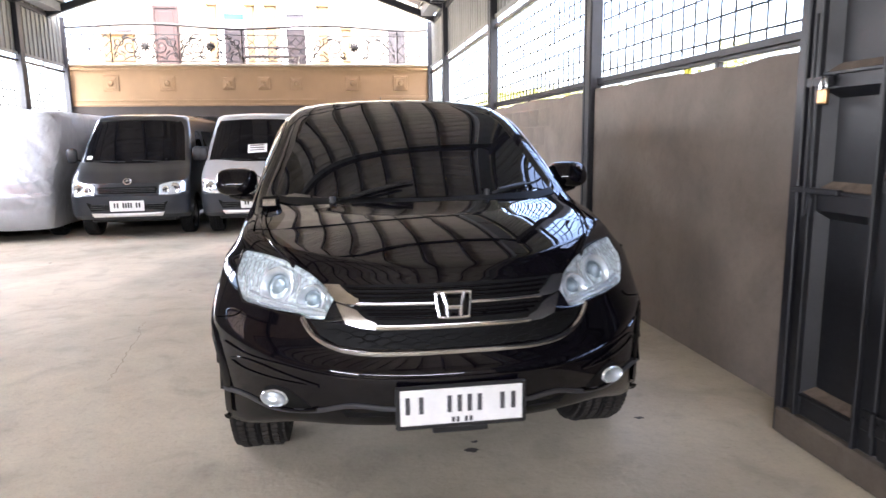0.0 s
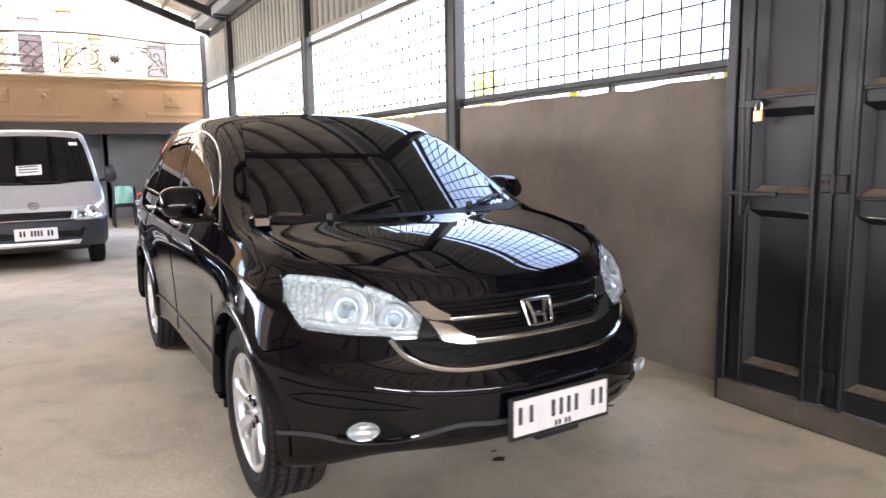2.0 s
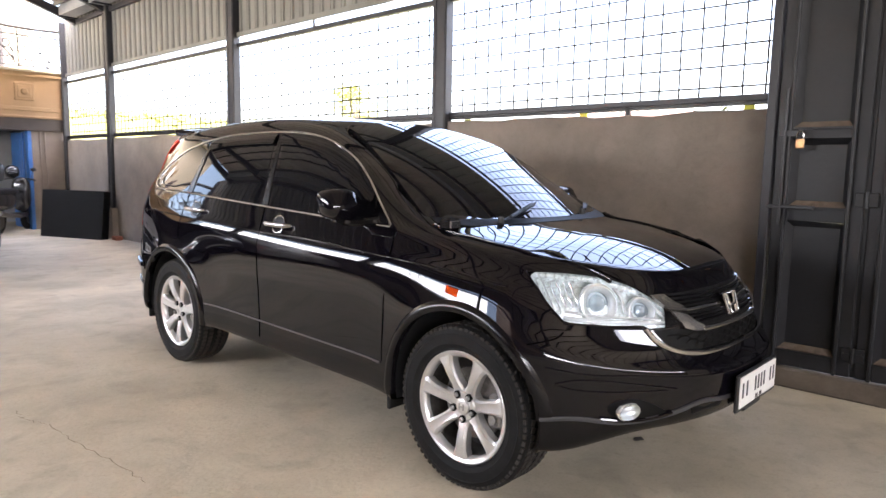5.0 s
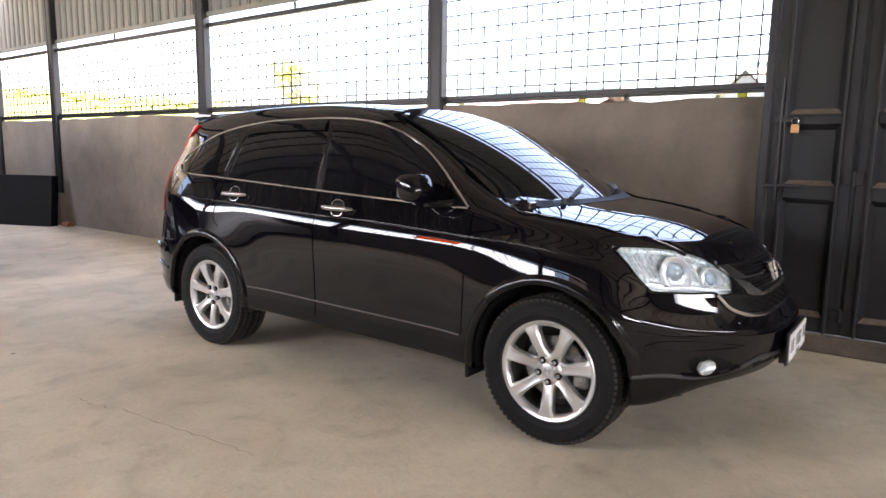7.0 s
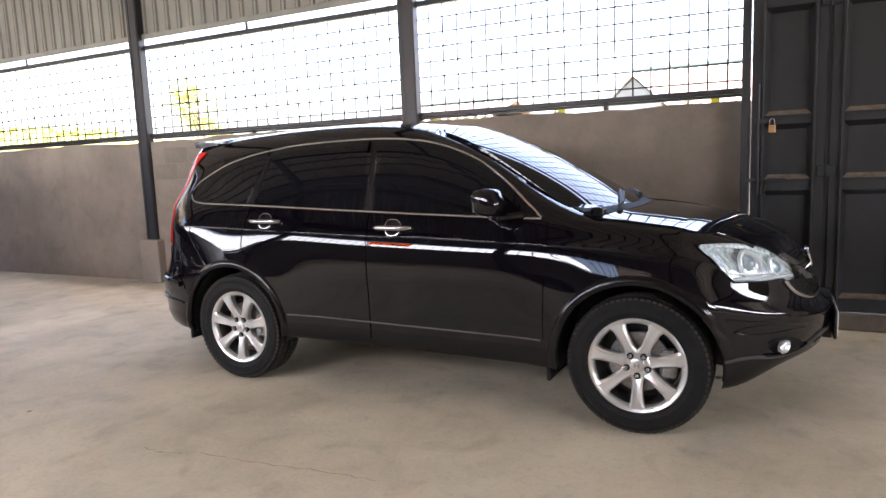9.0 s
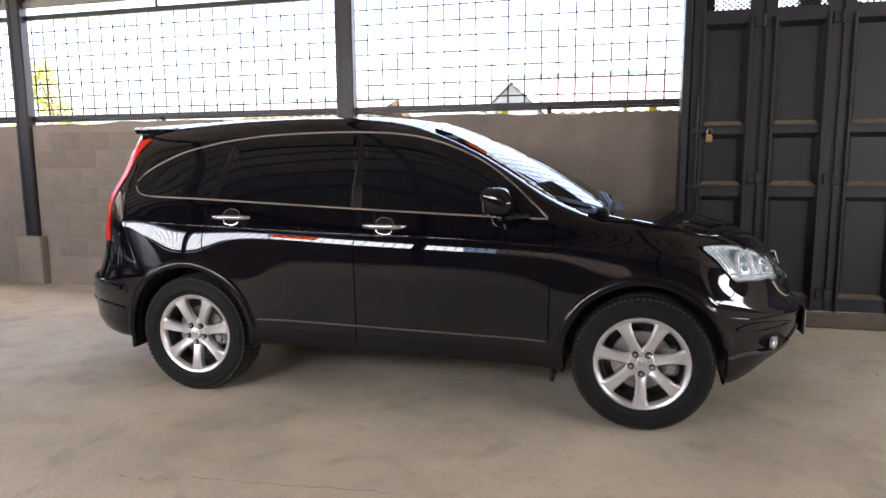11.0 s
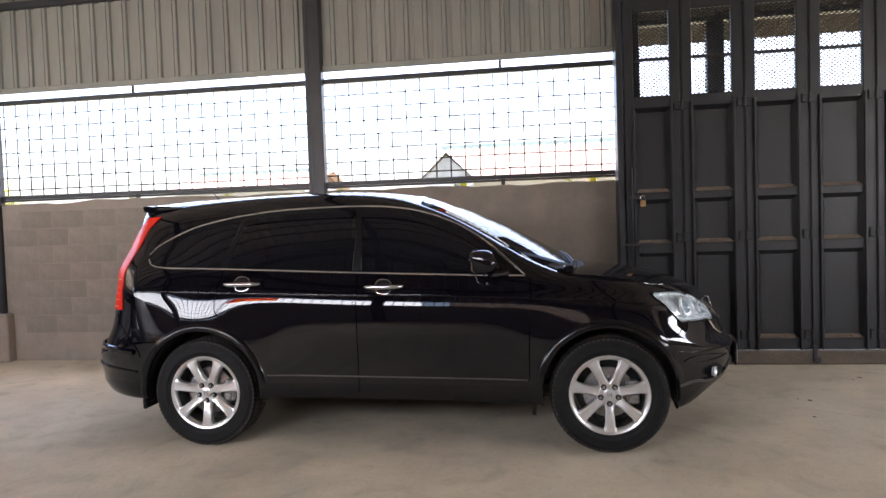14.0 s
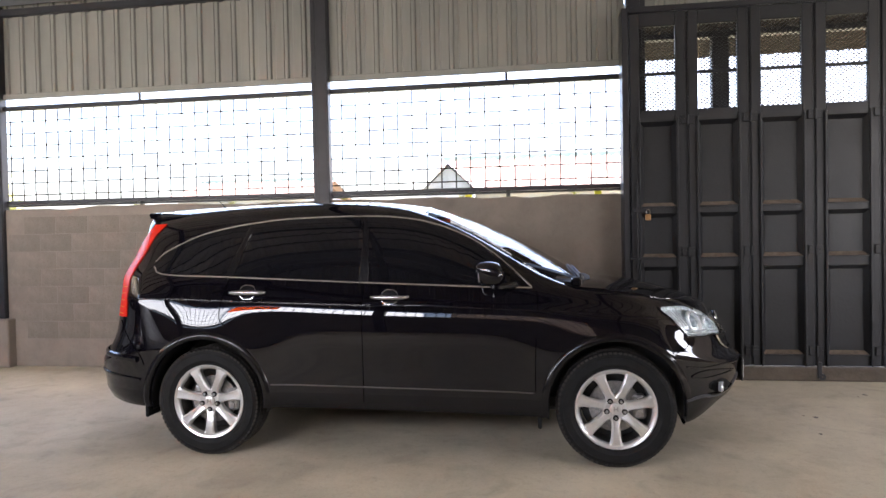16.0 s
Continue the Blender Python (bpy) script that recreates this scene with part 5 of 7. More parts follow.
# fog lamps in dark pockets, lower intake
fogway = Vector((0.35, 0.93, 0)).normalized()
pock = [(CX + x, 2.2, z) for x, z in ((-0.735, 0.475), (-0.67, 0.50), (-0.60, 0.492), (-0.53, 0.462), (-0.50, 0.435), (-0.58, 0.42), (-0.68, 0.418), (-0.73, 0.44))]
both("fog_pocket", skin.panel(curve(pock, 4, True), fogway, 0.002, 0.025), M_GRILLE, car, smooth=True)
fc = skin.on([(CX - 0.665, 2.2, 0.455)], fogway, 0.014)[0]
m = fogway.to_track_quat("Z", "Y").to_matrix().to_4x4()
for nm, prof, mt, lab in (("fog_lamp", [(0.01, 0.036), (-0.006, 0.040), (-0.012, 0.036), (-0.004, 0.031), (0.006, 0.012), (0.007, 0.001)], M_REFL, "round fog lamp"), ("fog_lamp_cover", [(-0.006, 0.034), (-0.013, 0.02), (-0.016, 0.001)], M_LENS, "")):
    g = Geo().lathe(prof, (0, 0, 0), "z", 28)
    g.v = [tuple(fc + (m @ Vector((p[0] * 1.42, p[1] * 0.86, p[2])))) for p in g.v]
    both(nm, g, mt, car, lab, smooth=True)
lip = [(CX + p.x, p.y, p.z) for p in curve([(-0.89, 2.46, 0.415), (-0.80, 2.32, 0.42), (-0.68, 2.2, 0.405), (-0.52, 2.1, 0.43), (-0.38, 2.05, 0.468), (-0.25, 2.0, 0.46), (0.0, 2.0, 0.455)], 5)]
both("bumper_lip_line", ribbon(lip, 0.009, 0.008, Vector((0.3, 0.95, 0))), mat("grey_plastic_edge", (0.035, 0.035, 0.038), 0.35), car, "dull grey edge along the bumper foot", smooth=True)
slot = [(CX + x, 2.0, z) for x, z in ((-0.42, 0.445), (-0.25, 0.452), (-0.25, 0.425), (-0.40, 0.415))]
both("lower_intake", skin.panel(slot, FRONT, 0.003, 0.03), M_GRILLE, car)
NOSE_WAY = Vector((0.3, 0.95, 0)).normalized()


def nose_line(pts, n=6):
    """Points of the near half of the bumper, given as half width, depth and height."""
    return [(CX + p.x, p.y, p.z) for p in curve(pts, n)]


both("bumper_crease", ribbon(nose_line([(-0.872, 2.46, 0.614), (-0.77, 2.33, 0.590), (-0.63, 2.19, 0.588), (-0.49, 2.09, 0.577), (-0.35, 2.03, 0.570), (-0.18, 2.0, 0.571), (0.0, 1.99, 0.572)]), 0.0055, 0.005, NOSE_WAY), M_PAINT, car, "raised crease across the bumper", smooth=True)
# shallow scoop above each fog lamp, edged by two ridges
both("scoop_ridge", ribbon(nose_line([(-0.848, 2.43, 0.552), (-0.80, 2.36, 0.567), (-0.72, 2.27, 0.566), (-0.60, 2.16, 0.548), (-0.50, 2.09, 0.530)]), 0.0055, 0.005, NOSE_WAY), M_PAINT, car, smooth=True)
both("scoop_ridge", ribbon(nose_line([(-0.848, 2.43, 0.548), (-0.80, 2.36, 0.530), (-0.72, 2.27, 0.524), (-0.60, 2.16, 0.526), (-0.50, 2.09, 0.528)]), 0.0045, 0.004, NOSE_WAY), M_PAINT, car, smooth=True)
both("fog_recess_edge", ribbon(nose_line([(-0.73, 2.29, 0.420), (-0.66, 2.22, 0.412), (-0.58, 2.15, 0.418), (-0.51, 2.10, 0.438)]), 0.007, 0.010, fogway), M_PAINT, car, "glossy lower edge of the fog lamp recess", smooth=True)

M_HANDLE = mat("handle_chrome", (0.42, 0.42, 0.43), 0.22, 1.0)
# door handles on bright cups
for hy, hz in ((4.255, 1.037), (5.205, 1.072)):
    cup = [yz((p.y, p.z)) for p in curve([(0, hy - 0.055, hz), (0, hy - 0.03, hz + 0.04), (0, hy + 0.03, hz + 0.042), (0, hy + 0.055, hz), (0, hy + 0.03, hz - 0.04), (0, hy - 0.03, hz - 0.042)], 4, True)]
    obs = both("handle_cup", skin.panel(cup, SIDE, 0.003, 0.02), M_GLOSSBLK, car, "dark handle cup", smooth=True, sharp=60)
    both("handle_cup_ring", bead(cup, 0.0035, 0.003, 6, SIDE, True), M_HANDLE, car, "bright ring round the handle cup", smooth=True)
    sx = skin.on([yz((hy, hz))], SIDE, 0)[0].x
    g = Geo()
    ys = [hy - 0.128 + 0.256 * k / 12 for k in range(13)]
    ringrows = []
    for k, y in enumerate(ys):
        u = (k - 6) / 6
        cx_, hh, dd = sx - 0.016 - 0.022 * (1 - u ** 4), 0.014 * (1 - 0.45 * u ** 4), 0.010 * (1 - 0.4 * u ** 4)
        if abs(u) == 1:
            cx_ = sx - 0.008
        ringrows.append([(cx_ + dd * math.cos(2 * math.pi * j / 10), y, hz + 0.008 * (1 - u * u) * 0 + hh * math.sin(2 * math.pi * j / 10)) for j in range(10)])
    g.grid(ringrows, True)
    g.f += [tuple(range(10)), tuple(120 + j for j in range(10))]
    for o, s in zip(obs, (0, 1)):
        h = Geo()
        h.v, h.f = list(g.v), list(g.f)
        if s:
            h.v = [(2 * CX - p[0], p[1], p[2]) for p in h.v]
        part("door_handle", h, M_HANDLE, o, "chrome door handle", smooth=True)


def egg(c, r, e=0.7, nu=20, nv=12):
    """A rounded box shape between an ellipsoid and a cuboid."""
    def pw(v):
        return math.copysign(abs(v) ** e, v)
    rws = []
    for i in range(nv + 1):
        a = -math.pi / 2 + math.pi * i / nv
        rws.append([(c[0] + r[0] * pw(math.cos(a)) * pw(math.cos(2 * math.pi * j / nu)), c[1] + r[1] * pw(math.cos(a)) * pw(math.sin(2 * math.pi * j / nu)), c[2] + r[2] * pw(math.sin(a))) for j in range(nu)])
    return Geo().grid(rws, True)


# mirrors
g = egg((CX - 0.955, 3.60, 1.185), (0.105, 0.085, 0.075), 0.65)
g.v = [(x + (y - 3.60) * 0.15, y + (0.02 if z > 1.2 else 0), z) for x, y, z in g.v]
mirs = both("wing_mirror", g, M_PAINT, car, "black wing mirror", smooth=True, sharp=0)
for o, s in zip(mirs, (0, 1)):
    f = (lambda x: x) if not s else (lambda x: 2 * CX - x)
    h = Geo().box(CX - 1.028, CX - 0.882, 3.660, 3.676, 1.138, 1.232, 0.005)
    h.v = [(f(p[0]), p[1], p[2]) for p in h.v]
    part("mirror_glass", h, M_CHROME, o, "mirror glass")
    h = Geo()
    h.tube(curve([(CX - 0.99, 3.59, 1.118), (CX - 0.92, 3.57, 1.10), (CX - 0.86, 3.48, 1.105), (CX - 0.83, 3.46, 1.11)], 5), 0.022, 8)
    h.v = [(f(p[0]), p[1], p[2]) for p in h.v]
    part("mirror_arm", h, M_GLOSSBLK, o, smooth=True)

# small parking mirror on the wing by the camera side
pm = part("parking_mirror", Geo().box(CX - 0.775, CX - 0.685, 3.06, 3.12, 1.085, 1.14, 0.012), M_GLOSSBLK, car, "small black parking mirror on the bonnet corner")
part("parking_mirror_glass", Geo().box(CX - 0.765, CX - 0.70, 3.052, 3.062, 1.095, 1.13, 0.003), M_CHROME, pm)

# mud flaps
for y, z0, z1 in ((3.325, 0.225, 0.5), (5.935, 0.24, 0.55)):
    g = Geo()
    g.box(CX - 0.885, CX - 0.66, y - 0.012, y + 0.012, z0, z1, 0.006)
    both("mud_flap", g, M_RUBBER, car, "black rubber mud flap")
# rear bumper ledge and reflector
led = [(CX + p.x, p.y, p.z) for p in curve([(-0.90, 5.98, 0.63), (-0.86, 6.15, 0.645), (-0.72, 6.34, 0.65), (-0.4, 6.48, 0.65)], 6)]
both("rear_bumper_ledge", ribbon(led, 0.02, 0.016, Vector((0.7, -0.7, 0))), M_PAINT, car, smooth=True)
led2 = [(CX + p.x, p.y, p.z) for p in curve([(-0.90, 5.95, 0.50), (-0.86, 6.15, 0.51), (-0.72, 6.36, 0.52), (-0.4, 6.5, 0.52)], 6)]
both("rear_bumper_strip", ribbon(led2, 0.008, 0.008, Vector((0.7, -0.7, 0))), M_GLOSSBLK, car, smooth=True)


def wheel_geo():
    """Tyre, rim, spokes and brake about the origin, with the face towards -x."""
    out = {}
    R, W = WR, 0.112
    prof = [(W * 0.80, 0.235), (W * 0.94, 0.246), (W * 0.965, 0.250), (W * 0.96, 0.254), (W * 1.03, 0.270), (W * 1.055, 0.274), (W * 1.05, 0.278), (W * 1.065, 0.297), (W * 1.05, 0.312), (W * 1.065, 0.315), (W * 1.03, 0.319), (W * 1.0, 0.332), (W * 0.92, 0.345)]
    for a, b in ((0.78, 1), (0.52, 1), (0.50, 0), (0.44, 0), (0.42, 1), (0.14, 1), (0.12, 0), (0.06, 0)):
        prof.append((W * a, R - (0.003 if b else 0.009)))
    prof += [(W * 0.04, R - 0.003), (-W * 0.04, R - 0.003)]
    prof = prof + [(-u, r) for u, r in prof[::-1][2:]]
    out["tyre"] = Geo().lathe(prof, (0, 0, 0), "x", 72)
    tread = Geo()
    for k in range(72):
        a = radians(5 * k)
        mt = Matrix.Rotation(a, 4, "X")
        for s, c_, h_ in ((-1, 0.66, 0.0135), (1, 0.66, 0.0135), (-1, 0.27, 0.0135), (1, 0.27, 0.0135)):
            tread.box(s * W * c_ - h_, s * W * c_ + h_, -0.0115, 0.0115, R - 0.009, R, m=mt @ Matrix.Rotation(0.3 * s, 4, "Z"))
        for s in (-1, 1):
            tread.box(s * W * 0.90 - 0.010, s * W * 0.90 + 0.010, -0.0095, 0.0095, R - 0.022, R - 0.0105, m=mt)
    out["tread"] = tread
    out["barrel"] = Geo().lathe([(0.09, 0.21), (-0.01, 0.205), (-0.06, 0.211), (-0.074, 0.216)], (0, 0, 0), "x", 48)
    out["rim"] = Geo().lathe([(-0.05, 0.214), (-0.082, 0.2135), (-0.096, 0.220), (-0.103, 0.230), (-0.106, 0.240), (-0.100, 0.247), (-0.085, 0.243)], (0, 0, 0), "x", 72)
    spokes = []
    for k in range(7):
        a = radians(270 + 360 / 7 * k)
        rws = []
        for i in range(17):
            u = i / 16
            r = 0.052 + (0.230 - 0.052) * u
            hw = 0.0205 + 0.013 * u + 0.019 * max(0, (u - 0.72) / 0.28) ** 2 + 0.018 * max(0, (0.30 - u) / 0.30) ** 1.5
            xf = -0.078 - 0.030 * math.sin(min(1, u * 1.15) * math.pi / 2) + 0.010 * u * u * 0.6
            rws.append([(xf + 0.046, -hw * 0.95, r), (xf + 0.009, -hw, r), (xf, -hw * 0.62, r), (xf + 0.004, 0, r), (xf, hw * 0.62, r), (xf + 0.009, hw, r), (xf + 0.046, hw * 0.95, r)])
        g = Geo().grid(rws)
        mt = Matrix.Rotation(a - math.pi / 2, 4, "X")
        g.v = [tuple(mt @ Vector(p)) for p in g.v]
        spokes.append(g)
    out["spokes"] = spokes
    out["hub"] = Geo().lathe([(-0.03, 0.075), (-0.072, 0.074), (-0.084, 0.060), (-0.082, 0.036), (-0.092, 0.033), (-0.095, 0.026), (-0.096, 0.0005)], (0, 0, 0), "x", 40)
    nuts = []
    for k in range(5):
        a = radians(90 + 36 + 72 * k)
        nuts.append((Geo().lathe([(-0.07, 0.0165), (-0.0905, 0.0165), (-0.0905, 0.0005)], (0, 0.0555 * math.cos(a), 0.0555 * math.sin(a)), "x", 16), Geo().lathe([(-0.08, 0.0105), (-0.098, 0.0105), (-0.102, 0.007), (-0.102, 0.0005)], (0, 0.0555 * math.cos(a), 0.0555 * math.sin(a)), "x", 6)))
    out["nuts"] = nuts
    out["disc"] = Geo().lathe([(-0.02, 0.06), (-0.02, 0.155), (0.0, 0.155), (0.0, 0.06)], (0, 0, 0), "x", 40)
    return out


wg = wheel_geo()
M_NUT = mat("wheel_nut", (0.38, 0.38, 0.38), 0.35, 0.8)
M_BADGE = mat("hub_cap_silver", (0.55, 0.55, 0.54), 0.3, 0.8, var=0.3, scale=80)


def placed(geo, m):
    g = Geo()
    g.v, g.f = [tuple(m @ Vector(p)) for p in geo.v], list(geo.f)
    return g


for wy in (FWY, RWY):
    for s in (-1, 1):
        m = Matrix.Translation((CX + s * 0.782, wy, WR - 0.003)) @ (Matrix.Identity(4) if s < 0 else Matrix.Rotation(math.pi, 4, "Z"))
        wheel = part("wheel", placed(wg["rim"], m), M_ALLOY, car, "silver alloy wheel with seven spokes and black tyre", smooth=True)
        part("tyre", placed(wg["tyre"], m), M_RUBBER, wheel, "black rubber tyre", smooth=True, sharp=30)
        tagged(part("tread_pattern", placed(wg["tread"], m), M_TREAD, wheel), kind="stuff")
        for sp in wg["spokes"]:
            part("spoke", placed(sp, m), M_ALLOY, wheel, smooth=True, sharp=40)
        part("hub", placed(wg["hub"], m), M_ALLOY, wheel, smooth=True)
        for nt_ in wg["nuts"]:
            # black disc on the hub paints the shade of the nut's recess
            well = part("nut_well", placed(nt_[0], m), M_GRILLE, wheel, "flat black disc standing in for the shaded nut recess")
            part("wheel_nut", placed(nt_[1], m), M_NUT, well, smooth=True)
        for e0, e1, e2, e3 in ((-0.014, -0.008, -0.014, 0.014), (0.008, 0.014, -0.014, 0.014), (-0.008, 0.008, -0.003, 0.003)):
            part("cap_emblem", placed(Geo().box(-0.0985, -0.094, e0, e1, e2, e3), m), M_NUT, wheel)
        # dark steel in place of alloy stands for the shade inside the rim
        part("rim_barrel", placed(wg["barrel"], m), M_STEEL, wheel, "inside of the rim with its shade put into a darker colour", smooth=True)
        part("brake_disc", placed(wg["disc"], m), M_DISC, wheel, "worn brake disc", smooth=True)
        cal = Geo().box(-0.055, 0.025, -0.185, -0.105, -0.07, 0.075, 0.014)
        cal.lathe([(-0.055, 0.022), (-0.066, 0.020), (-0.066, 0.0005)], (0, -0.142, 0.032), "x", 14).lathe([(-0.055, 0.022), (-0.066, 0.020), (-0.066, 0.0005)], (0, -0.142, -0.028), "x", 14)
        part("brake_caliper", placed(cal, m), M_DISC, wheel, "grey brake caliper")
        part("backing_plate", placed(Geo().lathe([(0.03, 0.20), (0.03, 0.02)], (0, 0, 0), "x", 32), m), M_TRIM, wheel)
# ---- the building at the rear of the yard ----
FY, UY = 16.2, 19.2
M_CREAM = mat("ochre_cream_paint", (0.235, 0.145, 0.073), 0.75, var=0.12, scale=1.2, bump=0.1, bump_scale=30)
M_UPWALL = mat("pale_cream_paint", (0.30, 0.26, 0.19), 0.75, var=0.08, scale=1.0)
M_PILASTER = mat("yellow_cream_paint", (0.15, 0.085, 0.028), 0.7, var=0.1, scale=1.5)
M_BROWNWALL = mat("brown_grey_plaster", (0.20, 0.165, 0.135), 0.85, var=0.3, scale=1.5, bump=0.2)
M_INNER = mat("grey_white_inner_wall", (0.30, 0.305, 0.31), 0.8, var=0.15, scale=1.5)
M_DARKWOOD = mat("dark_red_wood", (0.012, 0.0055, 0.005), 0.45, var=0.35, scale=4, stretch=(6, 6, 1))
M_BROWNWOOD = mat("brown_wood", (0.034, 0.014, 0.009), 0.5, var=0.35, scale=4, stretch=(6, 6, 1))
M_GREYDOOR = mat("grey_door_paint", (0.030, 0.025, 0.025), 0.5, var=0.15, scale=3)
M_WHITEP = mat("white_frame_paint", (0.66, 0.65, 0.63), 0.55, var=0.06, scale=4)
M_TEAL = mat("teal_glass", (0.012, 0.085, 0.085), 0.08)
M_IRON = mat("wrought_iron", (0.02, 0.017, 0.016), 0.5, 0.3, var=0.4, scale=25)
M_BLUE = mat("blue_door_paint", (0.025, 0.12, 0.36), 0.45, var=0.3, scale=3)

g = Geo()
g.box(LX, WX, FY, FY + 0.18, 2.22, 3.12, 0.0)
fascia = tagged(link("wall_fascia", g, M_CREAM, base=(-1.77, FY, 2.22)), "ochre cream balcony front with moulded square ornaments", "wall", kind="structure")
g = Geo()
g.box(LX, WX, FY - 0.05, UY, 3.12, 3.17, 0.01)
tagged(link("balcony_floor", g, M_UPWALL, base=(-1.77, FY, 3.12)), "pale balcony slab edge", "balcony", kind="structure")
g = Geo()
g.box(LX, WX, FY - 0.03, FY, 2.23, 2.27, 0.006)
g.box(LX, -0.2, FY - 0.025, FY, 2.33, 2.37, 0.006)
g.box(1.05, WX, FY - 0.025, FY, 2.36, 2.44, 0.006)
g.box(LX, WX, FY - 0.03, FY, 3.03, 3.08, 0.006)
tagged(link("trim_fascia", g, M_CREAM, base=(-1.77, FY, 2.22)), "moulded bands along the balcony front", "trim", kind="structure")
for x in (-4.96, -3.74, -2.39, -1.60, -0.85, 0.46, 1.60):
    g = Geo()
    s = 0.17 if x not in (-2.39, -1.60, -0.85) else 0.14
    g.box(x - s, x + s, FY - 0.03, FY, 2.73 - s, 2.73 + s, 0.012)
    g.box(x - s * 0.7, x + s * 0.7, FY - 0.05, FY - 0.03, 2.73 - s * 0.7, 2.73 + s * 0.7, 0.012)
    g.lathe([(-0.03, 0.001), (-0.028, s * 0.25), (0.0, s * 0.4)], (x, FY - 0.05, 2.73), "y", 14)
    tagged(part("square_ornament", g, M_CREAM, fascia), "raised square plaster ornament")
# lintel over the ground floor opening and its recess
g = Geo()
g.box(LX, WX, FY + 0.02, FY + 0.3, 1.98, 2.22, 0.0)
# brown plaster colour darkened to stand for the shade below the balcony
M_LINTEL = mat("shade_brown_lintel", (0.045, 0.035, 0.029), 0.8, var=0.3, scale=2.0, bump=0.15)
tagged(link("lintel", g, M_LINTEL, base=(-1.77, FY, 1.98)), "brown lintel darkened for the shade under the balcony", "lintel", kind="structure")
g = Geo()
g.box(1.72, WX, FY + 0.1, FY + 0.3, 0, 1.98)
tagged(link("wall_ground_pier", g, M_BROWNWALL, base=(2, FY, 0)), "brown grey plaster pier beside the opening", "wall", kind="structure")
g = Geo()
g.box(LX - 0.1, LX + 0.3, FY + 0.1, FY + 0.3, 0, 1.98)
tagged(link("wall_ground_pier_west", g, M_BROWNWALL), "brown grey plaster pier", "wall", kind="structure")
g = Geo()
g.box(LX - 0.1, 0.35, 19.6, 19.7, 0, 2.3)
g.box(0.35, WX + 0.1, 18.6, 18.7, 0, 2.3)
g.box(0.35, 0.45, 18.6, 19.7, 0, 2.3)
tagged(link("wall_inner", g, M_INNER), "grey white wall inside the ground floor", "wall", kind="structure")
g = Geo()
g.box(WX, WX + 0.1, FY + 0.1, 19.7, 0, 3.1)
g.box(LX - 0.15, LX - 0.05, FY + 0.1, 19.7, 0, 3.1)
tagged(link("wall_inner_sides", g, M_INNER), "side walls of the ground floor room", "wall", kind="structure")
g = Geo()
g.box(LX, WX, FY + 0.3, 19.7, 2.3, 2.36)
tagged(link("ceiling_room", g, M_INNER), "ceiling of the ground floor room", "ceiling", kind="structure")
door_1 = empty("door_1", (1.62, FY + 0.4, 0), "open blue painted door leaf beside the opening", "door", kind="structure")
g = Geo()
g.box(1.60, 1.645, FY + 0.32, FY + 1.05, 0.02, 1.95, 0.006)
part("door_leaf", g, M_BLUE, door_1)
g = Geo()
g.box(1.585, 1.602, FY + 0.42, FY + 0.95, 0.2, 0.9, 0.005)
g.box(1.585, 1.602, FY + 0.42, FY + 0.95, 1.05, 1.8, 0.005)
part("door_panel", g, M_BLUE, door_1)
g = Geo()
g.box(1.648, 1.72, FY + 0.1, FY + 0.3, 0, 1.98, 0.004)
part("door_frame", g, M_BLUE, door_1)
for x in (1.86, 1.95):
    g = Geo()
    g.tube(curve([(x, FY + 0.07, 1.97), (x, FY + 0.07, 1.4), (x + 0.02, FY + 0.07, 1.0), (x - 0.03, FY + 0.07, 0.6)], 4), 0.012, 8)
    thing("pipe", g, M_BROWNWALL, "thin conduit pipe on the plaster pier", "pipe", "conduit pipes", "structure", smooth=True)

# upper storey
g = Geo()
g.box(LX - 0.3, WX + 0.3, UY, UY + 0.2, 3.1, 6.4)
upper = tagged(link("wall_upper", g, M_UPWALL, base=(-1.77, UY, 3.1)), "sunlit pale cream upper storey wall", "wall", kind="structure")
g = Geo()
g.box(LX - 0.5, WX + 0.5, UY - 0.5, UY + 0.5, 6.4, 6.6, 0.02)
tagged(link("upper_cornice", g, M_UPWALL), "pale cornice on the upper storey", "cornice", kind="structure")
for x0, x1, zt in ((-2.28, -2.08, 5.0), (-1.75, -1.5, 5.0), (-3.25, -3.05, 5.0), (-0.35, -0.1, 5.0), (-5.95, -5.2, 4.2), (0.3, 0.5, 4.4)):
    g = Geo()
    g.box(x0, x1, UY - 0.09, UY, 3.17, zt, 0.01)
    g.box(x0 - 0.05, x1 + 0.05, UY - 0.12, UY, zt, zt + 0.08, 0.01)
    thing("pilaster", g, M_PILASTER, "yellow cream pilaster on the upper wall", "pilaster", "pilasters", "structure")


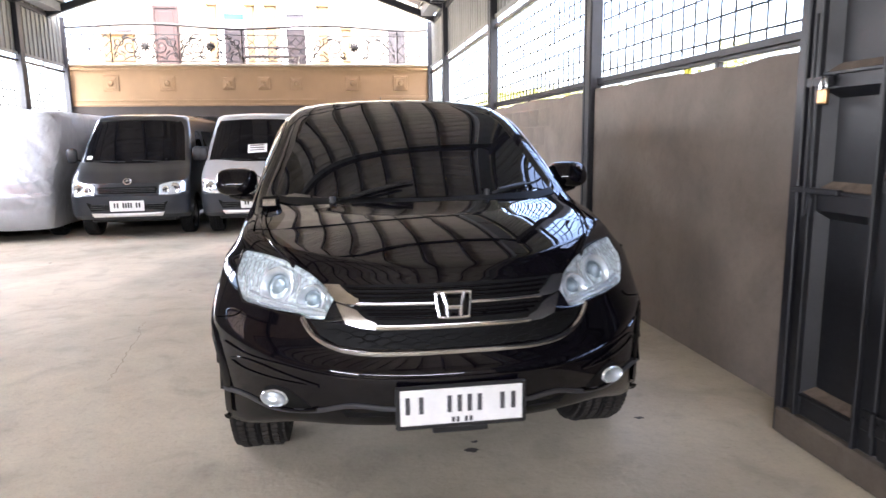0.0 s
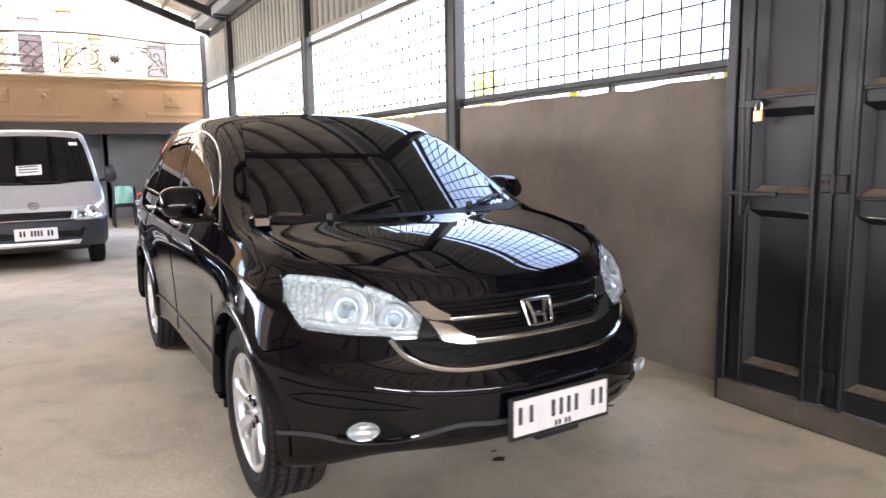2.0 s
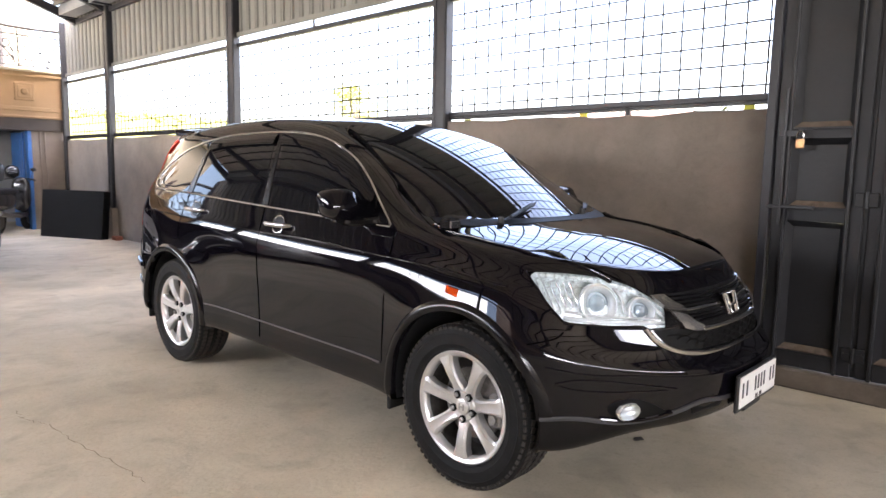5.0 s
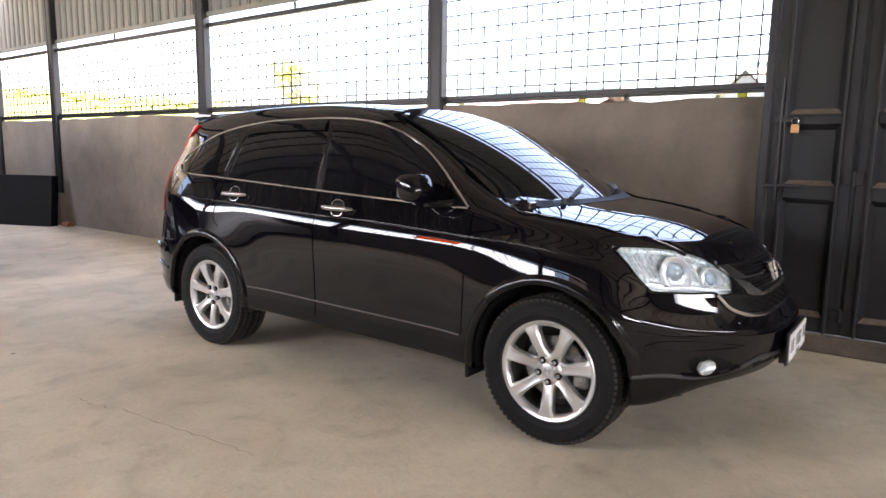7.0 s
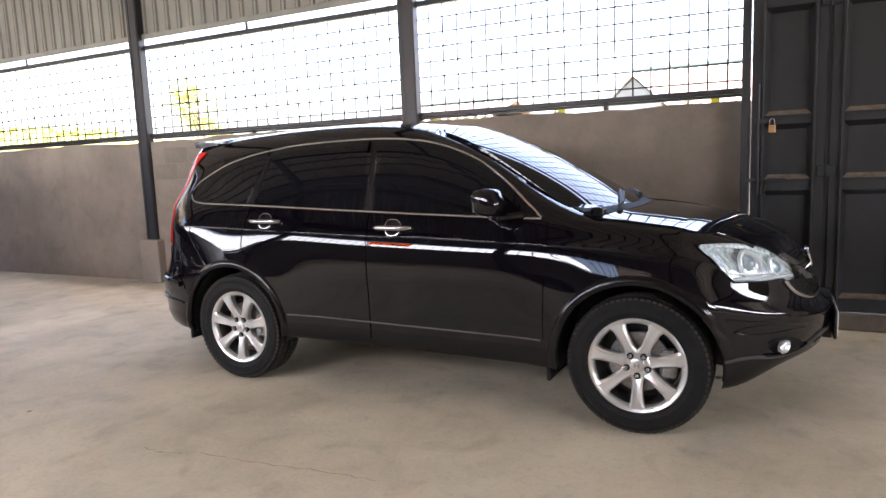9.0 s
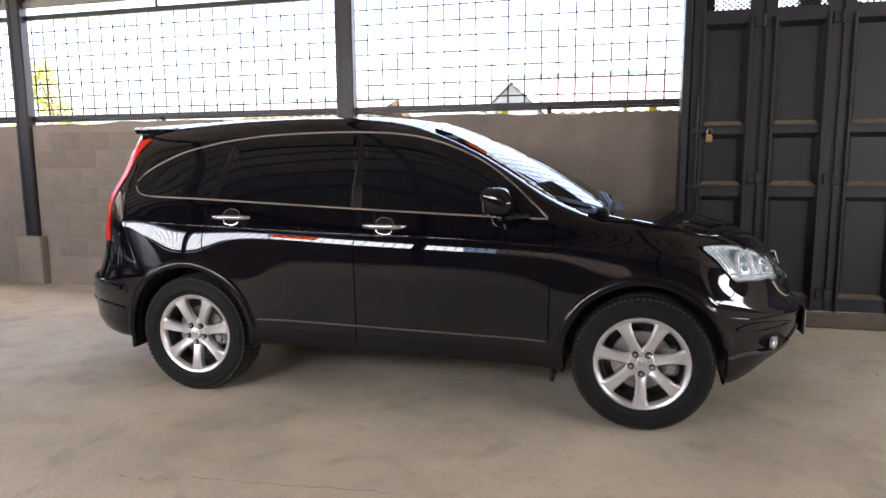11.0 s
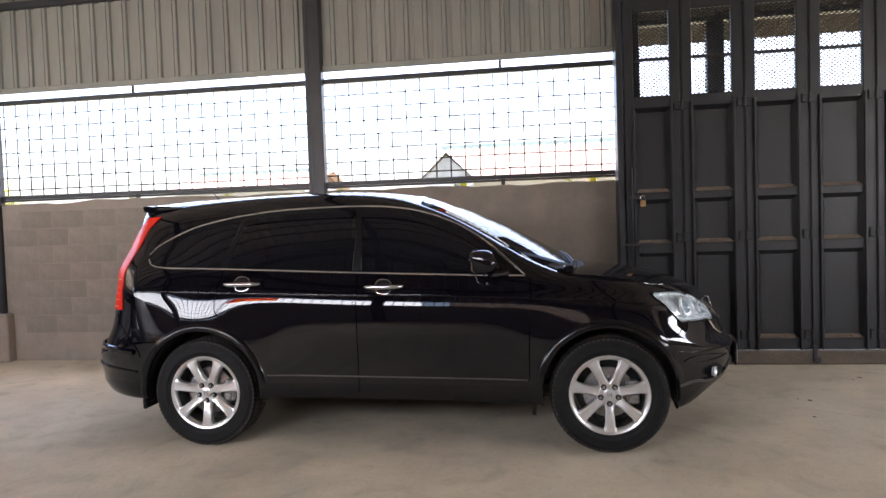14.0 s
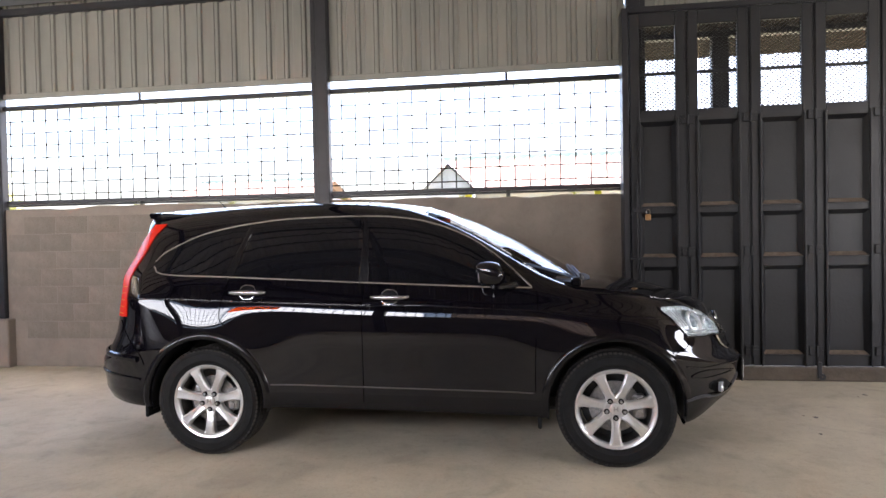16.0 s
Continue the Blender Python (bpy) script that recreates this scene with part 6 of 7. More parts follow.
def upper_door(x0, x1, zt, material, transom, label):
    d = empty("balcony_door", ((x0 + x1) / 2, UY, 3.17), label, "door", "balcony doors", "structure")
    g = Geo()
    f = 0.16 if transom else 0.06
    g.box(x0 - f, x0, UY - 0.06, UY, 3.17, zt + (0.62 if transom else 0.08), 0.006)
    g.box(x1, x1 + f, UY - 0.06, UY, 3.17, zt + (0.62 if transom else 0.08), 0.006)
    g.box(x0, x1, UY - 0.06, UY, zt, zt + (0.22 if transom else 0.08), 0.006)
    if transom:
        g.box(x0, x1, UY - 0.06, UY, zt + 0.38, zt + 0.62, 0.006)
    part("door_frame", g, M_WHITEP if transom else material, d, "white frame" if transom else "")
    g = Geo()
    g.box(x0, x1, UY - 0.03, UY - 0.004, 3.17, zt, 0.004)
    leaf = part("door_leaf", g, material, d)
    for k in range(2):
        g = Geo()
        z0 = 3.27 + k * (zt - 3.2) / 2
        g.box(x0 + 0.08, x1 - 0.08, UY - 0.045, UY - 0.028, z0, z0 + (zt - 3.2) / 2 - 0.15, 0.008)
        part("door_panel", g, material, leaf)
    if transom:
        g = Geo()
        g.box(x0 + 0.02, x1 - 0.02, UY - 0.03, UY - 0.01, zt + 0.22, zt + 0.38)
        part("transom_glass", g, transom, d, "transom light")


upper_door(-4.62, -4.08, 4.92, M_BROWNWOOD, None, "tall brown wooden balcony door in the sunlit wall")
upper_door(-2.87, -2.33, 4.42, M_DARKWOOD, M_TEAL, "dark red wooden balcony door with a teal transom")
upper_door(-1.22, -0.72, 4.42, M_DARKWOOD, M_GREYDOOR, "dark wooden balcony door with a grey transom")
upper_door(1.62, 1.98, 4.32, M_GREYDOOR, None, "grey balcony door in a pale wall")
upper_door(-5.62, -5.28, 4.30, M_GREYDOOR, None, "grey balcony door in a pale wall")
# bench behind the railing
bench = empty("bench", (-1.6, 18.0, 3.17), "dark red wooden bench on the balcony", "bench")
for z in (3.52, 3.78):
    g = Geo()
    g.box(-2.35, -0.85, 17.95 if z < 3.6 else 18.25, 18.28 if z < 3.6 else 18.3, z, z + 0.06, 0.01)
    part("seat" if z < 3.6 else "backrest", g, M_DARKWOOD, bench)
for x in (-2.3, -0.9):
    g = Geo()
    g.box(x - 0.03, x + 0.03, 17.95, 18.28, 3.17, 3.54, 0.006)
    part("leg", g, M_DARKWOOD, bench)

# wrought iron railing
rail = empty("balcony_railing", (-1.77, FY, 3.17), "black wrought iron balcony railing with scrolls and diamond panels", "railing", kind="structure")


def rail_top(x):
    u = (x - LX) / (WX - LX)
    return 4.0 + 0.045 * math.cos((u - 0.22) * 2 * math.pi * 2.1)


RY = FY + 0.05
g = Geo()
g.tube([(LX + (WX - LX) * k / 60, RY, rail_top(LX + (WX - LX) * k / 60)) for k in range(61)], 0.03, 8)
part("top_rail", g, M_IRON, rail, smooth=True)
for z in (3.23, 3.82):
    g = Geo()
    g.tube([(LX, RY, z), (WX, RY, z)], 0.014, 6)
    part("rail_bar", g, M_IRON, rail, smooth=True)
cells = [(-5.85, -4.9, "d"), (-4.9, -3.45, "s"), (-3.45, -2.05, "s"), (-2.05, -0.5, "d"), (-0.5, 1.55, "s"), (1.55, WX, "d")]
for x0, x1, kind_ in cells:
    for x in (x0, x1):
        g = Geo()
        g.box(x - 0.012, x + 0.012, RY - 0.012, RY + 0.012, 3.17, rail_top(x), 0.003)
        part("baluster", g, M_IRON, rail)
    if kind_ == "d":
        n = max(2, int((x1 - x0) / 0.2))
        for k in range(-3, n):
            for s in (1, -1):
                a = x0 + (x1 - x0) * k / n if s > 0 else x1 - (x1 - x0) * k / n
                pa, pb = Vector((a, RY, 3.24)), Vector((a + s * 0.6, RY, 3.81))
                t0 = max(0, ((x0 if s > 0 else x1) - a) / (s * 0.6))
                t1 = min(1, ((x1 if s > 0 else x0) - a) / (s * 0.6))
                if t1 - t0 > 0.08:
                    g = Geo()
                    g.tube([pa.lerp(pb, t0), pa.lerp(pb, t1)], 0.011, 6)
                    part("diamond_bar", g, M_IRON, rail)
        for k in range(3):
            g = egg((x0 + (x1 - x0) * (0.3 + 0.2 * k), RY - 0.01, 3.36 + 0.15 * (k % 2)), (0.03, 0.015, 0.03), 1, 8, 6)
            part("rosette", g, M_IRON, rail)
    else:
        mid, span = (x0 + x1) / 2, (x1 - x0)

        def whorl(cx_, cz_, r0, turns, s, phase, tail):
            """A spiral bar that runs out into a curved tail."""
            pts = []
            for k in range(29):
                u = k / 28
                a = phase + (1 - u) * turns * 2 * math.pi
                r = r0 * (0.16 + 0.84 * u)
                pts.append((cx_ + s * r * math.cos(a), RY, cz_ + r * math.sin(a)))
            last = pts[-1]
            for k in range(1, 7):
                u = k / 6
                pts.append((last[0] + (tail[0] - last[0]) * u, RY, last[2] + (tail[1] - last[2]) * u + 0.06 * math.sin(math.pi * u)))
            part("scroll", Geo().tube(pts, [0.018 - 0.008 * abs(k / 34 - 0.6) for k in range(35)], 5), M_IRON, rail, smooth=True)

        for s in (-1, 1):
            whorl(mid + s * 0.23 * span, 3.55, 0.20, 1.6, s, 0.6, (mid + s * 0.48 * span, 3.27))
            whorl(mid + s * 0.40 * span, 3.66, 0.12, 1.3, s, 2.4, (mid + s * 0.10 * span, 3.80))
            whorl(mid + s * 0.12 * span, 3.38, 0.10, 1.2, s, 3.9, (mid + s * 0.33 * span, 3.25))
            whorl(mid + s * 0.44 * span, 3.36, 0.07, 1.1, -s, 0.2, (mid + s * 0.30 * span, 3.26))
            for lx, lz, la in ((0.16, 3.70, 0.6), (0.33, 3.42, -0.7), (0.28, 3.74, 0.3), (0.45, 3.52, 1.1)):
                g = egg((0, 0, 0), (0.075, 0.008, 0.024), 1, 8, 6)
                m_ = Matrix.Translation((mid + s * lx * span, RY - 0.01, lz)) @ Matrix.Rotation(la * s, 4, "Y")
                g.v = [tuple(m_ @ Vector(p)) for p in g.v]
                part("iron_leaf", g, M_IRON, rail)
        part("flower", egg((mid, RY - 0.01, 3.56), (0.07, 0.02, 0.07), 1, 14, 8), M_IRON, rail, "round iron flower")
        for k in range(8):
            a = k * math.pi / 4
            part("petal", egg((mid + 0.085 * math.cos(a), RY, 3.56 + 0.085 * math.sin(a)), (0.03, 0.008, 0.03), 1, 8, 6), M_IRON, rail)

# ---- vans ----
M_MIRRORCAP = mat("grey_mirror_shell", (0.026, 0.027, 0.030), 0.3, 0.3, var=0.1, scale=10)


def van_shell(p=0.0, hem=None):
    """Half columns of a small forward control van: nose at y 0, length 4."""
    spec = [  # half width, front, rear, height front, height side
        (0.60, 0.16, 3.90, 0.30, 0.30), (0.79, 0.05, 3.97, 0.31, 0.30), (0.825, 0.012, 4.0, 0.37, 0.36), (0.834, 0.0, 4.0, 0.50, 0.50), (0.834, 0.004, 4.0, 0.635, 0.65),
        (0.832, 0.022, 4.0, 0.66, 0.68), (0.834, 0.040, 4.0, 0.67, 0.69), (0.832, 0.075, 4.0, 0.825, 0.86), (0.828, 0.10, 4.0, 0.85, 0.91), (0.82, 0.24, 3.98, 0.98, 1.02), (0.80, 0.385, 3.97, 1.085, 1.12),
        (0.765, 0.66, 3.96, 1.38, 1.40), (0.715, 0.915, 3.94, 1.655, 1.665), (0.69, 0.99, 3.93, 1.745, 1.755), (0.655, 1.05, 3.92, 1.795, 1.805), (0.60, 1.10, 3.90, 1.82, 1.83), (0.40, 1.25, 3.86, 1.845, 1.855), (0.0, 1.45, 3.8, 1.86, 1.875)]
    rws = []
    for a, f, r, zf, zs in spec:
        ln = []
        yf = f + 0.24
        for i in range(13):
            t = math.pi / 2 * (i / 13) ** 1.5
            ln.append(Vector((a * math.sin(t) ** 0.36, yf - (yf - f) * math.cos(t) ** 1.25, zf + (zs - zf) * (i / 13) ** 2)))
        for i in range(31):
            ln.append(Vector((a, yf + (r - 0.25 - yf) * i / 30, zs)))
        for i in range(1, 9):
            t = math.pi / 2 * (1 - i / 8)
            ln.append(Vector((a * max(0, math.sin(t)) ** 0.5, r - 0.25 + 0.25 * math.cos(t) ** 0.9, zs)))
        rws.append(ln)
    return [[rws[k // 4][j].lerp(rws[min(k // 4 + 1, len(rws) - 1)][j], (k % 4) / 4) for k in range(4 * len(rws) - 3)] for j in range(len(rws[0]))]


VCOLS = van_shell()


def build_van(loc, paint, lower, label, front_label):
    v = empty("van", loc, label, "van", "parked vans")
    ox, oy = loc[0], loc[1]
    n = len(VCOLS[0])
    fw, rw_, ar = 0.72, 3.37, 0.33
    gall = Geo().add([(ox + p.x, oy + p.y, p.z) for c in VCOLS for p in c], [(j * n + i, (j + 1) * n + i, (j + 1) * n + i + 1, j * n + i + 1) for j in range(len(VCOLS) - 1) for i in range(n - 1)])
    sk = Skin(Geo().add(gall.v, gall.f).mirrored(ox))

    def inn(p):
        return abs(p[0] - ox) > 0.5 and min(math.hypot(p[1] - oy - fw, p[2] - 0.3), math.hypot(p[1] - oy - rw_, p[2] - 0.3)) < ar

    lo, hi = Geo(), Geo()
    vs = list(gall.v)
    for q in gall.f:
        k = [inn(gall.v[t]) for t in q]
        if all(k):
            continue
        for t, bad in zip(q, k):
            if bad:
                x, y, z = gall.v[t]
                cy = oy + (fw if abs(y - oy - fw) < abs(y - oy - rw_) else rw_)
                d = math.hypot(y - cy, z - 0.3)
                vs[t] = (x, cy + (y - cy) * ar / d, 0.3 + (z - 0.3) * ar / d)
        i = q[0] % n
        front = gall.v[q[0]][1] < oy + 0.5
        (lo if (i < 22 and front) or i < 8 else hi).f.append(q)
    hi.v, lo.v = list(vs), list(vs)
    part("body_shell", hi.mirrored(ox), paint, v, "", smooth=True, weld=True, sharp=24)
    part("bumper", lo.mirrored(ox), lower, v, "dark grey front bumper", smooth=True, weld=True, sharp=24)
    g = Geo()
    g.box(ox - 0.6, ox + 0.6, oy + 0.3, oy + 3.8, 0.24, 0.4, 0.02)
    part("underbody", g, M_TRIM, v)
    fr = Vector((0, 1, 0))

    def X(x, z, y=-1.0):
        return (ox + x, oy + y, z)

    wsp = [X(x, z) for x, z in ((-0.735, 1.125), (-0.3, 1.105), (0, 1.10), (0.3, 1.105), (0.735, 1.125), (0.705, 1.35), (0.660, 1.62), (0.61, 1.725), (0.3, 1.745), (0, 1.75), (-0.3, 1.745), (-0.61, 1.725), (-0.660, 1.62), (-0.705, 1.35))]
    part("windscreen", sk.panel(wsp, fr, 0.004, 0.06), M_VANGLASS, v, "dark windscreen", smooth=True)
    gr = [X(x, z) for x, z in ((-0.42, 0.745), (-0.39, 0.675), (0.39, 0.675), (0.42, 0.745), (0.40, 0.77), (-0.40, 0.77))]
    part("grille", sk.panel(gr, fr, 0.004, 0.05), M_GRILLE, v, "black grille slot", smooth=True)
    for z in (0.70, 0.722, 0.745):
        g = Geo()
        g.tube(sk.on([X(-0.38 + 0.76 * k / 8, z) for k in range(9)], fr, 0.008), 0.006, 6)
        part("grille_slat", g, M_TRIM, v)
    intake = [X(x, z) for x, z in ((-0.56, 0.555), (-0.50, 0.43), (0.50, 0.43), (0.56, 0.555))]
    part("lower_intake", sk.panel(intake, fr, 0.003, 0.05), M_GRILLE, v)
    for z in (0.465, 0.495, 0.525):
        g = Geo()
        g.tube(sk.on([X(-0.50 + 1.0 * k / 8, z) for k in range(9)], fr, 0.006), 0.005, 6)
        part("intake_rib", g, M_TRIM, v)
    skid = [X(x, z) for x, z in ((-0.50, 0.40), (-0.47, 0.345), (0.47, 0.345), (0.50, 0.40))]
    part("skid_strip", sk.panel(skid, fr, 0.008, 0.05), M_ALLOY, v, "silver strip under the bumper", smooth=True)
    for s in (-1, 1):
        hl = [X(s * x, z, 0.09) for x, z in ((0.425, 0.652), (0.44, 0.785), (0.50, 0.808), (0.62, 0.832), (0.785, 0.845), (0.808, 0.79), (0.798, 0.69), (0.70, 0.655), (0.56, 0.648))]
        hl = hl if s < 0 else hl[::-1]
        lamp = part("head_lamp", sk.panel(hl, Vector((-s * 0.25, 0.97, 0)).normalized(), 0.006, 0.04, 0.012), M_REFL, v, "clear head lamp", smooth=True)
        for bx, bz, br in ((0.66, 0.748, 1.2), (0.535, 0.728, 0.85)):
            c = sk.on([X(s * bx, bz)], fr, 0.012)[0]
            g = Geo()
            g.lathe([(-0.006, 0.001), (0.0, 0.03 * br), (-0.012, 0.055 * br), (0.0, 0.06 * br)], c, "y", 20)
            part("lamp_bowl", g, M_CHROME, lamp, smooth=True)
            g = Geo()
            g.lathe([(-0.010, 0.001), (-0.008, 0.016 * br), (0.004, 0.022 * br)], c, "y", 14)
            part("bulb_shade", g, M_GREYDOOR, lamp, smooth=True)
        part("lamp_cover", sk.panel(hl, Vector((-s * 0.25, 0.97, 0)).normalized(), 0.014, 0.04, 0.004), M_LENS, lamp, smooth=True).visible_shadow = False
        for ya, yb in ((0.98, 1.75), (1.85, 2.75), (2.85, 3.75)):
            sd = Vector((-s, 0, 0))
            sw = [(ox + s * 2, oy + y, z) for y, z in ((ya + (0.0 if ya > 1 else 0.02), 1.14), (yb, 1.14), (yb - 0.04, 1.58), (ya + (0.05 if ya > 1 else 0.42), 1.58))]
            sw = sw if s > 0 else sw[::-1]
            part("side_window", sk.panel(sw, sd, 0.004, 0.06), M_TINT, v, "dark side window", smooth=True)
        g = egg((ox + s * 0.96, oy + 0.78, 1.22), (0.075, 0.05, 0.115), 0.6)
        mir = part("wing_mirror", g, M_MIRRORCAP, v, "grey wing mirror", smooth=True, sharp=0)
        g = Geo()
        g.tube([(ox + s * 0.93, oy + 0.8, 1.16), (ox + s * 0.80, oy + 0.86, 1.12)], 0.018, 8)
        part("mirror_arm", g, M_TRIM, mir)
        for wy in (fw, rw_):
            m = Matrix.Translation((ox + s * 0.70, oy + wy, 0.29)) @ (Matrix.Identity(4) if s < 0 else Matrix.Rotation(math.pi, 4, "Z")) @ Matrix.Scale(0.81, 4)
            wh = part("wheel", placed(wg["rim"], m), M_STEEL, v, "steel wheel with black tyre", smooth=True)
            part("tyre", placed(wg["tyre"], m), M_RUBBER, wh, smooth=True, sharp=30)
            part("hub", placed(wg["hub"], m), M_STEEL, wh, smooth=True)
            part("wheel_disc", placed(Geo().lathe([(-0.04, 0.21), (-0.05, 0.12), (-0.06, 0.06)], (0, 0, 0), "x", 28), m), M_STEEL, wh, smooth=True)
    py_ = sk.on([X(0, 0.5)], fr, 0.02)[0].y
    pl = part("number_plate", Geo().box(ox - 0.235, ox + 0.235, py_, py_ + 0.012, 0.425, 0.575, 0.004), M_WHITE, v, "white number plate with plain dark bars")
    for x0 in (-0.18, -0.14, -0.06, -0.025, 0.01, 0.045, 0.12, 0.16):
        part("plate_bar", Geo().box(ox + x0, ox + x0 + 0.024, py_ - 0.002, py_ + 0.001, 0.475, 0.545), M_GREYDOOR, pl)
    g = Geo()
    bc = sk.on([X(0, 0.845)], fr, 0.006)[0]
    g.tube([bc + Vector((0.055 * math.cos(2 * math.pi * k / 24), 0.02 * math.sin(2 * math.pi * k / 24), 0.040 * math.sin(2 * math.pi * k / 24))) for k in range(24)], 0.009, 6, True)
    badge = part("oval_badge", g, M_CHROME, v, "oval chrome badge", smooth=True)
    g = Geo()
    g.tube([bc + Vector((dx, 0.02 * dz / 0.036 - 0.003, dz)) for dx, dz in ((-0.045, -0.012), (-0.015, 0.0), (0.0, 0.022), (0.012, -0.004), (0.048, 0.010))], 0.008, 6)
    part("badge_bar", g, M_CHROME, badge, smooth=True)
    for x0, x1 in ((-0.1, -0.55), (0.45, 0.0)):
        g = Geo()
        g.tube(sk.on([X(x0 + (x1 - x0) * k / 6, 1.115 + 0.02 * k / 6) for k in range(7)], fr, 0.014), 0.008, 6)
        part("wiper", g, M_TRIM, v, smooth=True)
    for s in (-1, 1):
        g = Geo()
        g.tube(sk.on([(ox + s * 2, oy + 1.8, 1.1 - 0.75 * k / 6) for k in range(7)], Vector((-s, 0, 0)), 0.0005), 0.004, 5)
        part("door_seam", g, M_GAP, v)
    return v, sk


M_VANGREY = mat("dark_grey_metallic_paint", (0.017, 0.018, 0.021), 0.3, 0.3, var=0.12, scale=5, coat=0.8)
M_VANBUMP = mat("blue_grey_paint", (0.026, 0.029, 0.036), 0.4, 0.3, var=0.15, scale=5, coat=0.4)
M_VANSILVER = mat("silver_metallic_paint", (0.43, 0.435, 0.445), 0.34, 0.4, var=0.08, scale=5, coat=0.8)
M_VANLOW = mat("slate_grey_paint", (0.021, 0.024, 0.030), 0.35, 0.3, var=0.15, scale=5, coat=0.6)
van1, sk1 = build_van((-3.0, 9.98, 0), M_VANGREY, M_VANLOW, "dark grey metallic minivan parked on the concrete", "dark")
van2, sk2 = build_van((-1.17, 9.98, 0), M_VANSILVER, M_VANBUMP, "silver minivan with a paper notice behind its windscreen", "silver")
M_PAPER = mat("white_paper", (0.80, 0.80, 0.78), 0.8, var=0.05, scale=10)
pp = sk2.panel([(-1.17 + x, 8, z) for x, z in ((-0.16, 1.22), (0.13, 1.235), (0.13, 1.36), (-0.16, 1.345))], Vector((0, 1, 0)), 0.009, 0.05)
paper = part("paper_notice", pp, M_PAPER, van2, "white paper notice with grey marks")
for k in range(3):
    part("notice_bar", sk2.panel([(-1.17 + x, 8, z) for x, z in ((-0.13, 1.335 - 0.035 * k), (-0.13, 1.322 - 0.035 * k), (0.09, 1.332 - 0.035 * k), (0.09, 1.345 - 0.035 * k))], Vector((0, 1, 0)), 0.012, 0.05, 0.001), M_GREYDOOR, paper)
st = sk2.panel([(-1.17 + x, 8, z) for x, z in ((0.48, 1.62), (0.58, 1.62), (0.58, 1.66), (0.48, 1.66))], Vector((0, 1, 0)), 0.009, 0.05)
part("sticker", st, M_PAPER, van2, "small pale windscreen sticker")
st = sk1.panel([(-3.0 + x, 8, z) for x, z in ((-0.66, 1.16), (-0.58, 1.16), (-0.58, 1.21), (-0.66, 1.21))], Vector((0, 1, 0)), 0.009, 0.05)
part("sticker", st, M_PAPER, van1, "small pale windscreen sticker")

# covered vehicle: the same form under a loose silver cover
M_COVER = mat("silver_car_cover", (0.36, 0.365, 0.37), 0.45, 0.1, var=0.12, scale=3, bump=0.6, bump_scale=6)
cov = empty("covered_vehicle", (-4.98, 10.1, 0), "vehicle under a wrinkled silver grey cover with exposed tyres", "covered car")
g = Geo()
rws = []
fine = []
for j in range(3 * len(VCOLS) - 2):
    ca, cb = VCOLS[j // 3], VCOLS[min(j // 3 + 1, len(VCOLS) - 1)]
    half_c = [p.lerp(q, (j % 3) / 3) for p, q in zip(ca, cb)]
    fine.append([half_c[k // 2].lerp(half_c[min(k // 2 + 1, len(half_c) - 1)], (k % 2) / 2) for k in range(10, 2 * len(half_c) - 1)])
for j, c in enumerate(fine):
    ln = []
    for p in c:
        h = (p.z - 0.2) / 1.7
        q = Vector((p.x * 1.05, p.y * 1.03 - 0.06, 0.20 + h * 1.78 if p.z > 0.4 else 0.17 + 0.1 * h))
        s1 = Vector((q.x * 2.2 + q.y * 1.5, q.y * 2.2, q.z * 1.0))
        w = noise.noise(s1) * 0.045 - 0.01
        w += 0.024 * (1 - abs(noise.noise(Vector((q.x * 5 + q.z * 5.5, q.y * 6 - q.z * 4, q.z * 1.4))) * 2.2)) * (0.35 + 0.65 * max(0, 1 - h))
        w += 0.008 * (1 - abs(noise.noise(Vector((q.x * 13 - q.z * 9, q.y * 13 + q.z * 9, q.z * 4))) * 2))
        nrm = Vector((q.x, (q.y - 2) * 0.4, 0.15)).normalized()
        q = q + nrm * w
        ln.append((-4.98 + q.x, 10.1 + q.y, q.z))
    rws.append(ln)
gg = Geo().grid(rws)
gg.mirrored(-4.98)
part("cover", gg, M_COVER, cov, "wrinkled silver cover", smooth=True, weld=True, sharp=0)
for s in (-1, 1):
    for wy in (0.74, 3.4):
        m = Matrix.Translation((-4.98 + s * 0.72, 10.1 + wy, 0.29)) @ (Matrix.Identity(4) if s < 0 else Matrix.Rotation(math.pi, 4, "Z")) @ Matrix.Scale(0.81, 4)
        wh = part("wheel", placed(wg["rim"], m), M_STEEL, cov, "steel wheel with black tyre", smooth=True)
        part("tyre", placed(wg["tyre"], m), M_RUBBER, wh, smooth=True, sharp=30)

# ---- scooter and clutter by the rear opening ----
bike = empty("motor_scooter", (1.0, 15.6, 0), "black motor scooter parked with its red tail lamp outward", "scooter")
BX, BY = 1.0, 15.2
M_BIKE = mat("black_scooter_plastic", (0.012, 0.012, 0.014), 0.2, coat=0.5)
for nm, y, r in (("rear_wheel", BY + 0.1, 0.27), ("front_wheel", BY + 1.35, 0.27)):
    g = Geo().lathe([(-0.05, r - 0.09), (-0.055, r - 0.04), (-0.03, r), (0.03, r), (0.055, r - 0.04), (0.05, r - 0.09)], (BX, y, r), "x", 28)
    wv = part(nm, g, M_RUBBER, bike, "black tyre", smooth=True)
    g = Geo().lathe([(-0.045, r - 0.08), (-0.02, 0.02), (0.02, 0.02), (0.045, r - 0.08)], (BX, y, r), "x", 20)
    part("rim", g, M_STEEL, wv, smooth=True)
g = egg((BX, BY + 0.32, 0.62), (0.13, 0.46, 0.17), 0.7)
part("tail_body", g, M_BIKE, bike, smooth=True, sharp=0)
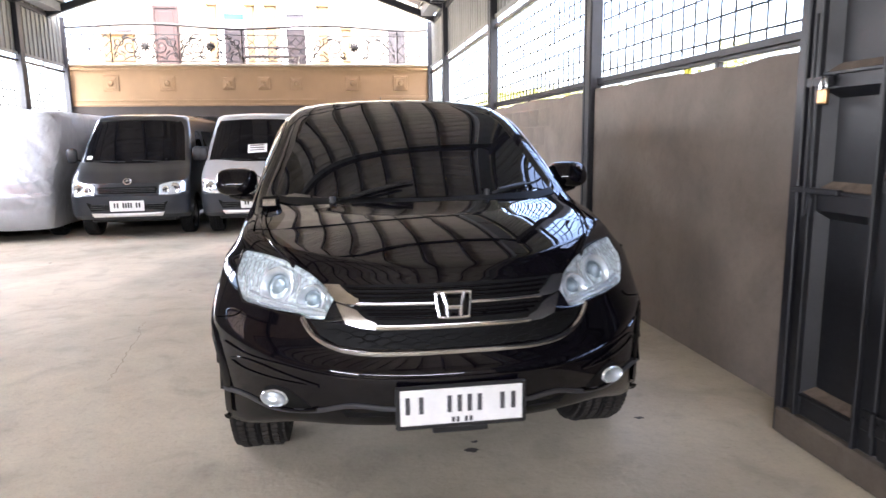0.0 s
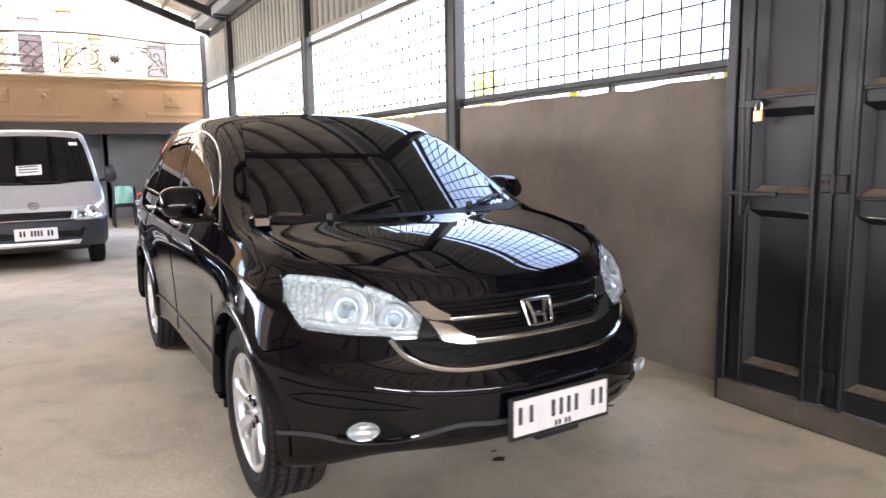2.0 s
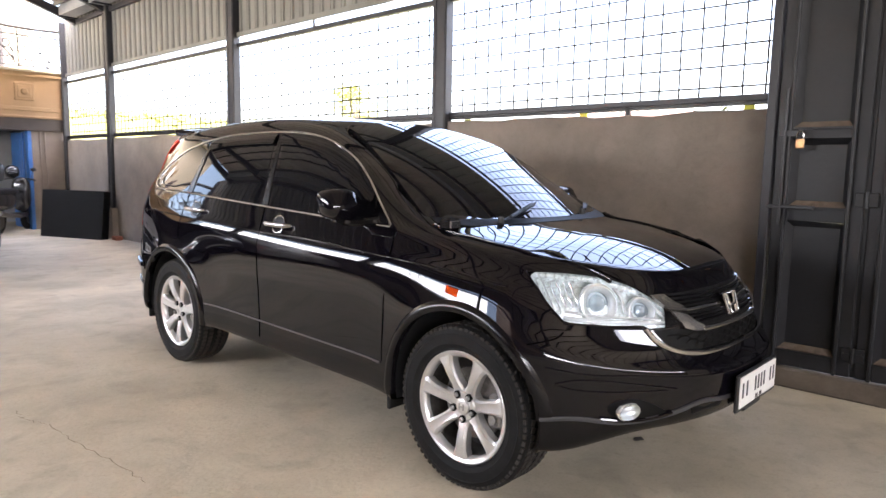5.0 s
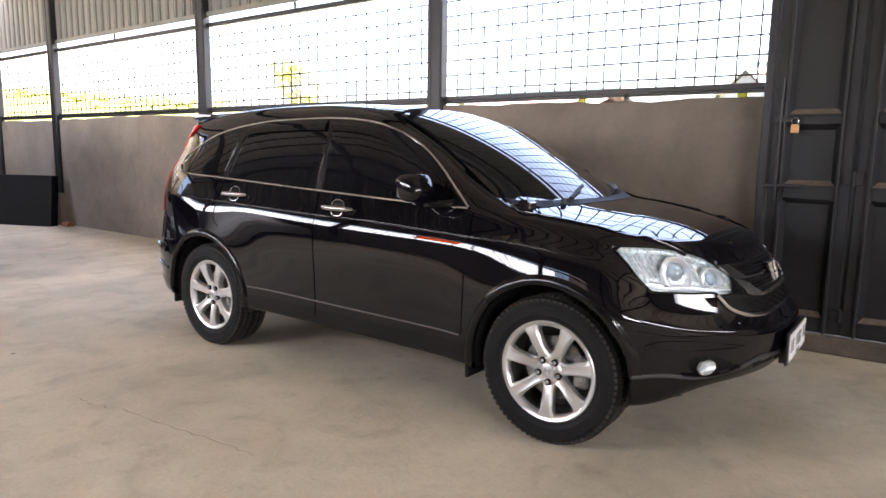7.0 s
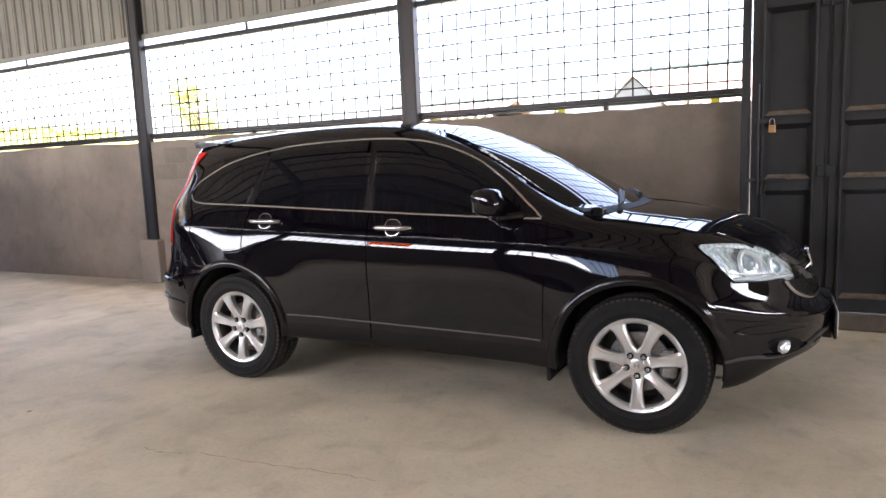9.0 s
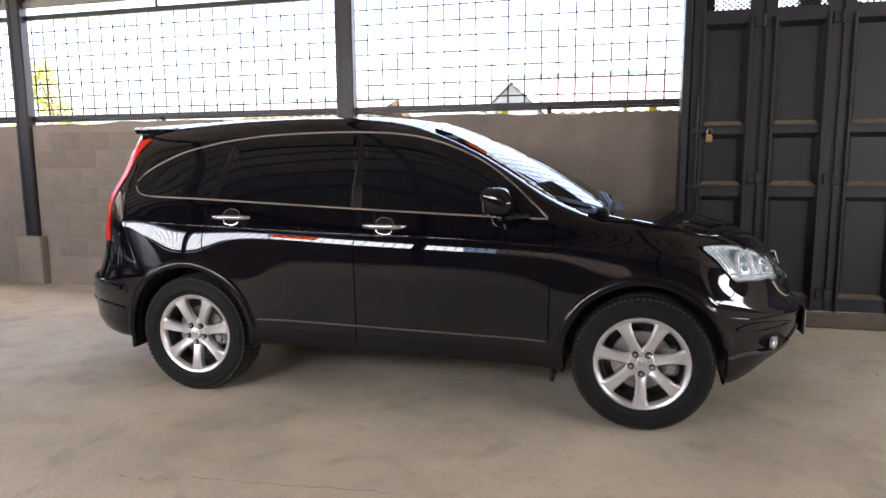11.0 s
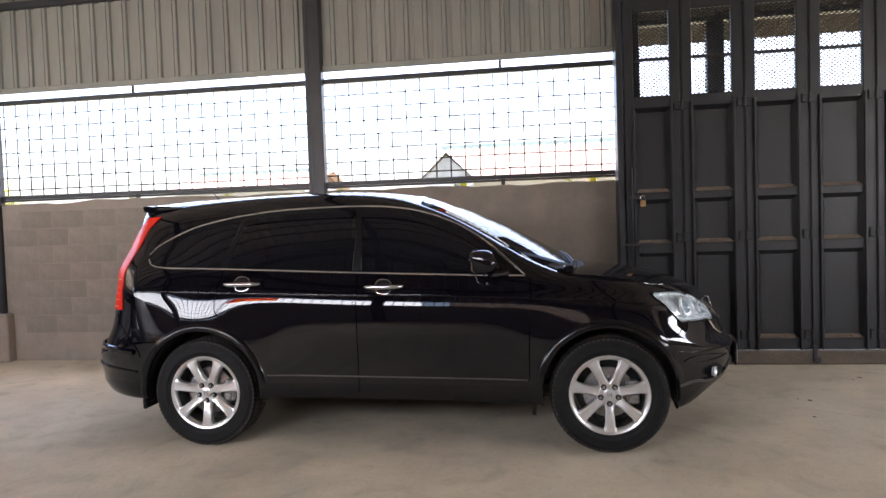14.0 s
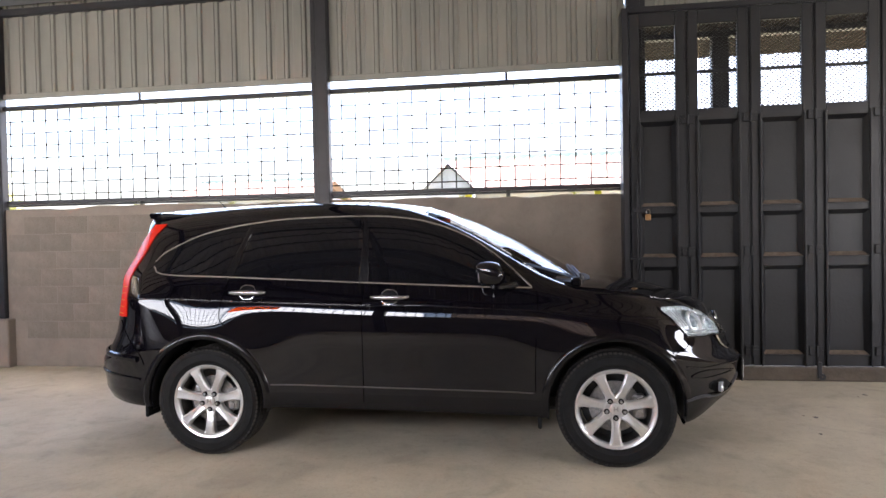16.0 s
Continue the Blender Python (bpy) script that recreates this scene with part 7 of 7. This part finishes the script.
g = egg((BX, BY + 0.45, 0.80), (0.13, 0.42, 0.055), 0.7)
part("seat", g, M_RUBBER, bike, "black seat", smooth=True, sharp=0)
g = egg((BX, BY + 1.12, 0.72), (0.17, 0.10, 0.34), 0.7)
part("leg_shield", g, M_BIKE, bike, smooth=True, sharp=0)
g = Geo().box(BX - 0.12, BX + 0.12, BY + 0.6, BY + 1.15, 0.28, 0.36, 0.02)
part("footboard", g, M_TRIM, bike)
g = egg((BX, BY - 0.12, 0.70), (0.09, 0.05, 0.045), 0.6, 14, 8)
part("tail_lamp", g, M_RED, bike, "red tail lamp", smooth=True)
g = Geo().box(BX - 0.11, BX + 0.11, BY - 0.19, BY - 0.18, 0.50, 0.59, 0.003)
pl = part("number_plate", g, M_WHITE, bike, "small number plate with plain bars")
for k in range(4):
    part("plate_bar", Geo().box(BX - 0.08 + 0.045 * k, BX - 0.055 + 0.045 * k, BY - 0.193, BY - 0.189, 0.53, 0.565), M_INK, pl)
g = Geo().box(BX - 0.09, BX + 0.09, BY - 0.16, BY + 0.0, 0.33, 0.56, 0.02)
part("mudguard", g, M_BIKE, bike)
g = Geo()
g.tube(curve([(BX - 0.33, BY + 0.98, 1.0), (BX - 0.15, BY + 1.08, 1.03), (BX, BY + 1.1, 1.0), (BX + 0.15, BY + 1.08, 1.03), (BX + 0.33, BY + 0.98, 1.0)], 4), 0.014, 8)
part("handlebar", g, M_TRIM, bike, smooth=True)
for s in (-1, 1):
    g = Geo()
    g.tube([(BX + s * 0.22, BY + 1.05, 1.02), (BX + s * 0.27, BY + 1.03, 1.18)], 0.006, 6)
    mi = part("mirror_stalk", g, M_TRIM, bike)
    g = egg((BX + s * 0.28, BY + 1.03, 1.21), (0.055, 0.015, 0.035), 0.8, 14, 8)
    part("mirror", g, M_TRIM, mi, smooth=True)
g = Geo()
g.tube([(BX + 0.13, BY + 0.75, 0.3), (BX + 0.14, BY + 0.2, 0.36), (BX + 0.14, BY - 0.1, 0.42)], [0.03, 0.045, 0.05], 12)
part("exhaust", g, M_STEEL, bike, smooth=True)
M_HELMET = mat("dark_helmet_shell", (0.03, 0.032, 0.036), 0.15, coat=0.6)
hel = empty("helmet", (BX, BY + 0.95, 1.08), "dark grey open face helmet resting on the scooter", "helmet")
part("helmet_shell", egg((BX, BY + 0.92, 1.17), (0.125, 0.15, 0.13), 0.95), M_HELMET, hel, smooth=True, sharp=0)
g = egg((BX, BY + 0.83, 1.13), (0.10, 0.10, 0.07), 0.9)
part("visor", g, M_TINT, hel, smooth=True, sharp=0)

bike.rotation_euler = (0, 0, radians(-38))
bike.location = (1.05, 15.75, 0)
hel.location = (1.05 - 0.55 * math.sin(radians(-38)) * 0.64, 15.75 + 0.55 * math.cos(radians(-38)) * 0.64, 1.08)
M_MINT = mat("mint_cloth", (0.35, 0.62, 0.52), 0.85, var=0.15, scale=8, bump=0.3, bump_scale=30)
chair = empty("plastic_chair", (0.45, 16.0, 0), "dark plastic chair with a mint cloth over its back", "chair")
for sx in (-0.2, 0.2):
    for sy in (-0.18, 0.2):
        g = Geo().tube([(0.45 + sx * 1.1, 16.0 + sy * 1.1, 0), (0.45 + sx, 16.0 + sy, 0.44)], 0.018, 8)
        part("leg", g, M_TRIM, chair)
part("seat", Geo().box(0.23, 0.67, 15.8, 16.22, 0.43, 0.46, 0.012), M_TRIM, chair)
part("backrest", Geo().box(0.23, 0.67, 15.78, 15.81, 0.46, 0.86, 0.01), M_TRIM, chair)
rws = []
for i in range(9):
    u = i / 8
    rws.append([(0.26 + 0.36 * k / 10, 15.765 + 0.015 * math.sin(k * 1.3 + i * 0.4) - 0.01 * u, 0.875 - 0.36 * u) for k in range(11)])
cl = Geo().grid(rws)
cl.v += [(x, y + 0.012, z) for x, y, z in cl.v]
n0 = len(cl.v) // 2
cl.f += [tuple(k + n0 for k in q) for q in cl.f]
thing("towel", cl, M_MINT, "mint green cloth hanging over a chair back", "cloth", smooth=True)

# black panels leaning on the wall in the far corner
M_BLACKSHEET = mat("black_plastic_sheet", (0.004, 0.004, 0.0045), 0.6, var=0.3, scale=4, bump=0.1, spec=0.2)
pa, pb = Vector((1.97, 13.52, 0)), Vector((1.40, 14.92, 0))
nrm_p = Vector((0.926, 0.377, 0))
for k in range(4):
    o = nrm_p * 0.04 * k
    top = nrm_p * 0.09 + Vector((0, 0, 0.86 - 0.012 * (k % 2)))
    a, b = pa + o + Vector((0, 0.02 * (k % 3), 0)), pb + o + Vector((0, 0.05 * (k % 2), 0))
    g = Geo()
    g.prism([a, b, b + top, a + top], nrm_p * 0.022)
    thing("black_panel", g, M_BLACKSHEET, "black plastic panel standing in a stack by the low wall", "panel", "stacked black panels")
g = Geo().box(2.13, 2.25, 13.3, 13.5, 0, 0.07, 0.008)
thing("brick", g, mat("red_brick", (0.35, 0.13, 0.08), 0.9, var=0.3, scale=20), "loose red brick at the foot of the wall", "brick")
# ---- outside, over the low wall ----
M_TILE = mat("weathered_roof_tile", (0.34, 0.225, 0.19), 0.85, var=0.3, scale=1.5, rand=0.1)
M_FARWALL = mat("grey_house_wall", (0.29, 0.29, 0.30), 0.85, var=0.2, scale=0.6)
M_GABLE = mat("grey_gable_boards", (0.19, 0.195, 0.20), 0.85, var=0.3, scale=1.2)
M_FARSHEET = mat("green_roof_sheet", (0.13, 0.19, 0.17), 0.6, var=0.2, scale=0.8)


def far_house(x, y0, y1, z_eave, z_ridge, depth, label, gable=None):
    h = empty("house", (x + depth / 2, (y0 + y1) / 2, -0.13), label, "house", "houses beyond the wall")
    g = Geo().box(x, x + depth, y0, y1, -0.13, z_eave)
    w = part("wall", g, M_FARWALL, h)
    g = Geo()
    n = int((y1 - y0) / 0.19)
    rw = []
    for k in range(n + 1):
        y = y0 - 0.4 + (y1 - y0 + 0.8) * k / n
        up = 0.11 if k % 2 else 0.0
        rw.append([(x - 0.6, y, z_eave - 0.15 + up), (x + depth / 2, y, z_ridge + up), (x + depth + 0.6, y, z_eave - 0.15 + up)])
    rf = part("roof", g.grid(rw), M_TILE, h, "weathered reddish ribbed roof")
    g = Geo().box(x + depth / 2 - 0.12, x + depth / 2 + 0.12, y0 - 0.4, y1 + 0.4, z_ridge - 0.02, z_ridge + 0.2, 0.02)
    part("ridge_cap", g, M_FARSHEET, rf, "green ridge cap")
    k = y0 + 0.8
    while k < y1 - 0.8:
        g = Geo().box(x - 0.04, x, k, k + 0.9, 0.9, 2.1, 0.02)
        win = part("window", g, M_WHITEP, h)
        g = Geo().box(x - 0.045, x - 0.035, k + 0.08, k + 0.82, 0.98, 2.02)
        part("pane", g, M_TINT, win)
        k += 2.2
    if gable:
        ya, yb, zb, za = gable
        g = Geo().prism([(x - 1.2, ya, zb), (x - 1.2, yb, zb), (x - 1.2, (ya + yb) / 2, za)], (0.15, 0, 0))
        part("gable", g, M_GABLE, h, "dark grey gable over the porch")
        g = Geo()
        m_ = (ya + yb) / 2
        rw = [[(xx, ya - 0.2, zb - 0.12), (xx, m_, za + 0.1), (xx, yb + 0.2, zb - 0.12)] for xx in (x - 1.4, x + depth / 2)]
        part("porch_roof", g.grid(rw), M_FARWALL, h)
        g = Geo().box(x - 1.2, x, ya, yb, -0.13, zb)
        part("porch_wall", g, M_FARWALL, h)
    return h


far_house(23.5, -9.0, 7.6, 3.25, 4.95, 7.0, "far house with a weathered reddish roof beyond the wall", (6.1, 8.1, 3.3, 4.22))
far_house(24.0, 13.8, 20.0, 3.4, 4.2, 6.0, "low far house with a reddish roof beyond the wall")

M_LEAF = mat("yellow_green_leaf", (0.27, 0.28, 0.06), 0.6, var=0.4, scale=8, rand=0.2)
M_BARK = mat("grey_bark", (0.16, 0.13, 0.10), 0.9, var=0.4, scale=10, bump=0.4)


def leaf_cloud(g, c, r, n, size, rnd):
    for _ in range(n):
        d = Vector((rnd.gauss(0, 1), rnd.gauss(0, 1), rnd.gauss(0, 0.8)))
        p = Vector(c) + d * r * 0.45
        a = Vector((rnd.uniform(-1, 1), rnd.uniform(-1, 1), rnd.uniform(-0.6, 0.6))).normalized() * size * rnd.uniform(0.6, 1.3)
        b = a.cross(Vector((rnd.uniform(-1, 1), rnd.uniform(-1, 1), 1))).normalized() * size * 0.42
        g.add([p - a, p + b, p + a, p - b], [(0, 1, 2, 3)])


def tree(x, y, h, spread, seed, label):
    rnd = random.Random(seed)
    t = empty("tree", (x, y, -0.13), label, "tree", "trees beyond the wall")
    g = Geo()
    top = Vector((x + 0.1, y, h * 0.75))
    g.tube(curve([(x, y, -0.13), (x + 0.06, y + 0.04, h * 0.35), top], 4), [0.10 - 0.008 * k for k in range(9)], 8)
    crown = Geo()
    for k in range(9):
        a = rnd.uniform(0, 6.28)
        z0 = h * rnd.uniform(0.35, 0.7)
        e = Vector((x + spread * math.cos(a) * rnd.uniform(0.3, 1), y + spread * math.sin(a) * rnd.uniform(0.3, 1), min(h, z0 + h * rnd.uniform(0.15, 0.35))))
        g.tube([(x + 0.05, y, z0), (Vector((x, y, z0)) + e) / 2 + Vector((0, 0, 0.1)), e], [0.035, 0.022, 0.008], 6)
        leaf_cloud(crown, e, spread * 0.8, 110, 0.085, rnd)
    part("trunk", g, M_BARK, t, smooth=True)
    part("crown", crown, M_LEAF, t, "sparse yellow green leaves", fix=False)


tree(12.5, 19.2, 4.5, 0.62, 3, "slim yellow green tree beyond the low wall")
tree(17.0, 23.0, 4.4, 0.7, 5, "small leafy tree beyond the low wall")

# grassy bank with scrub


def bank_top(y):
    return float(np.interp(y, [18, 20, 24.7, 31.8, 42, 53], [0.1, 2.2, 3.0, 3.5, 4.25, 4.8]))


rnd = random.Random(9)
rw = []
for i in range(40):
    y = 18 + 0.9 * i
    ln = []
    for k in range(9):
        x = 8.5 + 1.1 * k
        hgt = bank_top(y) * math.sin(math.pi * min(1, k / 3) / 2)
        ln.append((x, y, -0.14 + hgt + 0.18 * noise.noise(Vector((x * 0.7, y * 0.7, 0)))))
    rw.append(ln)
M_GRASS = mat("dry_yellow_grass", (0.25, 0.25, 0.06), 0.9, var=0.45, scale=1.5, bump=0.6, bump_scale=9)
thing("grass_bank", Geo().grid(rw), M_GRASS, "yellow green grassy bank beyond the wall", "bank", kind="structure", smooth=True)
g = Geo()
for _ in range(260):
    y = rnd.uniform(24, 50)
    leaf_cloud(g, (rnd.uniform(11, 14), y, bank_top(y) - 0.12), 0.45, 9, 0.13, rnd)
tagged(link("scrub", g, M_LEAF, fix=False, base=(12, 35, 2)), "yellow green scrub on the bank", "scrub", kind="stuff")
# weeds on the outer edge of the wall
for k, y in enumerate((2.95, 4.15, 5.45, 6.75, 7.9, 8.55)):
    g = Geo()
    leaf_cloud(g, (WX + 0.22, y, 1.84 if k != 5 else 1.95), 0.05 if k != 5 else 0.12, 26, 0.022, rnd)
    g.tube([(WX + 0.2, y, 0.0), (WX + 0.22, y + 0.01, 1.84)], 0.006, 5)
    thing("weed", g, M_LEAF, "small yellow green weed growing behind the wall", "weed", "weeds along the wall", base=(WX + 0.2, y, 0))

M_SCRAP = mat("yellow_plastic", (0.75, 0.70, 0.03), 0.5, var=0.2, scale=30)
for y in (2.70, 4.02):
    g = Geo().box(WX + 0.06, WX + 0.09, y, y + 0.07, WALL_TOP - 0.02, WALL_TOP + 0.05, 0.008)
    thing("plastic_scrap", g, M_SCRAP, "scrap of yellow plastic lying on the wall top", "scrap", "plastic scraps")
M_CLOTH = mat("orange_cloth", (0.85, 0.13, 0.02), 0.9, var=0.15, scale=12)
ct = M_CLOTH.node_tree
c_tr = ct.nodes.new("ShaderNodeBsdfTranslucent")
c_tr.inputs["Color"].default_value = (1.0, 0.30, 0.05, 1)
c_mix = ct.nodes.new("ShaderNodeMixShader")
c_mix.inputs[0].default_value = 0.85
c_out = ct.nodes["Material Output"]
ct.links.new(ct.nodes["Principled BSDF"].outputs[0], c_mix.inputs[1])
ct.links.new(c_tr.outputs[0], c_mix.inputs[2])
ct.links.new(c_mix.outputs[0], c_out.inputs["Surface"])
# orange cloth hanging in the open west side
rw = []
for i in range(15):
    u = i / 14
    rw.append([(LX - 0.016 + 0.012 * math.sin(9 * u + 3 * k / 8) * k / 8, 7.2 + 0.75 * u, 2.965 - 0.03 * math.sin(math.pi * u) - 0.62 * k / 8) for k in range(9)])
g = Geo().grid(rw)
n0 = len(g.v)
g.add([(x - 0.004, y, z) for x, y, z in g.v], [q[::-1] for q in g.f])
thing("cloth_banner", g, M_CLOTH, "red orange cloth banner hung in the open side", "banner", smooth=True, base=(LX, 7.55, 2.95))

# canopy and post outside the gate
CANOPY_Z = 3.80
g = Geo()
rw = []
for k in range(41):
    y = -2.0 + 4.4 * k / 40
    rw.append([(2.55, y, 3.86 + (0.02 if k % 2 else 0)), (5.2, y, CANOPY_Z + (0.02 if k % 2 else 0))])
g.grid(rw)
can = empty("street_canopy", (4.0, 0.2, 3.5), "brown corrugated canopy outside the gate on a dark post", "canopy")
part("canopy_sheet", g, mat("brown_canopy_sheet", (0.030, 0.022, 0.019), 0.9, var=0.3, scale=3, spec=0.1), can)
for y in (1.16, -1.9):
    part("canopy_post", Geo().box(3.9, 4.02, y - 0.10, y + 0.10, -0.13, 3.74, 0.01), M_POST, can)
part("canopy_beam", Geo().box(3.9, 4.02, -2.0, 2.4, 3.74, 3.81, 0.01), M_POST, can)

# ---- cement blocks showing through the render on the low wall ----
bw, bh = 0.40, 0.20
blk = Geo().box(-0.0035, 0.0, 0.004, bw - 0.004, 0.004, bh - 0.004, 0.0015)
me = bpy.data.meshes.new("block")
me.from_pydata([Vector(p) for p in blk.v], [], blk.f)
me.materials.append(M_BLOCK)
rnd = random.Random(12)
for r in range(8):
    for c in range(40):
        y = 2.6 + bw * c + (bw / 2 if r % 2 else 0)
        z = 0.12 + bh * r
        bare = noise.noise(Vector((y * 0.55, z * 1.1, 3.3)))
        if y < 6.2 or y + bw > 9.4 or z + bh > 1.72 or bare < -0.22:
            continue
        b = new("block", me)
        b.location = (0.004 * rnd.random() + 0.0 - 0.0 + 0.002, y, z)
        b.parent = wall_east
        b.location.x += WX - 0.0025
